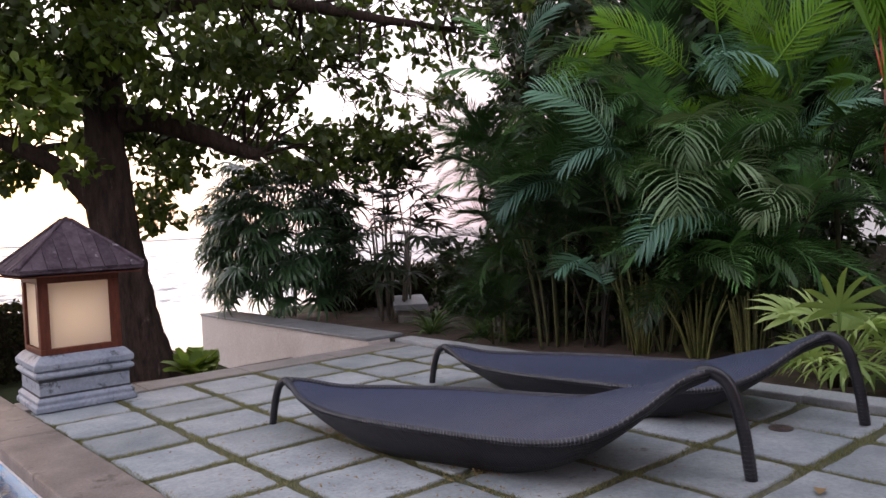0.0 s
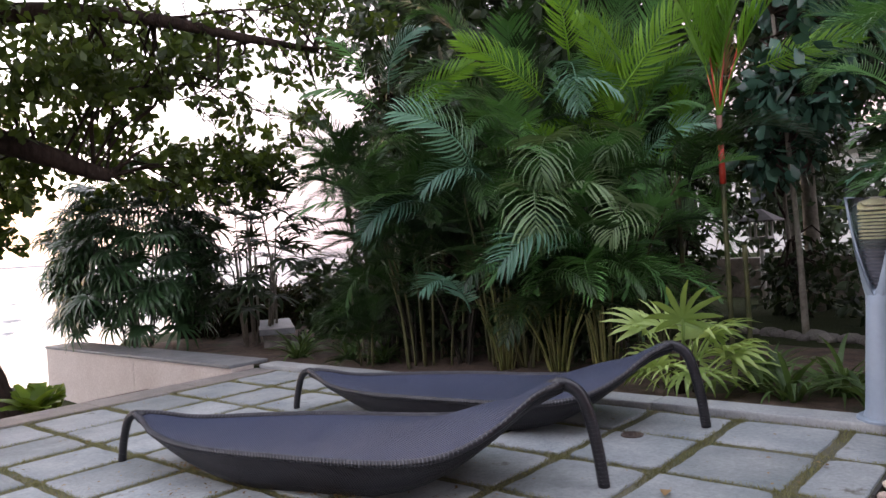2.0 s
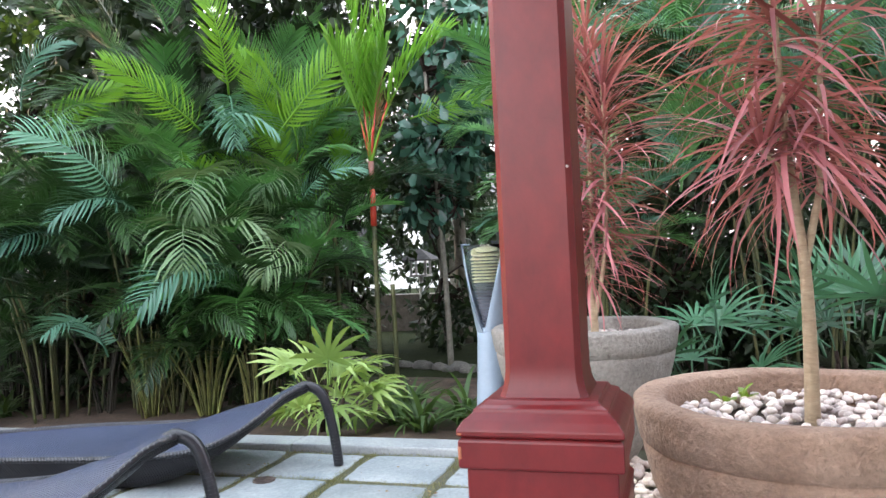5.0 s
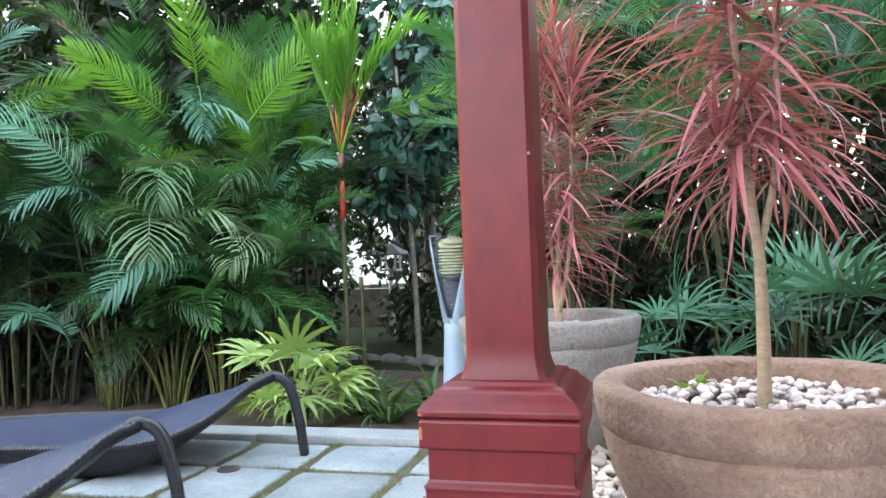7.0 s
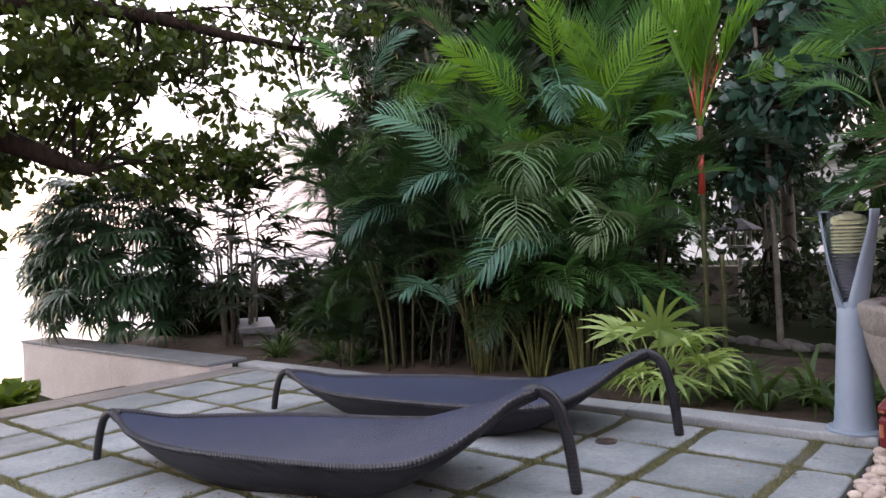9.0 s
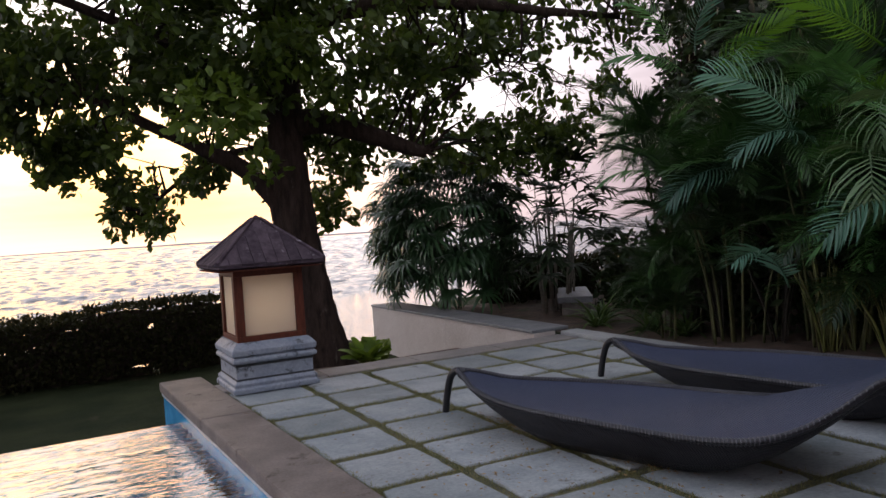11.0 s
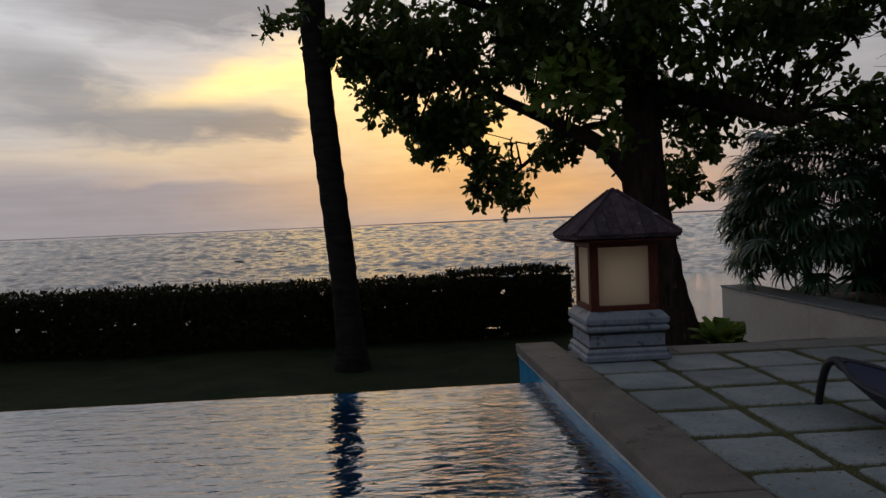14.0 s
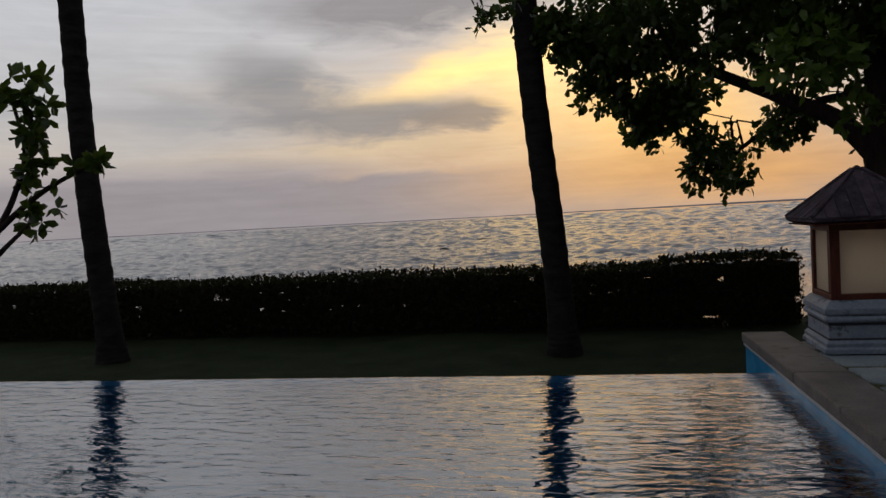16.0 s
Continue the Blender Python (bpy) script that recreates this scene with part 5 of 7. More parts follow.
def make_almond_tree():
    rng = np.random.default_rng(3)
    tree = thing("almond_tree", "large spreading sea almond tree with dark trunk and broad leaves", "tree")
    g = -0.2
    trunk_pts = [(2.0, 6.2, g - 0.15), (1.96, 6.2, 0.05), (1.90, 6.22, 0.45), (1.82, 6.25, 0.9), (1.80, 6.28, 1.4), (1.80, 6.3, 2.0), (1.78, 6.33, 2.7), (1.85, 6.3, 3.5), (1.8, 6.3, 4.4), (1.9, 6.4, 5.2)]
    line = smooth_line(trunk_pts, 6)
    n = len(line)
    radii = []
    for p in line:
        z = p.z
        radii.append(0.145 + 0.10 * math.exp(-(z - g) / 0.32) + 0.03 * math.exp(-((z - 1.1) / 0.4) ** 2) - 0.012 * max(0, z - 1.5))
    v, f = tube(line, [max(0.05, r) for r in radii], 20)
    vv = []
    for q in v:
        w = math.atan2(q.y - 6.25, q.x - 1.85)
        s = 0.05 * noise.noise(Vector((math.cos(w) * 2, math.sin(w) * 2, q.z * 0.9))) + 0.022 * noise.noise(q * 8)
        vv.append(q + Vector((math.cos(w), math.sin(w), 0)) * s)
    part("trunk", solid(vv, f, True), BARK, tree)
    limbs = [
        ([(1.86, 6.25, 1.85), (2.1, 6.2, 1.86), (2.45, 6.08, 1.74), (2.75, 6.0, 1.62), (2.95, 5.95, 1.56)], 0.13, 0.05),
        ([(1.82, 6.28, 1.0), (1.62, 6.36, 1.3), (1.40, 6.44, 1.52), (1.1, 6.5, 1.68), (0.6, 6.6, 1.95), (0.0, 6.8, 2.3)], 0.11, 0.03),
        ([(1.8, 6.3, 2.0), (1.5, 6.4, 2.2), (1.2, 6.45, 2.36), (0.6, 6.3, 2.6), (-0.3, 6.2, 2.9)], 0.09, 0.03),
        ([(1.8, 6.33, 2.6), (1.4, 5.8, 3.0), (1.1, 5.2, 3.2), (0.8, 4.6, 3.2)], 0.08, 0.025),
        ([(1.8, 6.3, 2.6), (2.3, 5.9, 2.75), (3.0, 5.5, 2.75), (3.8, 5.2, 2.65), (4.4, 5.0, 2.6)], 0.11, 0.02),
        ([(1.84, 6.3, 3.4), (2.4, 6.0, 3.7), (3.2, 5.4, 3.7), (4.0, 4.8, 3.5)], 0.075, 0.02),
        ([(1.8, 6.3, 3.0), (1.2, 7.2, 3.2), (0.6, 8.0, 2.9), (0.2, 8.6, 2.4)], 0.08, 0.02),
        ([(1.8, 6.3, 1.6), (1.5, 7.0, 1.7), (1.1, 7.6, 1.5), (0.7, 8.0, 1.15)], 0.05, 0.012),
        ([(1.8, 6.3, 3.6), (2.2, 7.2, 3.5), (2.8, 8.0, 3.2), (3.3, 8.4, 2.7)], 0.07, 0.02),
    ]
    anchors = list(line[20:])
    for i, (pts, r0, r1) in enumerate(limbs):
        v, f = limb(pts, r0, r1, 10, 0.08, i)
        part("limb", solid(v, f, True), BARK, tree)
        anchors += smooth_line(pts, 7)[10:]
    lobes = [((3.85, 5.9, 1.6), (0.45, 0.4, 0.3), 34), ((4.25, 5.6, 1.5), (0.4, 0.35, 0.25), 26), ((3.3, 6.0, 1.65), (0.4, 0.4, 0.3), 30), ((1.9, 5.9, 2.45), (1.3, 0.7, 0.55), 80), ((2.6, 5.9, 2.15), (0.8, 0.5, 0.35), 50), ((1.4, 6.5, 3.9), (2.2, 1.8, 1.1), 280), ((3.0, 5.8, 3.5), (1.8, 1.4, 0.95), 230), ((0.25, 6.6, 2.9), (1.15, 1.2, 0.9), 170), ((0.45, 7.0, 2.2), (1.1, 1.0, 0.65), 140),
             ((0.75, 7.9, 1.75), (0.75, 0.5, 0.42), 95), ((0.72, 7.9, 1.3), (0.28, 0.25, 0.30), 34), ((-0.2, 7.2, 1.98), (0.5, 0.4, 0.33), 46), ((4.3, 5.6, 2.25), (0.7, 0.6, 0.4), 34), ((1.3, 5.1, 3.4), (1.2, 1.2, 0.6), 120),
             ((2.7, 5.9, 2.6), (1.2, 0.9, 0.55), 110), ((3.9, 5.3, 2.9), (1.0, 0.9, 0.55), 85), ((2.7, 7.0, 2.4), (1.3, 0.9, 0.8), 120), ((3.2, 7.4, 1.75), (0.8, 0.6, 0.4), 50),
             ((1.5, 6.8, 1.75), (0.9, 0.5, 0.3), 60), ((2.25, 7.0, 1.55), (0.6, 0.5, 0.35), 36), ((2.4, 6.8, 1.05), (0.18, 0.15, 0.18), 9), ((1.1, 6.2, 2.4), (0.8, 0.6, 0.5), 70),
             ((-0.55, 7.07, 2.25), (0.3, 0.3, 0.22), 22), ((-0.38, 7.1, 1.88), (0.24, 0.25, 0.16), 14), ((-0.12, 7.2, 1.6), (0.2, 0.25, 0.13), 11), ((0.25, 7.16, 1.78), (0.3, 0.25, 0.16), 18), ((0.6, 7.15, 1.42), (0.17, 0.2, 0.13), 10), ((0.82, 7.15, 1.14), (0.15, 0.2, 0.12), 9), ((1.15, 6.87, 1.5), (0.2, 0.2, 0.12), 10), ((-1.25, 7.1, 2.75), (0.22, 0.2, 0.13), 9), ((2.18, 6.4, 1.2), (0.12, 0.12, 0.12), 6), ((2.25, 6.1, 1.5), (0.25, 0.2, 0.14), 12)]
    # First lobe is above view, added so the pool mirrors a dark crown
    lobes += [((0.9, 6.2, 5.0), (2.0, 1.7, 1.0), 150), ((-0.75, 7.05, 2.75), (0.45, 0.4, 0.35), 44), ((-0.5, 7.07, 2.45), (0.4, 0.35, 0.25), 34), ((0.0, 7.0, 2.4), (0.5, 0.4, 0.3), 40)]
    lobes = [(c, r, int(n * (4.0 if c[0] < 3.5 else 2.9))) for c, r, n in lobes]
    mats, tips = leaf_cloud(lobes, 8, 0.105, rng, gaps=-0.01)
    crown = part("crown", scatter(LEAF_OBOVATE, mats), LEAF_TREE, tree)
    crown["kind"] = "stuff"
    v, f = twigs(tips[:22], anchors, rng, 0.13)
    part("branchwork", solid(v, f, True), BARK, tree)["kind"] = "stuff"

    # bare spidery twigs beyond the leaves
    rnd = random.Random(14)
    sprays = []

    def spray(a, way, ln, r, depth):
        pts = [a]
        d = Vector(way)
        for q in range(4):
            d = (d + Vector((rnd.uniform(-1, 1), rnd.uniform(-1, 1), rnd.uniform(-0.8, 0.9))) * 0.38).normalized()
            pts.append(pts[-1] + d * ln / 4)
        sprays.append(tube(pts, [r * (1 - 0.16 * q) for q in range(5)], 5, closed_ends=False))
        if depth:
            for q in (2, 3, 4, 4):
                spray(pts[q], (d + Vector((rnd.uniform(-1, 1), rnd.uniform(-1, 1), rnd.uniform(-1, 0.8))) * 0.8).normalized(), ln * 0.62, r * 0.55, depth - 1)

    for a, way in (((2.9, 6.0, 2.2), (0.8, -0.5, 0.1)), ((3.0, 5.9, 2.5), (0.85, -0.5, -0.1)), ((3.1, 5.8, 2.0), (0.7, -0.5, 0.3)), ((3.3, 5.5, 2.8), (0.8, -0.6, -0.2))):
        spray(Vector(a), way, 0.75, 0.017, 3)
    v, f = join(*sprays)
    part("twig_spray", solid(v, f, True), BARK, tree)["kind"] = "stuff"
    # Lit clumps of the almond leaf: the light is put into their colour
    young, _ = leaf_cloud([((1.70, 5.70, 2.35), (0.30, 0.22, 0.22), 46), ((1.09, 5.55, 1.85), (0.3, 0.25, 0.22), 40), ((1.45, 5.9, 1.45), (0.14, 0.12, 0.14), 10)], 7, 0.12, rng)
    part("young_leaves", scatter(LEAF_OBOVATE, young), LEAF_TREE_LIT, tree, "lighter yellow-green leaves, coloured as lit")["kind"] = "stuff"


make_almond_tree()


def make_coconut_palm(base, lean, height, seed):
    rng = random.Random(seed)
    palm = thing("coconut_palm", "leaning coconut palm with a bare ringed dark trunk", "palm tree", group="coconut palms")
    b = Vector(base)
    pts = [b + Vector((lean[0] * (h / 3.3), lean[1] * h / 3.3, h)) + Vector((0.03 * math.sin(h * 1.3 + seed), 0, 0)) for h in [-0.1, 0.0, 0.12, 0.3, 0.7] + [1.2 + 0.6 * i for i in range(int((height - 1.2) / 0.6))]]
    line = smooth_line(pts, 8)
    radii = []
    for i, p in enumerate(line):
        h = p.z - b.z
        radii.append(0.126 + 0.05 * math.exp(-max(0, h) / 0.2) - 0.002 * h + 0.005 * (1 if i % 3 == 0 else -0.4) + rng.uniform(-0.002, 0.003))
    v, f = tube(line, radii, 18)
    part("trunk", solid(v, f, True), PALM_BARK, palm)
    bank = mesh_bank([pinnate(2.6, 40, 0.7, 0.035, 1.3, seed * 7 + k, 0.5, 0.9) for k in range(2)], LEAF_DARK, "frond")
    for k in range(16):
        part("frond", bank[k % 2], None, palm, at=aim(line[-1], 2.4 * k, rng.uniform(-0.5, 0.8)))


make_coconut_palm((-0.82, 7.05, -0.46), (-0.17, 0.0), 7.6, 1)
make_coconut_palm((-5.52, 6.8, -0.46), (-0.17, 0.0), 7.6, 2)


def make_hedge(name, x0, x1, y0, y1, z0, z1, n, label, seed, leaf=0.055, mat=None, lift=None):
    """Clipped hedge: small leaves through the whole body, thicker at the skin, over bare stems."""
    rng = np.random.default_rng(seed)
    hedge = thing(name, label, "hedge", group="clipped hedges")
    ln = x1 - x0
    p = np.stack([rng.uniform(x0, x1, n), rng.uniform(y0, y1, n), rng.uniform(z0, z1, n)], 1)
    face = rng.random(n)
    a = face < 0.42
    p[a, 1] = y0 + rng.exponential(0.05, a.sum())
    a = (face >= 0.42) & (face < 0.75)
    top = np.array([z1 + 0.05 * noise.noise(Vector((q[0] * 0.8, q[1], seed))) + 0.03 * noise.noise(Vector((q[0] * 4, q[1] * 3, seed))) + (lift(q[0]) if lift else 0.0) for q in p])
    p[:, 2] = np.minimum(p[:, 2], top)
    p[a, 2] = top[a] - rng.exponential(0.035, a.sum()) + rng.exponential(0.012, a.sum())
    keep = p[:, 2] > z0 + 0.02 + 0.06 * rng.random(n)
    p = p[keep]
    w = rng.normal(size=(len(p), 3))
    w[:, 2] = np.abs(w[:, 2]) * 0.9 + 0.1
    w[:, 1] -= 0.3
    part("leaves", scatter(LEAF_OVAL, poses(p, w, leaf * rng.uniform(0.6, 1.25, len(p)), rng)), mat or LEAF_HEDGE, hedge)["kind"] = "stuff"
    pieces = []
    for k in range(int(ln * 9)):
        x, y = rng.uniform(x0, x1), rng.uniform(y0 + 0.1, y1 - 0.1)
        pieces.append(tube([(x, y, z0 - 0.05), (x + rng.normal() * 0.05, y + rng.normal() * 0.05, z0 + 0.3), (x + rng.normal() * 0.12, y + rng.normal() * 0.1, z1 - 0.06)], [0.011, 0.008, 0.004], 5, closed_ends=False))
    v, f = join(*pieces)
    part("stemwork", solid(v, f, True), BARK, hedge)["kind"] = "stuff"
    # dense twiggy heart of the hedge: small mats of twigs in two layers, with gaps where light comes through
    vs, fs = [], []
    for layer in (0.30, 0.55):
        for i in range(int(ln / 0.1)):
            for k in range(9):
                x = x0 + 0.1 * i
                tall = z1 - 0.08 - z0 + (lift(x) if lift else 0.0)
                z = z0 + 0.02 + tall * k / 9
                if rng.random() < (0.08 if k < 4 else 0.27):
                    continue
                d, hz = rng.normal(size=4) * 0.025, tall / 9
                c = len(vs)
                vs += [(x - 0.02, y0 + layer + d[0], z - 0.01), (x + 0.12, y0 + layer + d[1], z - 0.01), (x + 0.12, y0 + layer + d[2], z + hz + 0.01), (x - 0.02, y0 + layer + d[3], z + hz + 0.01)]
                fs.append((c, c + 1, c + 2, c + 3))
    part("twig_core", solid(vs, fs), BARK, hedge)["kind"] = "stuff"
    return hedge


make_hedge("hedge", -13.0, 1.6, 8.25, 9.15, -0.48, 0.20, 62000, "long clipped dark green hedge in front of the sea", 5, 0.054, lift=lambda x: 0.06 if x > 0.2 else 0.0)
make_hedge("hedge", 4.5, 9.0, 7.25, 8.0, -0.1, 0.40, 11000, "clipped brownish hedge behind the garden bed", 6, 0.06)


def make_areca(place, seed, stems, height, mats, reach=1.2, label="dense clump of arching areca palm fronds", spread=0.3, fronds=7, low=0.35, lift=(0.0, 1.1), bare_canes=0):
    """Clumping feather palm: many thin canes, each with a tuft of arching fronds."""
    rng = random.Random(seed)
    clump = thing("areca_palm", label, "palm", pose(*place), group="areca palms")
    banks = []
    for k, m in enumerate(mats):
        if m is LEAF_PALM_LIGHT:      # younger, upright, broad stiff leaflets
            banks.append(mesh_bank([pinnate(1.0, 27, 0.36, 0.022, a, seed * 10 + k + q * 3, 0.2, 0.4, 0.2, (54, 26)) for q, a in enumerate((0.4, 0.8, 1.2))], m, "frond"))
        else:
            banks.append(mesh_bank([pinnate(1.0, 38, 0.33, 0.0145, a, seed * 10 + k + q * 3, 0.35, 0.7, 0.14, (68, 36)) for q, a in enumerate((1.0, 1.6, 2.2))], m, "frond"))
    for s in range(stems):
        w = rng.uniform(0, 2 * math.pi)
        r = rng.uniform(0.02, spread)
        h = height * rng.uniform(low, 1.0)
        out = Vector((math.cos(w), math.sin(w), 0))
        tip = out * (r + 0.32 * h * rng.uniform(0.3, 1.0)) + Vector((0, 0, h))
        line = smooth_line([out * r, out * (r + 0.05 * h) + Vector((0, 0, h * 0.5)), tip], 6)
        v, f = tube(line, [0.011 - 0.005 * i / len(line) for i in range(len(line))], 7)
        part("cane", solid(v, f, True), CANE, clump)
        for k in range(fronds):
            a = w + rng.uniform(-2.0, 2.0)
            size = reach * rng.uniform(0.55, 1.0)
            which = rng.randrange(len(mats))
            up = rng.uniform(*lift) if mats[which] is not LEAF_PALM_LIGHT else rng.uniform(0.65, 1.4)
            part("frond", rng.choice(banks[which]), None, clump, at=aim(tip - Vector((0, 0, rng.uniform(0, 0.25))), a, up, rng.uniform(-0.5, 0.5), size))
    for s in range(bare_canes):
        w, r, h = rng.uniform(0, 6.28), rng.uniform(0.1, spread + 0.12), height * rng.uniform(0.3, 0.7)
        out = Vector((math.cos(w), math.sin(w), 0))
        v, f = tube(smooth_line([out * r, out * (r + 0.04) + Vector((0, 0, h * 0.5)), out * (r + 0.22 * h) + Vector((0, 0, h))], 4), [0.009 - 0.0005 * i for i in range(9)], 6)
        part("cane", solid(v, f, True), CANE, clump)
    return clump


# fronds that stand out of the clumps: kind, foot, tip
FRONDS_FRONT = [
    ('teal', (3.99, 3.06, 1.26), (3.45, 3.17, 1.66)),  ('pale', (4.47, 2.69, 1.47), (4.04, 2.54, 1.21)),
    ('pale', (4.25, 2.79, 1.18), (3.89, 2.53, 0.85)),  ('pale', (4.34, 2.68, 1.09), (4.36, 2.26, 1.07)),
    ('pale', (4.62, 2.24, 0.99), (4.21, 2.19, 0.83)),  ('teal', (4.08, 2.96, 1.23), (3.54, 3.08, 1.19)),
    ('teal', (3.97, 3.38, 1.1), (3.42, 3.51, 0.96)),  ('teal', (4.37, 2.5, 0.85), (3.7, 2.64, 0.7)),
    ('shade', (4.0, 2.76, 0.64), (3.57, 2.75, 0.61)),  ('shade', (4.09, 2.66, 0.58), (3.93, 2.24, 0.54)),
    ('teal', (3.79, 2.99, 0.4), (3.39, 2.95, 0.54)),  ('shade', (4.08, 2.66, 0.42), (3.72, 2.59, 0.31)),
]
FRONDS_HIGH = [
    ('up', (4.73, 2.71, 2.09), (4.57, 2.76, 2.7)),  ('up', (4.94, 2.47, 1.81), (5.23, 2.04, 2.39)),
    ('up', (4.59, 2.85, 1.83), (4.08, 3.06, 2.13)),  ('teal', (4.5, 2.8, 1.78), (4.48, 2.24, 1.74)),
    ('up', (4.22, 3.84, 1.89), (4.39, 3.42, 2.11)),  ('teal', (4.28, 4.07, 2.04), (4.41, 3.82, 2.49)),
    ('green', (5.3, 2.53, 1.69), (5.48, 1.97, 2.1)),  ('green', (5.28, 2.55, 1.54), (5.31, 2.05, 1.71)),
    ('pale', (4.85, 2.42, 1.55), (4.54, 2.35, 1.32)),  ('teal', (4.95, 2.32, 1.29), (4.97, 1.94, 1.47)),
    ]
FRONDS_SIDE = [
    ('green', (4.2, 4.31, 1.12), (3.78, 4.53, 1.13)),  ('green', (4.52, 4.41, 1.99), (4.01, 4.72, 2.11)),
    ('green', (4.52, 4.56, 2.2), (4.3, 4.68, 2.48)),
    ('teal', (4.72, 2.71, 2.07), (4.47, 2.52, 1.75)),  ('green', (4.31, 3.46, 1.98), (3.92, 3.41, 1.77)),
    ('green', (4.38, 3.08, 1.66), (3.9, 3.01, 1.52)),  ('shade', (4.3, 2.43, 0.64), (4.17, 2.1, 0.54)),
    ('up', (5.11, 2.58, 1.91), (4.98, 2.73, 2.37)),  ('up', (6.06, 1.85, 2.05), (6.25, 1.29, 2.16)),
    ('green', (6.33, 1.85, 2.17), (6.41, 1.29, 1.98)),
]
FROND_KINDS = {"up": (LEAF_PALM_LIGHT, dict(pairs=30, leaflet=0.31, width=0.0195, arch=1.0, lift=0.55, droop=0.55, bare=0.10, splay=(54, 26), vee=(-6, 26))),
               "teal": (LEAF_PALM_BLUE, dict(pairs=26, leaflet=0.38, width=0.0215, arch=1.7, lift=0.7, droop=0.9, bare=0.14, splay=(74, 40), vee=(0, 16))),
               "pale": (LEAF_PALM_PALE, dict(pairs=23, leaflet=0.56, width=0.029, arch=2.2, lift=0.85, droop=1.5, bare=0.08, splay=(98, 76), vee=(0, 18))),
               "shade": (LEAF_PALM_SHADED, dict(pairs=27, leaflet=0.32, width=0.0195, arch=1.6, lift=0.7, droop=0.8, bare=0.14, splay=(70, 34), vee=(0, 18))),
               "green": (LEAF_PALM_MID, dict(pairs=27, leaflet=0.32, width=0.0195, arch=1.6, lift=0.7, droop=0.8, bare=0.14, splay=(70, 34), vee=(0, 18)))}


def make_standing_fronds(clump, rows, seed):
    rng = random.Random(seed)
    foot0 = clump.matrix_basis.translation
    bank = {}
    for k, (mat, form) in FROND_KINDS.items():
        bank[k] = mesh_bank([pinnate(1.0, seed=seed + q, **form) for q in range(2)], mat, "frond")
    for kind, foot, tip in rows:
        form = FROND_KINDS[kind][1]
        # end of the unit rib, to lay its chord from foot to tip
        y = z = 0.0
        for i in range(14):
            a = form["lift"] - form["arch"] * (i / 14) ** 1.4
            y, z = y + math.cos(a) / 14, z + math.sin(a) / 14
        d = Vector(tip) - Vector(foot)
        size = max(0.5 if kind in ("up", "pale") else 0.62, d.length / math.hypot(y, z) * (1.2 if kind == "up" else 1.05))
        d.normalize()
        # the upper side of the blade leans up and out to the open terrace
        out = Vector((-0.8, -0.6, 0.15)) if kind == "up" else Vector((-0.55, -0.4, 0.75))
        n = (out + Vector((rng.uniform(-0.3, 0.3), rng.uniform(-0.3, 0.3), 0)))
        n = (n - d * n.dot(d)).normalized()
        x = d.cross(n)
        g = math.atan2(z, y)
        yy, zz = d * math.cos(g) - n * math.sin(g), d * math.sin(g) + n * math.cos(g)
        turn = Matrix((x, yy, zz)).transposed().to_4x4()
        way = Matrix.Translation(Vector(foot) - foot0) @ turn @ Matrix.Diagonal((size, size, size, 1))
        part("frond", rng.choice(bank[kind]), None, clump, at=way)


clumps = []
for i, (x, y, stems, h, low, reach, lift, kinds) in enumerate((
        (4.20, 3.75, 9, 1.35, 0.3, 0.75, (0.1, 0.9), (LEAF_PALM_SHADED,)), (4.55, 3.15, 14, 1.45, 0.42, 0.85, (0.0, 0.9), (LEAF_PALM_SHADED,)),
        (4.80, 2.60, 17, 1.45, 0.38, 0.85, (-0.1, 0.9), (LEAF_PALM_SHADED, LEAF_PALM_MID, LEAF_PALM_MID)), (5.5, 3.7, 9, 2.1, 0.5, 1.0, (0.2, 1.2), (LEAF_PALM_SHADED, LEAF_PALM_MID)),
        (5.8, 2.9, 10, 2.2, 0.6, 0.82, (0.3, 1.2), (LEAF_PALM_MID, LEAF_PALM_LIGHT, LEAF_PALM_SHADED)), (5.1, 4.6, 6, 1.7, 0.3, 0.75, (0.0, 1.1), (LEAF_PALM_SHADED,)),
        (5.9, 3.6, 9, 3.0, 0.6, 1.1, (0.2, 1.2), (LEAF_PALM_SHADED, LEAF_PALM_MID)), (5.4, -0.95, 13, 2.5, 0.55, 1.1, (0.4, 1.2), (LEAF_PALM_SHADED, LEAF_PALM_MID, LEAF_PALM_BLUE, LEAF_PALM_MID)),
        (5.2, 0.25, 9, 2.1, 0.4, 0.9, (0.1, 1.2), (LEAF_PALM_MID, LEAF_PALM_MID, LEAF_PALM_BLUE)), (4.7, -2.3, 9, 1.9, 0.3, 1.2, (0.1, 1.2), (LEAF_PALM_SHADED,)), (4.05, 4.3, 6, 0.85, 0.2, 0.6, (0.0, 1.1), (LEAF_PALM_SHADED,)))):
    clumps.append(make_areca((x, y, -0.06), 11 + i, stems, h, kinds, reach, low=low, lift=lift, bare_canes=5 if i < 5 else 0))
make_areca((5.15, 5.4, -0.06), 29, 7, 1.95, (LEAF_PALM_SHADED, LEAF_PALM_MID), 0.8, "slim areca palm with arching fronds against the sky", spread=0.15, fronds=6, low=0.75, lift=(-0.1, 1.0))
make_standing_fronds(clumps[2], FRONDS_FRONT, 200)
make_standing_fronds(clumps[1], FRONDS_HIGH, 230)
make_standing_fronds(clumps[0], FRONDS_SIDE, 260)


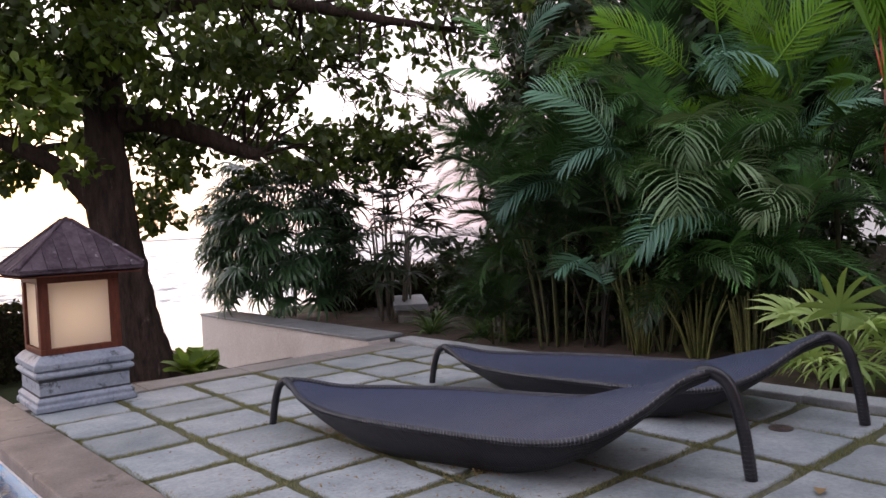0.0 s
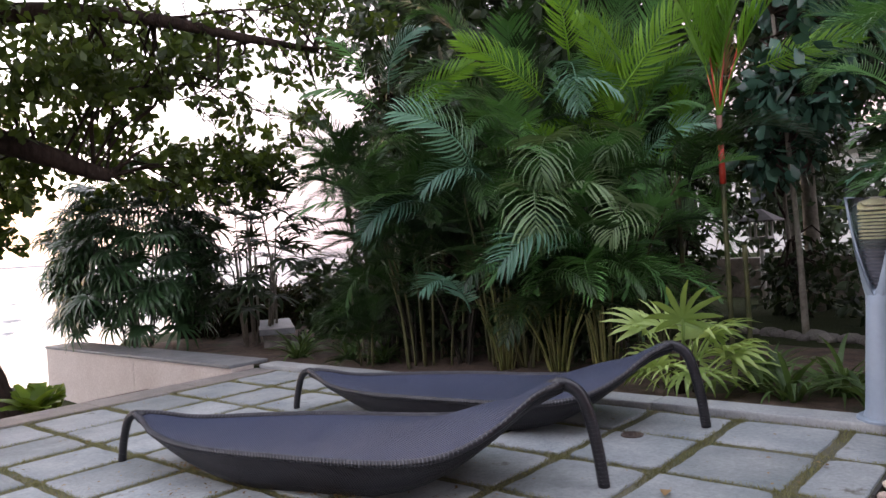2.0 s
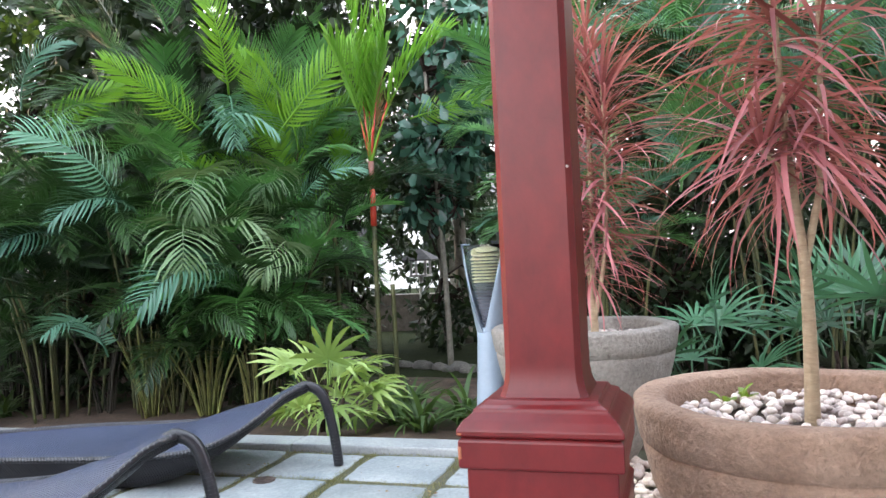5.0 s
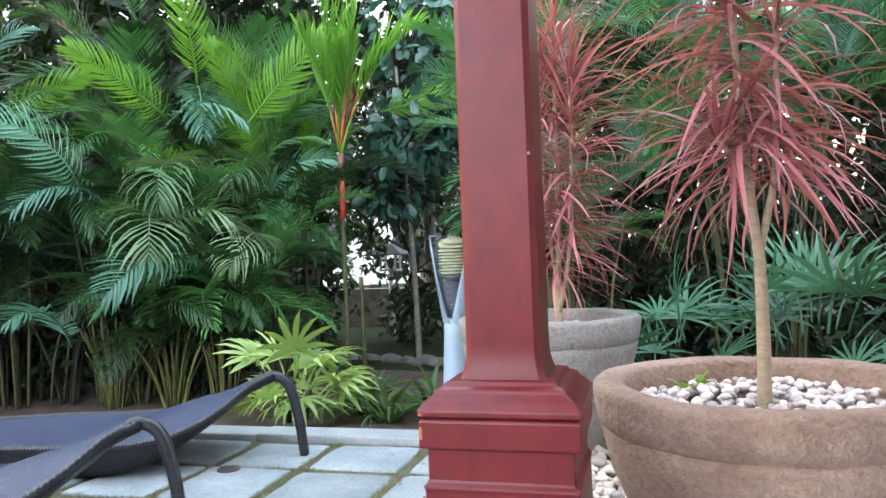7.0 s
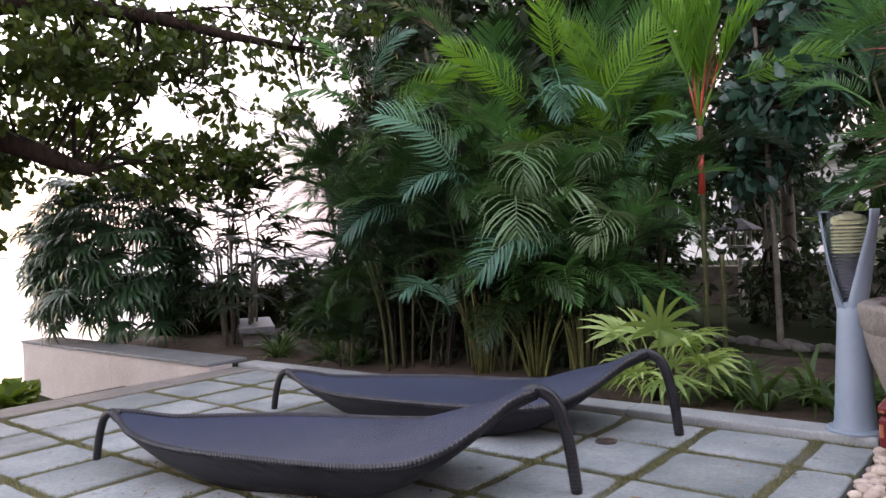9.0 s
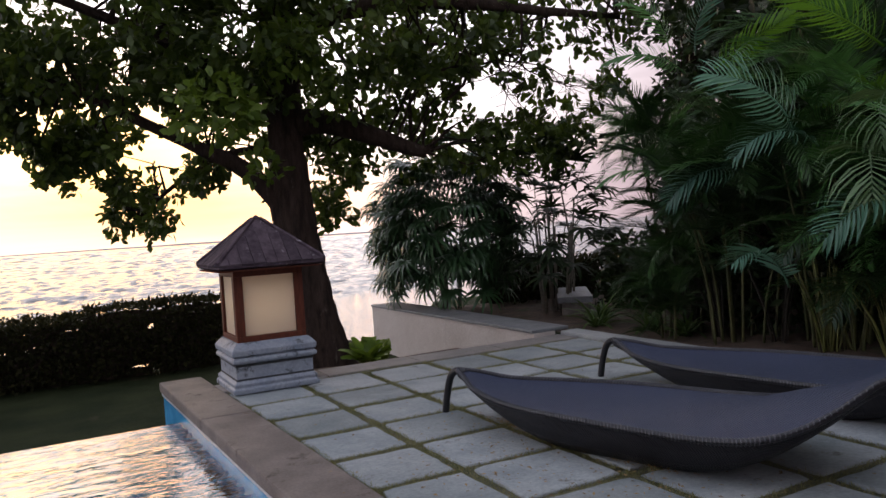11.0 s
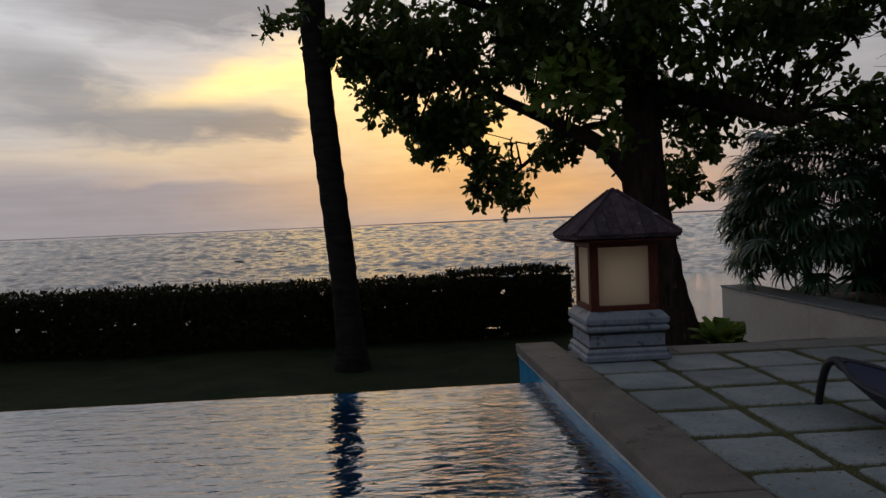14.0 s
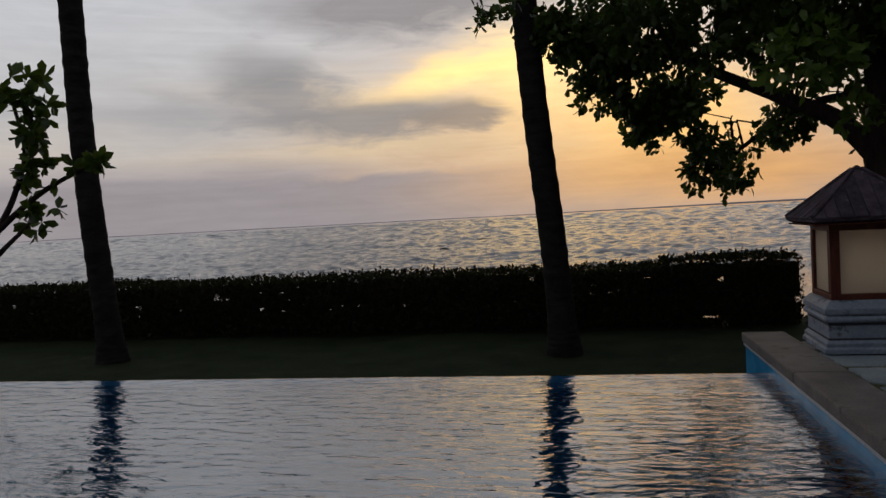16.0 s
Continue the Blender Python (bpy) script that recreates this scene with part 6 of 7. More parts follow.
def make_red_palm():
    palm = thing("sealing_wax_palm", "slender palm with red crownshaft, red stalks and upright fronds", "palm")
    base = Vector((4.9, 1.74, -0.08))
    for dx, dy, h in ((0, 0, 1.2), (0.1, -0.08, 0.8), (0.35, 0.45, 1.3)):
        v, f = tube(smooth_line([base + Vector((dx, dy, 0)), base + Vector((dx, dy, h * 0.5)), base + Vector((dx * 0.9, dy, h))], 5), [0.017] * 11, 8)
        part("cane", solid(v, f, True), CANE, palm)
    v, f = tube([base + Vector((0, 0, z)) for z in (1.2, 1.32, 1.45)], [0.021, 0.020, 0.018], 10)
    part("crownshaft", solid(v, f, True), WAX_RED, palm, "bright red crownshaft")
    v, f = tube([base + Vector((0, 0, z)) for z in (1.45, 1.55, 1.64)], [0.018, 0.017, 0.02], 10)
    part("neck", solid(v, f, True), WAX_BROWN, palm, "brown-red upper stem")
    bank = mesh_bank([pinnate(1.0, 22, 0.34, 0.030, a, 70 + k, 0.1, 0.4, 0.38, (40, 20)) for k, a in enumerate((0.15, 0.4, 0.8))], LEAF_PALM_LIGHT, "frond")
    top = base + Vector((0, 0, 1.62))
    for k, (a, lift, s, kind) in enumerate(((1.9, 1.42, 1.25, 0), (4.6, 1.36, 1.1, 0), (2.4, 1.3, 1.0, 1), (5.0, 1.2, 1.2, 2), (0.4, 1.32, 1.0, 1), (4.2, 1.35, 0.9, 1))):
        fr = part("frond", bank[kind], None, palm, at=aim(top, a, lift, 0.2, s * 0.9))
        v, f = tube([(0, -0.02, 0), (0, 0.2, 0.015), (0, 0.42, 0.03)], [0.009, 0.008, 0.006], 6)
        part("leaf_stalk", solid(v, f, True), WAX_RED, fr, "red leaf stalk")
    rng = random.Random(4)
    dead = mesh_bank([strap(0.3, 0.012, 0.3, 4)], LITTER, "dry_leaflet")
    for k in range(26):
        part("dry_leaflet", dead[0], None, palm, at=aim(top + Vector((0, -0.05, 0.22 + rng.uniform(0, 0.2))), rng.uniform(4.0, 5.6), rng.uniform(0.5, 1.5), 0, rng.uniform(0.5, 1.0)))


make_red_palm()


def make_rhapis(place, seed, n, rx, ry, rz, mat, reach, label, category="lady palm", stalk=0.2, width=0.042, canes=14, cane_mat=None, fingers=9, group="lady palms", droop=1.3, tilt=0.0):
    """Lady palm: upright canes and fan leaves with drooping fingers over a rounded outline."""
    rng = random.Random(seed)
    bush = thing("lady_palm", label, category, pose(*place), group=group)
    bank = mesh_bank([fan(fingers + k % 3 - 1, reach, width, radians(sp), droop * dr, stalk, seed * 9 + k) for k, (sp, dr) in enumerate(((190, 0.8), (220, 1.0), (170, 1.2), (200, 1.35)))], mat, "fan_leaf")
    for k in range(canes):
        a, r = rng.uniform(0, 6.28), rng.uniform(0, 0.75)
        x, y = math.cos(a) * rx * r, math.sin(a) * ry * r
        h = rz * 2 * rng.uniform(0.5, 0.9) * (1 - 0.4 * r)
        v, f = tube([(x * 0.6, y * 0.6, 0), (x * 0.8, y * 0.8, h * 0.5), (x, y, h)], [0.012, 0.011, 0.009], 6)
        part("cane", solid(v, f, True), cane_mat or CANE_GREY, bush)
    for k in range(n):
        a = rng.uniform(0, 6.28)
        c = rng.uniform(-0.75, 1.0)
        s = math.sqrt(1 - c * c) if c < 1 else 0
        d = rng.uniform(0.6, 1.0) * (1 + 0.25 * noise.noise(Vector((math.cos(a) * 1.5, math.sin(a) * 1.5, c * 2 + seed))))
        p = Vector((math.cos(a) * s * rx * d, math.sin(a) * s * ry * d, rz + c * rz * d))
        part("fan_leaf", rng.choice(bank), None, bush, at=aim(p, a + rng.uniform(-0.5, 0.5), rng.uniform(-0.5, 0.5) + 0.6 * max(0, c) + tilt, rng.uniform(-0.4, 0.4), rng.uniform(0.75, 1.15)))
    return bush


make_rhapis((3.78, 7.35, 0.0), 21, 470, 0.5, 0.85, 0.84, LEAF_RHAPIS, 0.31, "large dark green lady palm bush behind the garden wall", droop=1.7, width=0.032, tilt=-0.4, fingers=11)
make_rhapis((4.5, 6.35, -0.05), 22, 105, 0.5, 0.4, 0.84, LEAF_DARK, 0.27, "thin tall lady palm with sparse dark leaves", canes=16, droop=0.9)
make_rhapis((3.98, 1.69, -0.07), 23, 27, 0.15, 0.18, 0.16, LEAF_BRIGHT, 0.25, "bright yellow-green fan-leaved lady palm by the kerb", canes=6, cane_mat=BARK, fingers=9, width=0.032, droop=1.25, tilt=0.35, stalk=0.14)
make_rhapis((4.15, -0.32, -0.06), 24, 17, 0.20, 0.24, 0.26, LEAF_TEAL, 0.34, "blue-green lady palm behind the stone pots", canes=5, fingers=11, droop=0.6, width=0.024, tilt=0.45, cane_mat=BARK)
make_rhapis((4.0, -0.99, -0.06), 25, 18, 0.22, 0.26, 0.32, LEAF_TEAL, 0.36, "blue-green fan-leaved lady palm behind the pots", canes=5, fingers=11, droop=0.55, width=0.024, tilt=0.45, cane_mat=BARK)


def make_tuft(place, seed, n, length, mat, label, lift=(0.5, 1.3), width=0.03, name="bed_plant", droop=1.3, stem=0.0, tip=0.0):
    rng = random.Random(seed)
    tuft = thing(name, label, "garden plant", pose(*place), group="bed plants")
    bank = mesh_bank([strap(length, width, droop * d, 6, 0.35, tip) for d in (0.7, 1.1, 1.5)], mat, "blade")
    if stem:
        part("stem", solid(*tube([(0, 0, -stem), (0.02, 0.01, -stem / 2), (0, 0, 0.02)], [0.014, 0.012, 0.01], 7), smooth=True), CANE, tuft)
    for k in range(n):
        part("blade", rng.choice(bank), None, tuft, at=aim((rng.uniform(-0.04, 0.04), rng.uniform(-0.04, 0.04), 0), rng.uniform(0, 6.28), rng.uniform(*lift), rng.uniform(-0.4, 0.4), rng.uniform(0.7, 1.15)))


for i, (x, y, ln) in enumerate(((4.05, 5.1, 0.42), (4.2, 4.6, 0.4), (4.35, 5.4, 0.36), (4.0, 1.15, 0.4), (4.25, 0.95, 0.44), (4.1, 0.45, 0.46), (4.4, 0.75, 0.4), (3.95, 0.75, 0.38), (4.3, 0.3, 0.44), (4.2, 1.35, 0.36), (4.15, 4.2, 0.3), (4.55, 1.4, 0.3))):
    make_tuft((x, y, -0.07), 40 + i, 34, ln, LEAF_BED, "tuft of arching green strap leaves in the garden bed")


def make_cane_fan(place, seed, n, height, lean, mat, label, leafy=8):
    """Bundle of thin young canes fanning out of one root, with a few small fronds half-way up."""
    rng = random.Random(seed)
    fan_out = thing("palm_shoots", label, "palm shoots", pose(*place), group="palm shoots")
    bank = mesh_bank([pinnate(1.0, 15, 0.42, 0.03, a, seed + q, 0.3, 0.6, 0.2, (62, 34)) for q, a in enumerate((1.2, 1.9))], LEAF_PALM_SHADED, "small_frond")
    for k in range(n):
        w, h = rng.uniform(0, 2 * math.pi), height * rng.uniform(0.55, 1.0)
        out = Vector((math.cos(w), math.sin(w), 0))
        r, l = rng.uniform(0.01, 0.07), lean * rng.uniform(0.15, 1.0)
        tip = out * (r + l) + Vector((0, 0, h))
        pts = smooth_line([out * r, out * (r + l * 0.35) + Vector((0, 0, h * 0.5)), tip], 4)
        thick = rng.choice((0.0045, 0.006, 0.009))
        v, f = tube(pts, [thick * (1 - 0.4 * i / len(pts)) for i in range(len(pts))], 6)
        part("cane", solid(v, f, True), mat, fan_out)
        if k < leafy:
            part("small_frond", rng.choice(bank), None, fan_out, at=aim(tip, w + rng.uniform(-0.8, 0.8), rng.uniform(0.1, 0.9), 0, rng.uniform(0.25, 0.45)))


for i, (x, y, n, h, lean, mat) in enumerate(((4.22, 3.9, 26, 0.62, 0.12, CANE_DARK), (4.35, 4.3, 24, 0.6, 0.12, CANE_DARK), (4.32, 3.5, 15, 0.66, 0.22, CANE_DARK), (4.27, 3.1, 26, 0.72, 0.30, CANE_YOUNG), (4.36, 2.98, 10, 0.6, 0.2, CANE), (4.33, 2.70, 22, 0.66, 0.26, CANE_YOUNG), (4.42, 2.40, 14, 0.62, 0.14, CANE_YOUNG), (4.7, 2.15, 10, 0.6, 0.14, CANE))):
    make_cane_fan((x, y, -0.07), 90 + i, n, h, lean, mat, "old canes at the foot of the palms, darkened for shade" if mat is CANE_DARK else "thin yellow-green canes fanning out of the soil", 3 if mat is CANE_DARK else 8)
make_tuft((5.75, 0.98, 0.75), 62, 5, 0.42, LEAF_BRIGHT, "few broad yellow-green leaves on a stem in the bed", (0.6, 1.4), 0.13, "broadleaf_plant", 0.9, stem=0.85)
make_tuft((2.40, -0.34, 0.455), 63, 6, 0.055, LEAF_FERN, "tiny yellow-green seedling between the pebbles of the tan pot", (0.3, 1.2), 0.035, "seedling", 0.8, tip=0.5)
make_tuft((2.10, 5.55, -0.15), 60, 26, 0.22, LEAF_FERN, "low yellow-green nest fern at the terrace edge", (0.5, 1.25), 0.12, "nest_fern", 0.45, tip=0.5)
make_tuft((2.25, 5.66, -0.15), 61, 18, 0.20, LEAF_FERN, "low yellow-green nest fern at the terrace edge", (0.5, 1.25), 0.11, "nest_fern", 0.45, tip=0.5)


def make_shade_tree(place, seed, height, lobes, leaf, proto, mat, label, name="garden_tree", per_tip=7, trunk_r=0.09):
    rng = np.random.default_rng(seed)
    tree = thing(name, label, "tree", group="garden trees")
    b = Vector(place)
    line = smooth_line([b, b + Vector((0.05, 0.04, height * 0.4)), b + Vector((-0.05, 0.1, height))], 6)
    v, f = tube(line, [trunk_r * (1 - 0.6 * i / len(line)) for i in range(len(line))], 9)
    part("trunk", solid(v, f, True), CANE_GREY, tree)
    mats, tips = leaf_cloud([((b.x + c[0], b.y + c[1], b.z + c[2]), r, n) for c, r, n in lobes], per_tip, leaf, rng, 0.4, 0.3)
    part("crown", scatter(proto, mats), mat, tree)["kind"] = "stuff"
    v, f = twigs(tips, line[4:], rng, 0.25, 0.009)
    part("branchwork", solid(v, f, True), BARK, tree)["kind"] = "stuff"


# Second lobe hangs above view, added to keep sky light off the palms
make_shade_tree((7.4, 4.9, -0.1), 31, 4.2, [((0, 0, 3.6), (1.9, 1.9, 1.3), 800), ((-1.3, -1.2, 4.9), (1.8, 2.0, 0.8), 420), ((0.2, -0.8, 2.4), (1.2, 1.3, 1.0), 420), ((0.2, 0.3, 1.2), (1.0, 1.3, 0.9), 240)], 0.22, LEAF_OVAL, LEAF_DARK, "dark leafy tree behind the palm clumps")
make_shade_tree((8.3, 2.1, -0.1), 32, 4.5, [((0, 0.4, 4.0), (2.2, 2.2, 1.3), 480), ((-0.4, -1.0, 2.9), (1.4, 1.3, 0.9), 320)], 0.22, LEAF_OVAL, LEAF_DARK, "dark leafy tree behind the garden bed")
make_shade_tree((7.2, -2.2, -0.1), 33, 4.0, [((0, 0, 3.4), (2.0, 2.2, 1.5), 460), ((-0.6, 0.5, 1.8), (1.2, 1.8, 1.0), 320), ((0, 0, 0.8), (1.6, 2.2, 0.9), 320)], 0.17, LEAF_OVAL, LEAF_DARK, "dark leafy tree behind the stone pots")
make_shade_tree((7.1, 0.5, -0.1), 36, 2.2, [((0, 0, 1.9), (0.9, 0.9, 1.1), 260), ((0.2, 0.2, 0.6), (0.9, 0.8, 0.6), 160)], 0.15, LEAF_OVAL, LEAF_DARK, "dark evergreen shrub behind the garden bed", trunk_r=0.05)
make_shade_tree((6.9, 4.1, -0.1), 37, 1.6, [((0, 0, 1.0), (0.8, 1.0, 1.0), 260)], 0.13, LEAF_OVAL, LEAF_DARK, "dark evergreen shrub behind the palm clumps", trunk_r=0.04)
make_shade_tree((6.4, 1.7, -0.1), 34, 2.6, [((0.0, 0.0, 2.0), (0.4, 0.45, 0.35), 80), ((0.1, 0.1, 1.55), (0.25, 0.3, 0.25), 30), ((0.0, -0.3, 2.8), (0.8, 0.8, 0.6), 80)], 0.17, LEAF_OBOVATE, LEAF_BROAD, "small tree with broad glossy dark leaves", per_tip=6, trunk_r=0.03)
make_shade_tree((7.9, 6.5, -0.2), 35, 5.0, [((-0.2, 0.2, 3.9), (1.5, 1.4, 1.1), 420), ((0.4, -0.6, 2.5), (1.0, 1.0, 0.9), 220)], 0.17, LEAF_OVAL, LEAF_DARK, "dark leafy tree at the edge of the garden")
make_shade_tree((7.7, -0.5, -0.1), 84, 3.2, [((0, 0, 2.6), (1.0, 1.1, 1.2), 330), ((0, 0.1, 1.2), (0.9, 1.0, 0.9), 300)], 0.16, LEAF_OVAL, LEAF_DARK, "dark leafy tree behind the stone pots")
for seed, x, y, h in ((80, 6.5, -1.0, 0.75), (81, 6.1, -0.2, 0.7), (82, 5.9, -1.9, 0.8), (83, 6.9, 0.2, 0.6)):
    make_shade_tree((x, y, -0.1), seed, h, [((0, 0, h * 0.75), (0.5, 0.6, h * 0.85), 240)], 0.12, LEAF_OVAL, LEAF_DARK, "low dark shrub behind the lady palms", trunk_r=0.03)
for i, (x, y) in enumerate(((14.0, 7.4), (15.0, 4.2), (15.0, 0.8), (14.0, -3.0))):
    make_shade_tree((x, y, -0.1), 50 + i, 4.0, [((0, 0, 3.6), (2.0, 2.1, 1.6), 360), ((0.2, 0.6, 1.5), (1.6, 1.2, 1.3), 200), ((0.0, -0.9, 1.0), (1.5, 0.9, 0.9), 120)], 0.26, LEAF_OVAL, LEAF_DARK, "dark leafy tree far across the garden lawn")


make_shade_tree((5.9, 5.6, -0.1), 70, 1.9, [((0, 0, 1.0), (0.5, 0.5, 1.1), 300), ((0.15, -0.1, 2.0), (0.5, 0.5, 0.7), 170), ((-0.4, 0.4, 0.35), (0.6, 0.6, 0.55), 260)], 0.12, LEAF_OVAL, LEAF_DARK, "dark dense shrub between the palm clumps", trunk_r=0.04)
# Near-black shrubs added where only shade lies between the canes
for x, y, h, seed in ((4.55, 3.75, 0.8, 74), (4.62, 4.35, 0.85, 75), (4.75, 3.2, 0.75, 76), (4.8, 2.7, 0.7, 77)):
    make_shade_tree((x, y, -0.1), seed, h, [((0, 0, h * 0.55), (0.22, 0.34, h * 0.5), 150)], 0.10, LEAF_OVAL, LEAF_DARK, "dark undergrowth added between the palm canes to deepen their shade", trunk_r=0.02)
make_shade_tree((4.75, 6.35, -0.1), 78, 1.6, [((0.0, -0.1, 1.75), (0.32, 0.42, 0.28), 26), ((0.0, 0.45, 1.95), (0.3, 0.3, 0.24), 14)], 0.11, LEAF_OVAL, LEAF_DARK, "slim small tree with bare stem beside the lady palms", trunk_r=0.015)
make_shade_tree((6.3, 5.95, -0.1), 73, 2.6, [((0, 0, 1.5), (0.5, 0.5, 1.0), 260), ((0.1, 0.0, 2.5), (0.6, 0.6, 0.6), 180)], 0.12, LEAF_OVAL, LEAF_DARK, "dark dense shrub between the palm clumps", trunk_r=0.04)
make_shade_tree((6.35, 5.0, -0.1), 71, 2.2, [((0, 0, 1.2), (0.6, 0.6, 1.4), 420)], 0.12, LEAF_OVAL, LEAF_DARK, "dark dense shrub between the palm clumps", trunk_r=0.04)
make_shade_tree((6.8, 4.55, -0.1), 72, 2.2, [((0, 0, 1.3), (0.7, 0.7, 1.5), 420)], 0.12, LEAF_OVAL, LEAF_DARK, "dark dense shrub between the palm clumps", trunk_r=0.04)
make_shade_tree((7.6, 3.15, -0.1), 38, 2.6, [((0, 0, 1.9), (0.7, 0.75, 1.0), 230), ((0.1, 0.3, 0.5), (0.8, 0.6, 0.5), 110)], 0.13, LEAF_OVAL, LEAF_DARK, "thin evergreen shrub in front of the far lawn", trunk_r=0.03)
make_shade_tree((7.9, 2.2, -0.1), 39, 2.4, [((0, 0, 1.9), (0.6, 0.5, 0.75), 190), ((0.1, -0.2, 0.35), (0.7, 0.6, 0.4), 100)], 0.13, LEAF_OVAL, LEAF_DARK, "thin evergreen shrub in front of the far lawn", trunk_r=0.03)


def make_left_tree():
    rng = np.random.default_rng(9)
    tree = thing("frangipani", "small bare-branched tree with tufts of long dark leaves", "tree")
    limbs = [[(-5.60, 4.9, -0.5), (-5.55, 4.95, 0.1), (-5.35, 5.05, 0.6), (-5.20, 5.1, 0.95)], [(-5.20, 5.1, 0.95), (-5.05, 5.15, 1.25), (-4.97, 5.2, 1.6), (-5.05, 5.2, 2.0)], [(-5.20, 5.1, 0.95), (-4.90, 5.18, 1.2), (-4.68, 5.3, 1.36), (-4.48, 5.45, 1.47)], [(-5.35, 5.05, 0.6), (-5.15, 5.1, 0.8), (-4.92, 5.15, 1.0)], [(-4.97, 5.2, 1.6), (-4.88, 5.18, 1.75), (-4.84, 5.15, 1.92)]]
    for i, p in enumerate(limbs):
        v, f = limb(p, 0.05 if i == 0 else 0.028, 0.028 if i == 0 else 0.014, 8, 0.05, i)
        part("limb", solid(v, f, True), BARK, tree)
    tips = [((-4.86, 5.15, 1.9), 0.2, 12), ((-4.76, 5.2, 1.66), 0.17, 10), ((-4.48, 5.45, 1.49), 0.07, 4), ((-4.88, 5.15, 1.32), 0.14, 7), ((-4.9, 5.15, 1.02), 0.11, 6), ((-5.0, 5.2, 2.15), 0.25, 9)]
    places, ways, sizes = [], [], []
    for c, r, n in tips:
        p = np.array(c) + rng.normal(size=(n, 3)) * r * 0.55
        for k in range(8):
            w = rng.normal(size=(n, 3))
            w[:, 2] -= 0.25
            places.append(p)
            ways.append(w)
            sizes.append(rng.uniform(0.10, 0.16, n))
    part("crown", scatter(LEAF_OBOVATE, poses(np.concatenate(places), np.concatenate(ways), np.concatenate(sizes), rng)), LEAF_TREE, tree)["kind"] = "stuff"


make_left_tree()


# ================================================================ garden furniture and distance
def make_stone_bench():
    b = thing("stone_bench", "low grey stone slab bench among the plants", "bench", pose(4.75, 6.35, -0.06, 0, 0, 55))
    part("seat", box_bm(-0.55, 0.55, -0.17, 0.17, 0.13, 0.19, 0.01), CAPSTONE, b)
    for x in (-0.38, 0.38):
        part("support", box_bm(x - 0.09, x + 0.09, -0.13, 0.13, 0.0, 0.13, 0.008), ROCK, b)


def make_garden_lantern():
    l = thing("post_lantern", "small garden lantern with a dark roof on a pale post", "garden lamp", pose(8.69, 2.73, -0.08))
    part("post", solid(*tube([(0, 0, 0), (0, 0, 0.75)], [0.03, 0.026], 10), smooth=True), LANTERN_POST, l)
    part("lantern_floor", box_bm(-0.11, 0.11, -0.11, 0.11, 0.75, 0.775, 0.004), LANTERN_POST, l)
    for x in (-0.09, 0.09):
        for y in (-0.09, 0.09):
            part("corner_post", box_bm(x - 0.012, x + 0.012, y - 0.012, y + 0.012, 0.775, 0.94), LANTERN_POST, l)
    part("roof", frustum_bm(0, 0, [(0.2, 0.94), (0.2, 0.955), (0.02, 1.08)], 0.003), ROOF_TILE, l)


def make_rocks():
    rng = random.Random(77)
    edge = thing("rock_border", "row of rough grey rocks edging the garden bed", "rocks")
    bank = pebble_bank(ROCK, "rock", 15)
    for k in range(34):
        u = k / 33
        x, y = 6.05 + 0.75 * u + rng.uniform(-0.06, 0.06), 0.9 + 2.3 * u + rng.uniform(-0.08, 0.08)
        s = rng.uniform(0.05, 0.1)
        part("rock", rng.choice(bank), None, edge, at=Matrix.Translation((x, y, -0.06)) @ Euler((rng.uniform(-0.3, 0.3), 0, rng.uniform(0, 6))).to_matrix().to_4x4() @ Matrix.Diagonal((s, s, s, 1)))


def make_far_garden():
    wall = tagged(part("wall_garden", box_bm(9.6, 9.8, -6.0, 9.0, -0.2, 0.42, 0.01), ROCK), "low dark stone garden wall behind the trees", "garden wall", kind="structure")
    h = thing("house", "white single-storey house with dark hipped roof beyond the garden", "house", pose(26.0, 9.0, -0.1, 0, 0, 12))
    part("wall", box_bm(-3, 3, -4.5, 4.5, 0, 2.9, 0.02), WHITE_WALL, h)
    rf = bmesh.new()
    a = [rf.verts.new(p) for p in ((-3.6, -5.1, 2.9), (3.6, -5.1, 2.9), (3.6, 5.1, 2.9), (-3.6, 5.1, 2.9), (0, -2.2, 4.6), (0, 2.2, 4.6))]
    for q in ((0, 1, 4), (1, 2, 5, 4), (2, 3, 5), (3, 0, 4, 5), (3, 2, 1, 0)):
        rf.faces.new([a[i] for i in q])
    part("roof", rf, ROOF_TILE, h)
    for y in (-3.2, -1.2, 1.2, 3.2):
        win = part("window", box_bm(-3.04, -2.98, y - 0.5, y + 0.5, 0.9, 2.2, 0.01), WHITE_WALL, h)
        part("pane", box_bm(-3.06, -3.042, y - 0.42, y + 0.42, 0.98, 2.12), DARK_GLASS, win)


def make_floating_log(place, turn, ln):
    v, f = tube(smooth_line([(-ln / 2, 0, 0.02), (-ln / 4, 0.05, 0.08), (ln / 5, 0, 0.1), (ln / 2, -0.04, 0.04)], 4), [0.05 + 0.05 * math.sin(math.pi * (i + 1) / 14) for i in range(13)], 8)
    tagged(part("floating_log", solid(v, f, True), BARK, at=pose(*place, 0, 0, turn)), "dark wet log floating on the sea", "log", group="floating logs")


make_floating_log((-10.8, 60.0, -1.08), 4, 1.4)
make_floating_log((-10.4, 44.0, -1.08), -8, 0.8)
make_stone_bench()
make_garden_lantern()
make_rocks()
make_far_garden()


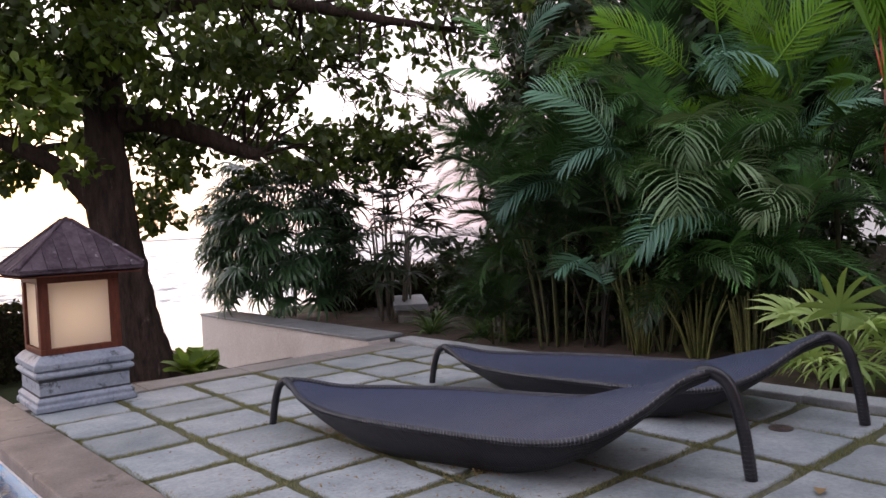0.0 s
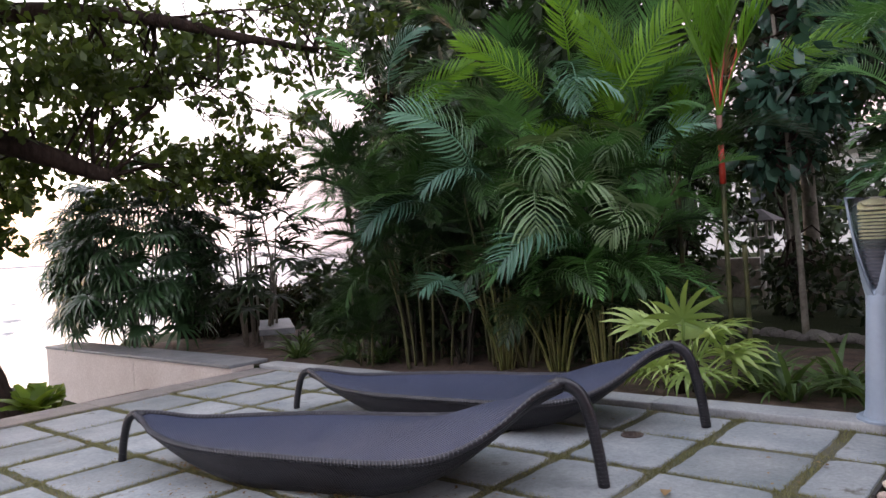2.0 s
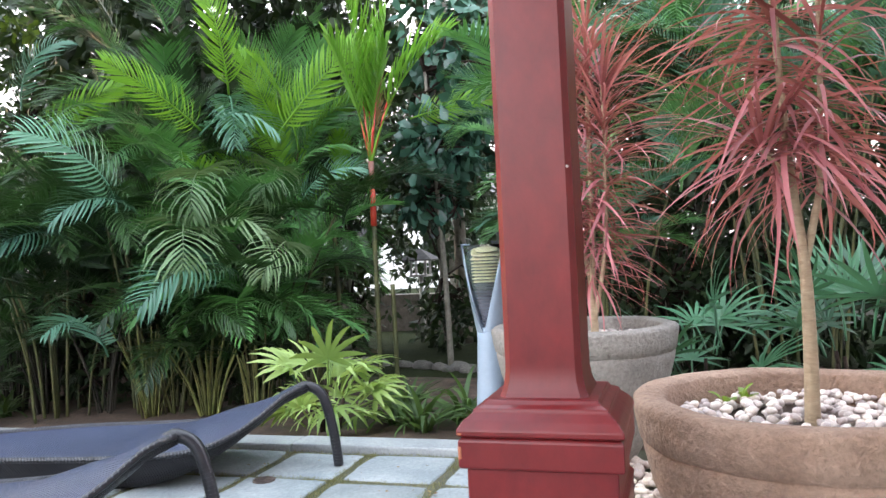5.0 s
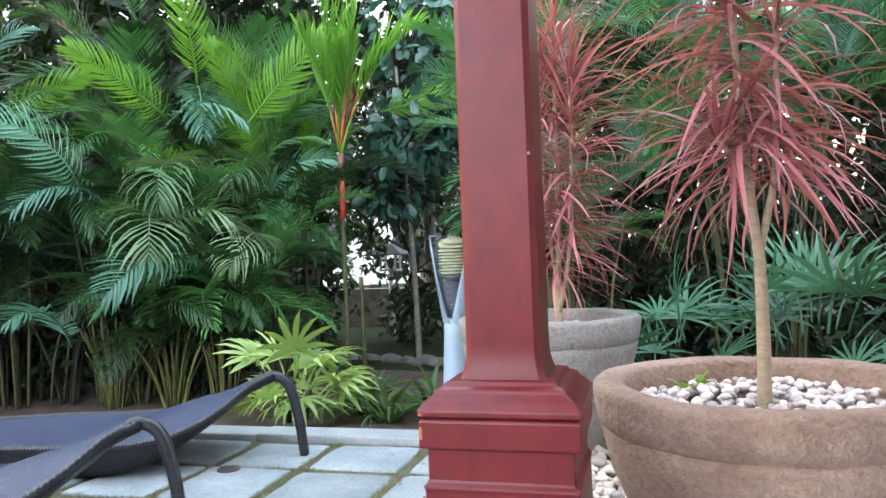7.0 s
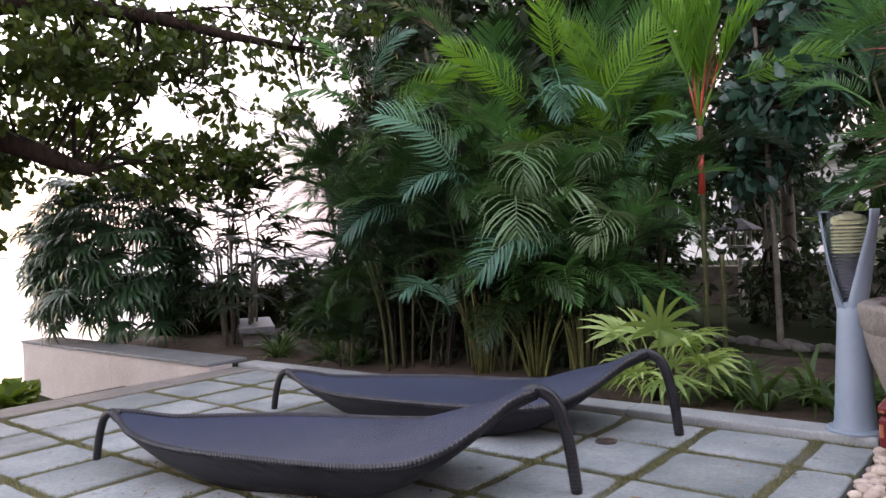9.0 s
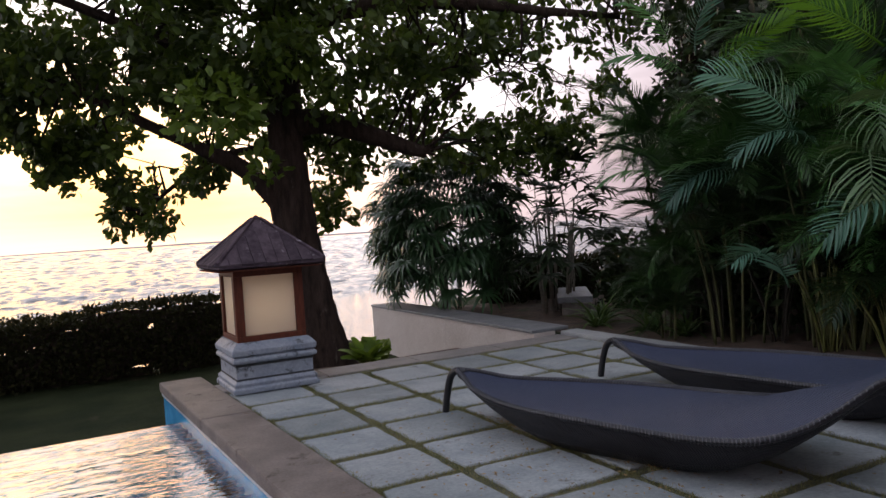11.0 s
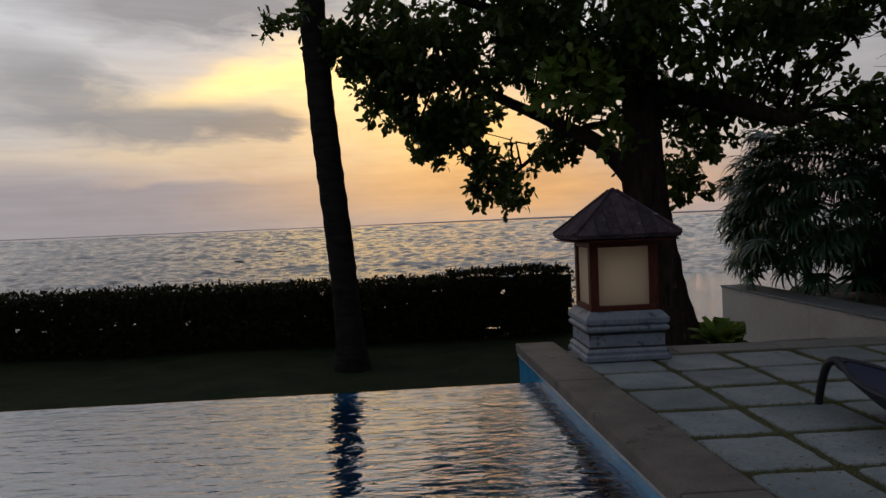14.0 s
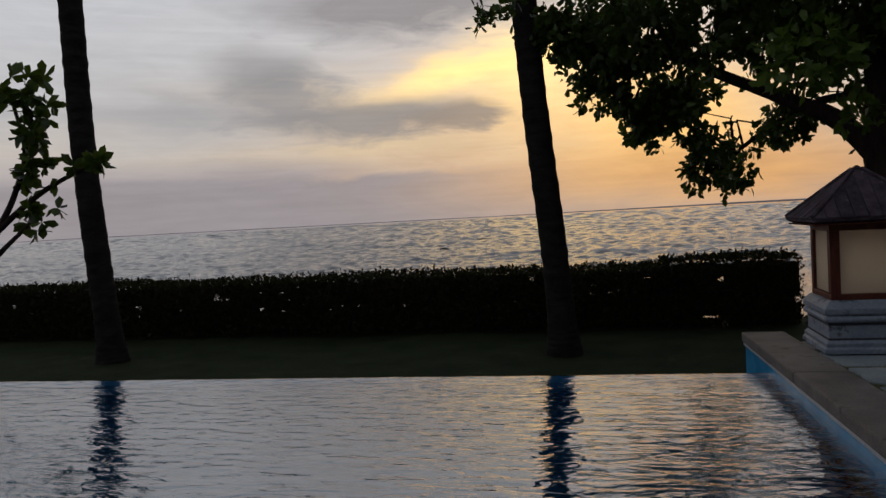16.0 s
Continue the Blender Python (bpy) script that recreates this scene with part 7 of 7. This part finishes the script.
# ================================================================ small growth, litter, slabs
def make_joint_grass():
    rng = np.random.default_rng(20)
    n = 60000
    places = []
    while len(places) < n:
        if rng.random() < 0.5:
            x = COLS[rng.integers(0, 7)] + rng.uniform(-0.024, 0.024)
            y = rng.uniform(ROWS_Y[0], ROWS_Y[-1])
        else:
            x = rng.uniform(COLS[0], COLS[-1])
            y = ROWS_Y[rng.integers(1, 11)] + rng.uniform(-0.026, 0.026)
        if noise.noise(Vector((x * 2.1, y * 2.1, 7))) + rng.normal() * 0.25 > -0.3 and COLS[0] < x < COLS[-1]:
            places.append((x + 0.036 * (4.9 - y) * max(0.0, min(1.0, (1.2 - x) / 0.3)), y, -0.008))
    p = np.array(places)
    w = rng.normal(size=(n, 3)) * 0.55
    w[:, 2] = 1.0
    ob = part("joint_grass", scatter(BLADE, poses(p, w, rng.uniform(0.008, 0.02, n), rng)), GRASS)
    tagged(ob, "short grass and moss growing in the paving joints", "grass", kind="stuff")


def make_litter():
    rng = np.random.default_rng(21)
    n = 1500
    p = np.stack([rng.normal(1.55, 0.35, n), rng.normal(2.15, 0.45, n), np.full(n, 0.012)], 1)
    near = rng.random(n) < 0.45
    u = rng.random(n)
    p[near, 0], p[near, 1] = (1.66 + 0.12 * u + rng.normal(0, 0.035, n))[near], (2.95 - 1.05 * u)[near]
    far = rng.random(n) < 0.22
    p[far, 0], p[far, 1] = rng.uniform(0.9, 3.3, far.sum()), rng.uniform(0.6, 4.8, far.sum())
    w = rng.normal(size=(n, 3))
    w[:, 2] *= 0.12
    ob = part("leaf_litter", scatter(LEAF_OVAL, poses(p, w, rng.uniform(0.006, 0.022, n), rng, 0.25)), LITTER)
    tagged(ob, "dry brown leaf crumbs scattered on the slabs", "leaf litter", kind="stuff")
    for i, (x, y, s) in enumerate(((2.28, 1.03, 0.075), (1.86, 1.9, 0.07), (2.62, 2.6, 0.05))):
        leaf = part("fallen_leaf", scatter(LEAF_OBOVATE, poses(np.array([[0.0, 0.0, 0.012]]), np.array([[1.0, 0.4 - i * 0.5, 0.03]]), [s], rng, 0.2)), LITTER, at=pose(x, y, 0.0))
        tagged(leaf, "single dry yellow-brown leaf lying on a slab", "fallen leaf", group="fallen leaves")


def slab_mesh(x0, x1, y0, y1, top, rng):
    """A hand-cut slab: wavering outline, worn rounded arris."""
    ring = []
    off = rng.uniform(0, 90)
    corners = [(x0, y0), (x1, y0), (x1, y1), (x0, y1)]
    for k in range(4):
        (ax, ay), (bx, by) = corners[k], corners[(k + 1) % 4]
        for q in range(7):
            t = q / 7
            x, y = ax + (bx - ax) * t, ay + (by - ay) * t
            s = 0.012 * noise.noise(Vector((x * 9, y * 9, off))) + 0.006 * noise.noise(Vector((x * 31, y * 31, off)))
            if q == 0:
                s -= rng.uniform(0.002, 0.014)
            cx, cy = x - (x0 + x1) / 2, y - (y0 + y1) / 2
            ln = math.hypot(cx, cy)
            ring.append((x + cx / ln * s, y + cy / ln * s))
    mx, my = (x0 + x1) / 2, (y0 + y1) / 2
    vs, fs = [], []
    for inset, z in ((0.0, -0.05), (0.0, -0.007), (0.004, -0.002), (0.012, 0.0)):
        for x, y in ring:
            ln = math.hypot(x - mx, y - my)
            vs.append((x - (x - mx) / ln * inset, y - (y - my) / ln * inset, top + z + (0.0015 * noise.noise(Vector((x * 13, y * 13, off))) if z > -0.01 else 0)))
    n = len(ring)
    for r in range(3):
        for k in range(n):
            fs.append((r * n + k, r * n + (k + 1) % n, (r + 1) * n + (k + 1) % n, (r + 1) * n + k))
    fs.append(tuple(3 * n + k for k in range(n)))
    return solid(vs, fs)


def make_slabs():
    rng = random.Random(30)
    for r, (y0, y1) in enumerate(zip(ROWS_Y, ROWS_Y[1:])):
        for c, (x0, x1) in enumerate(zip(COLS, COLS[1:])):
            g = 0.016
            top = rng.uniform(-0.004, 0.004)
            me = slab_mesh(x0 + (g if c else 0.008) + rng.uniform(0, 0.006), x1 - g - rng.uniform(0, 0.006), y0 + (g + 0.002 if r else 0.0) + rng.uniform(0, 0.008), y1 - g - 0.002 - rng.uniform(0, 0.008), top, rng)
            skew(part("slab", me, SLAB, FLOOR))


make_joint_grass()
make_litter()
make_slabs()
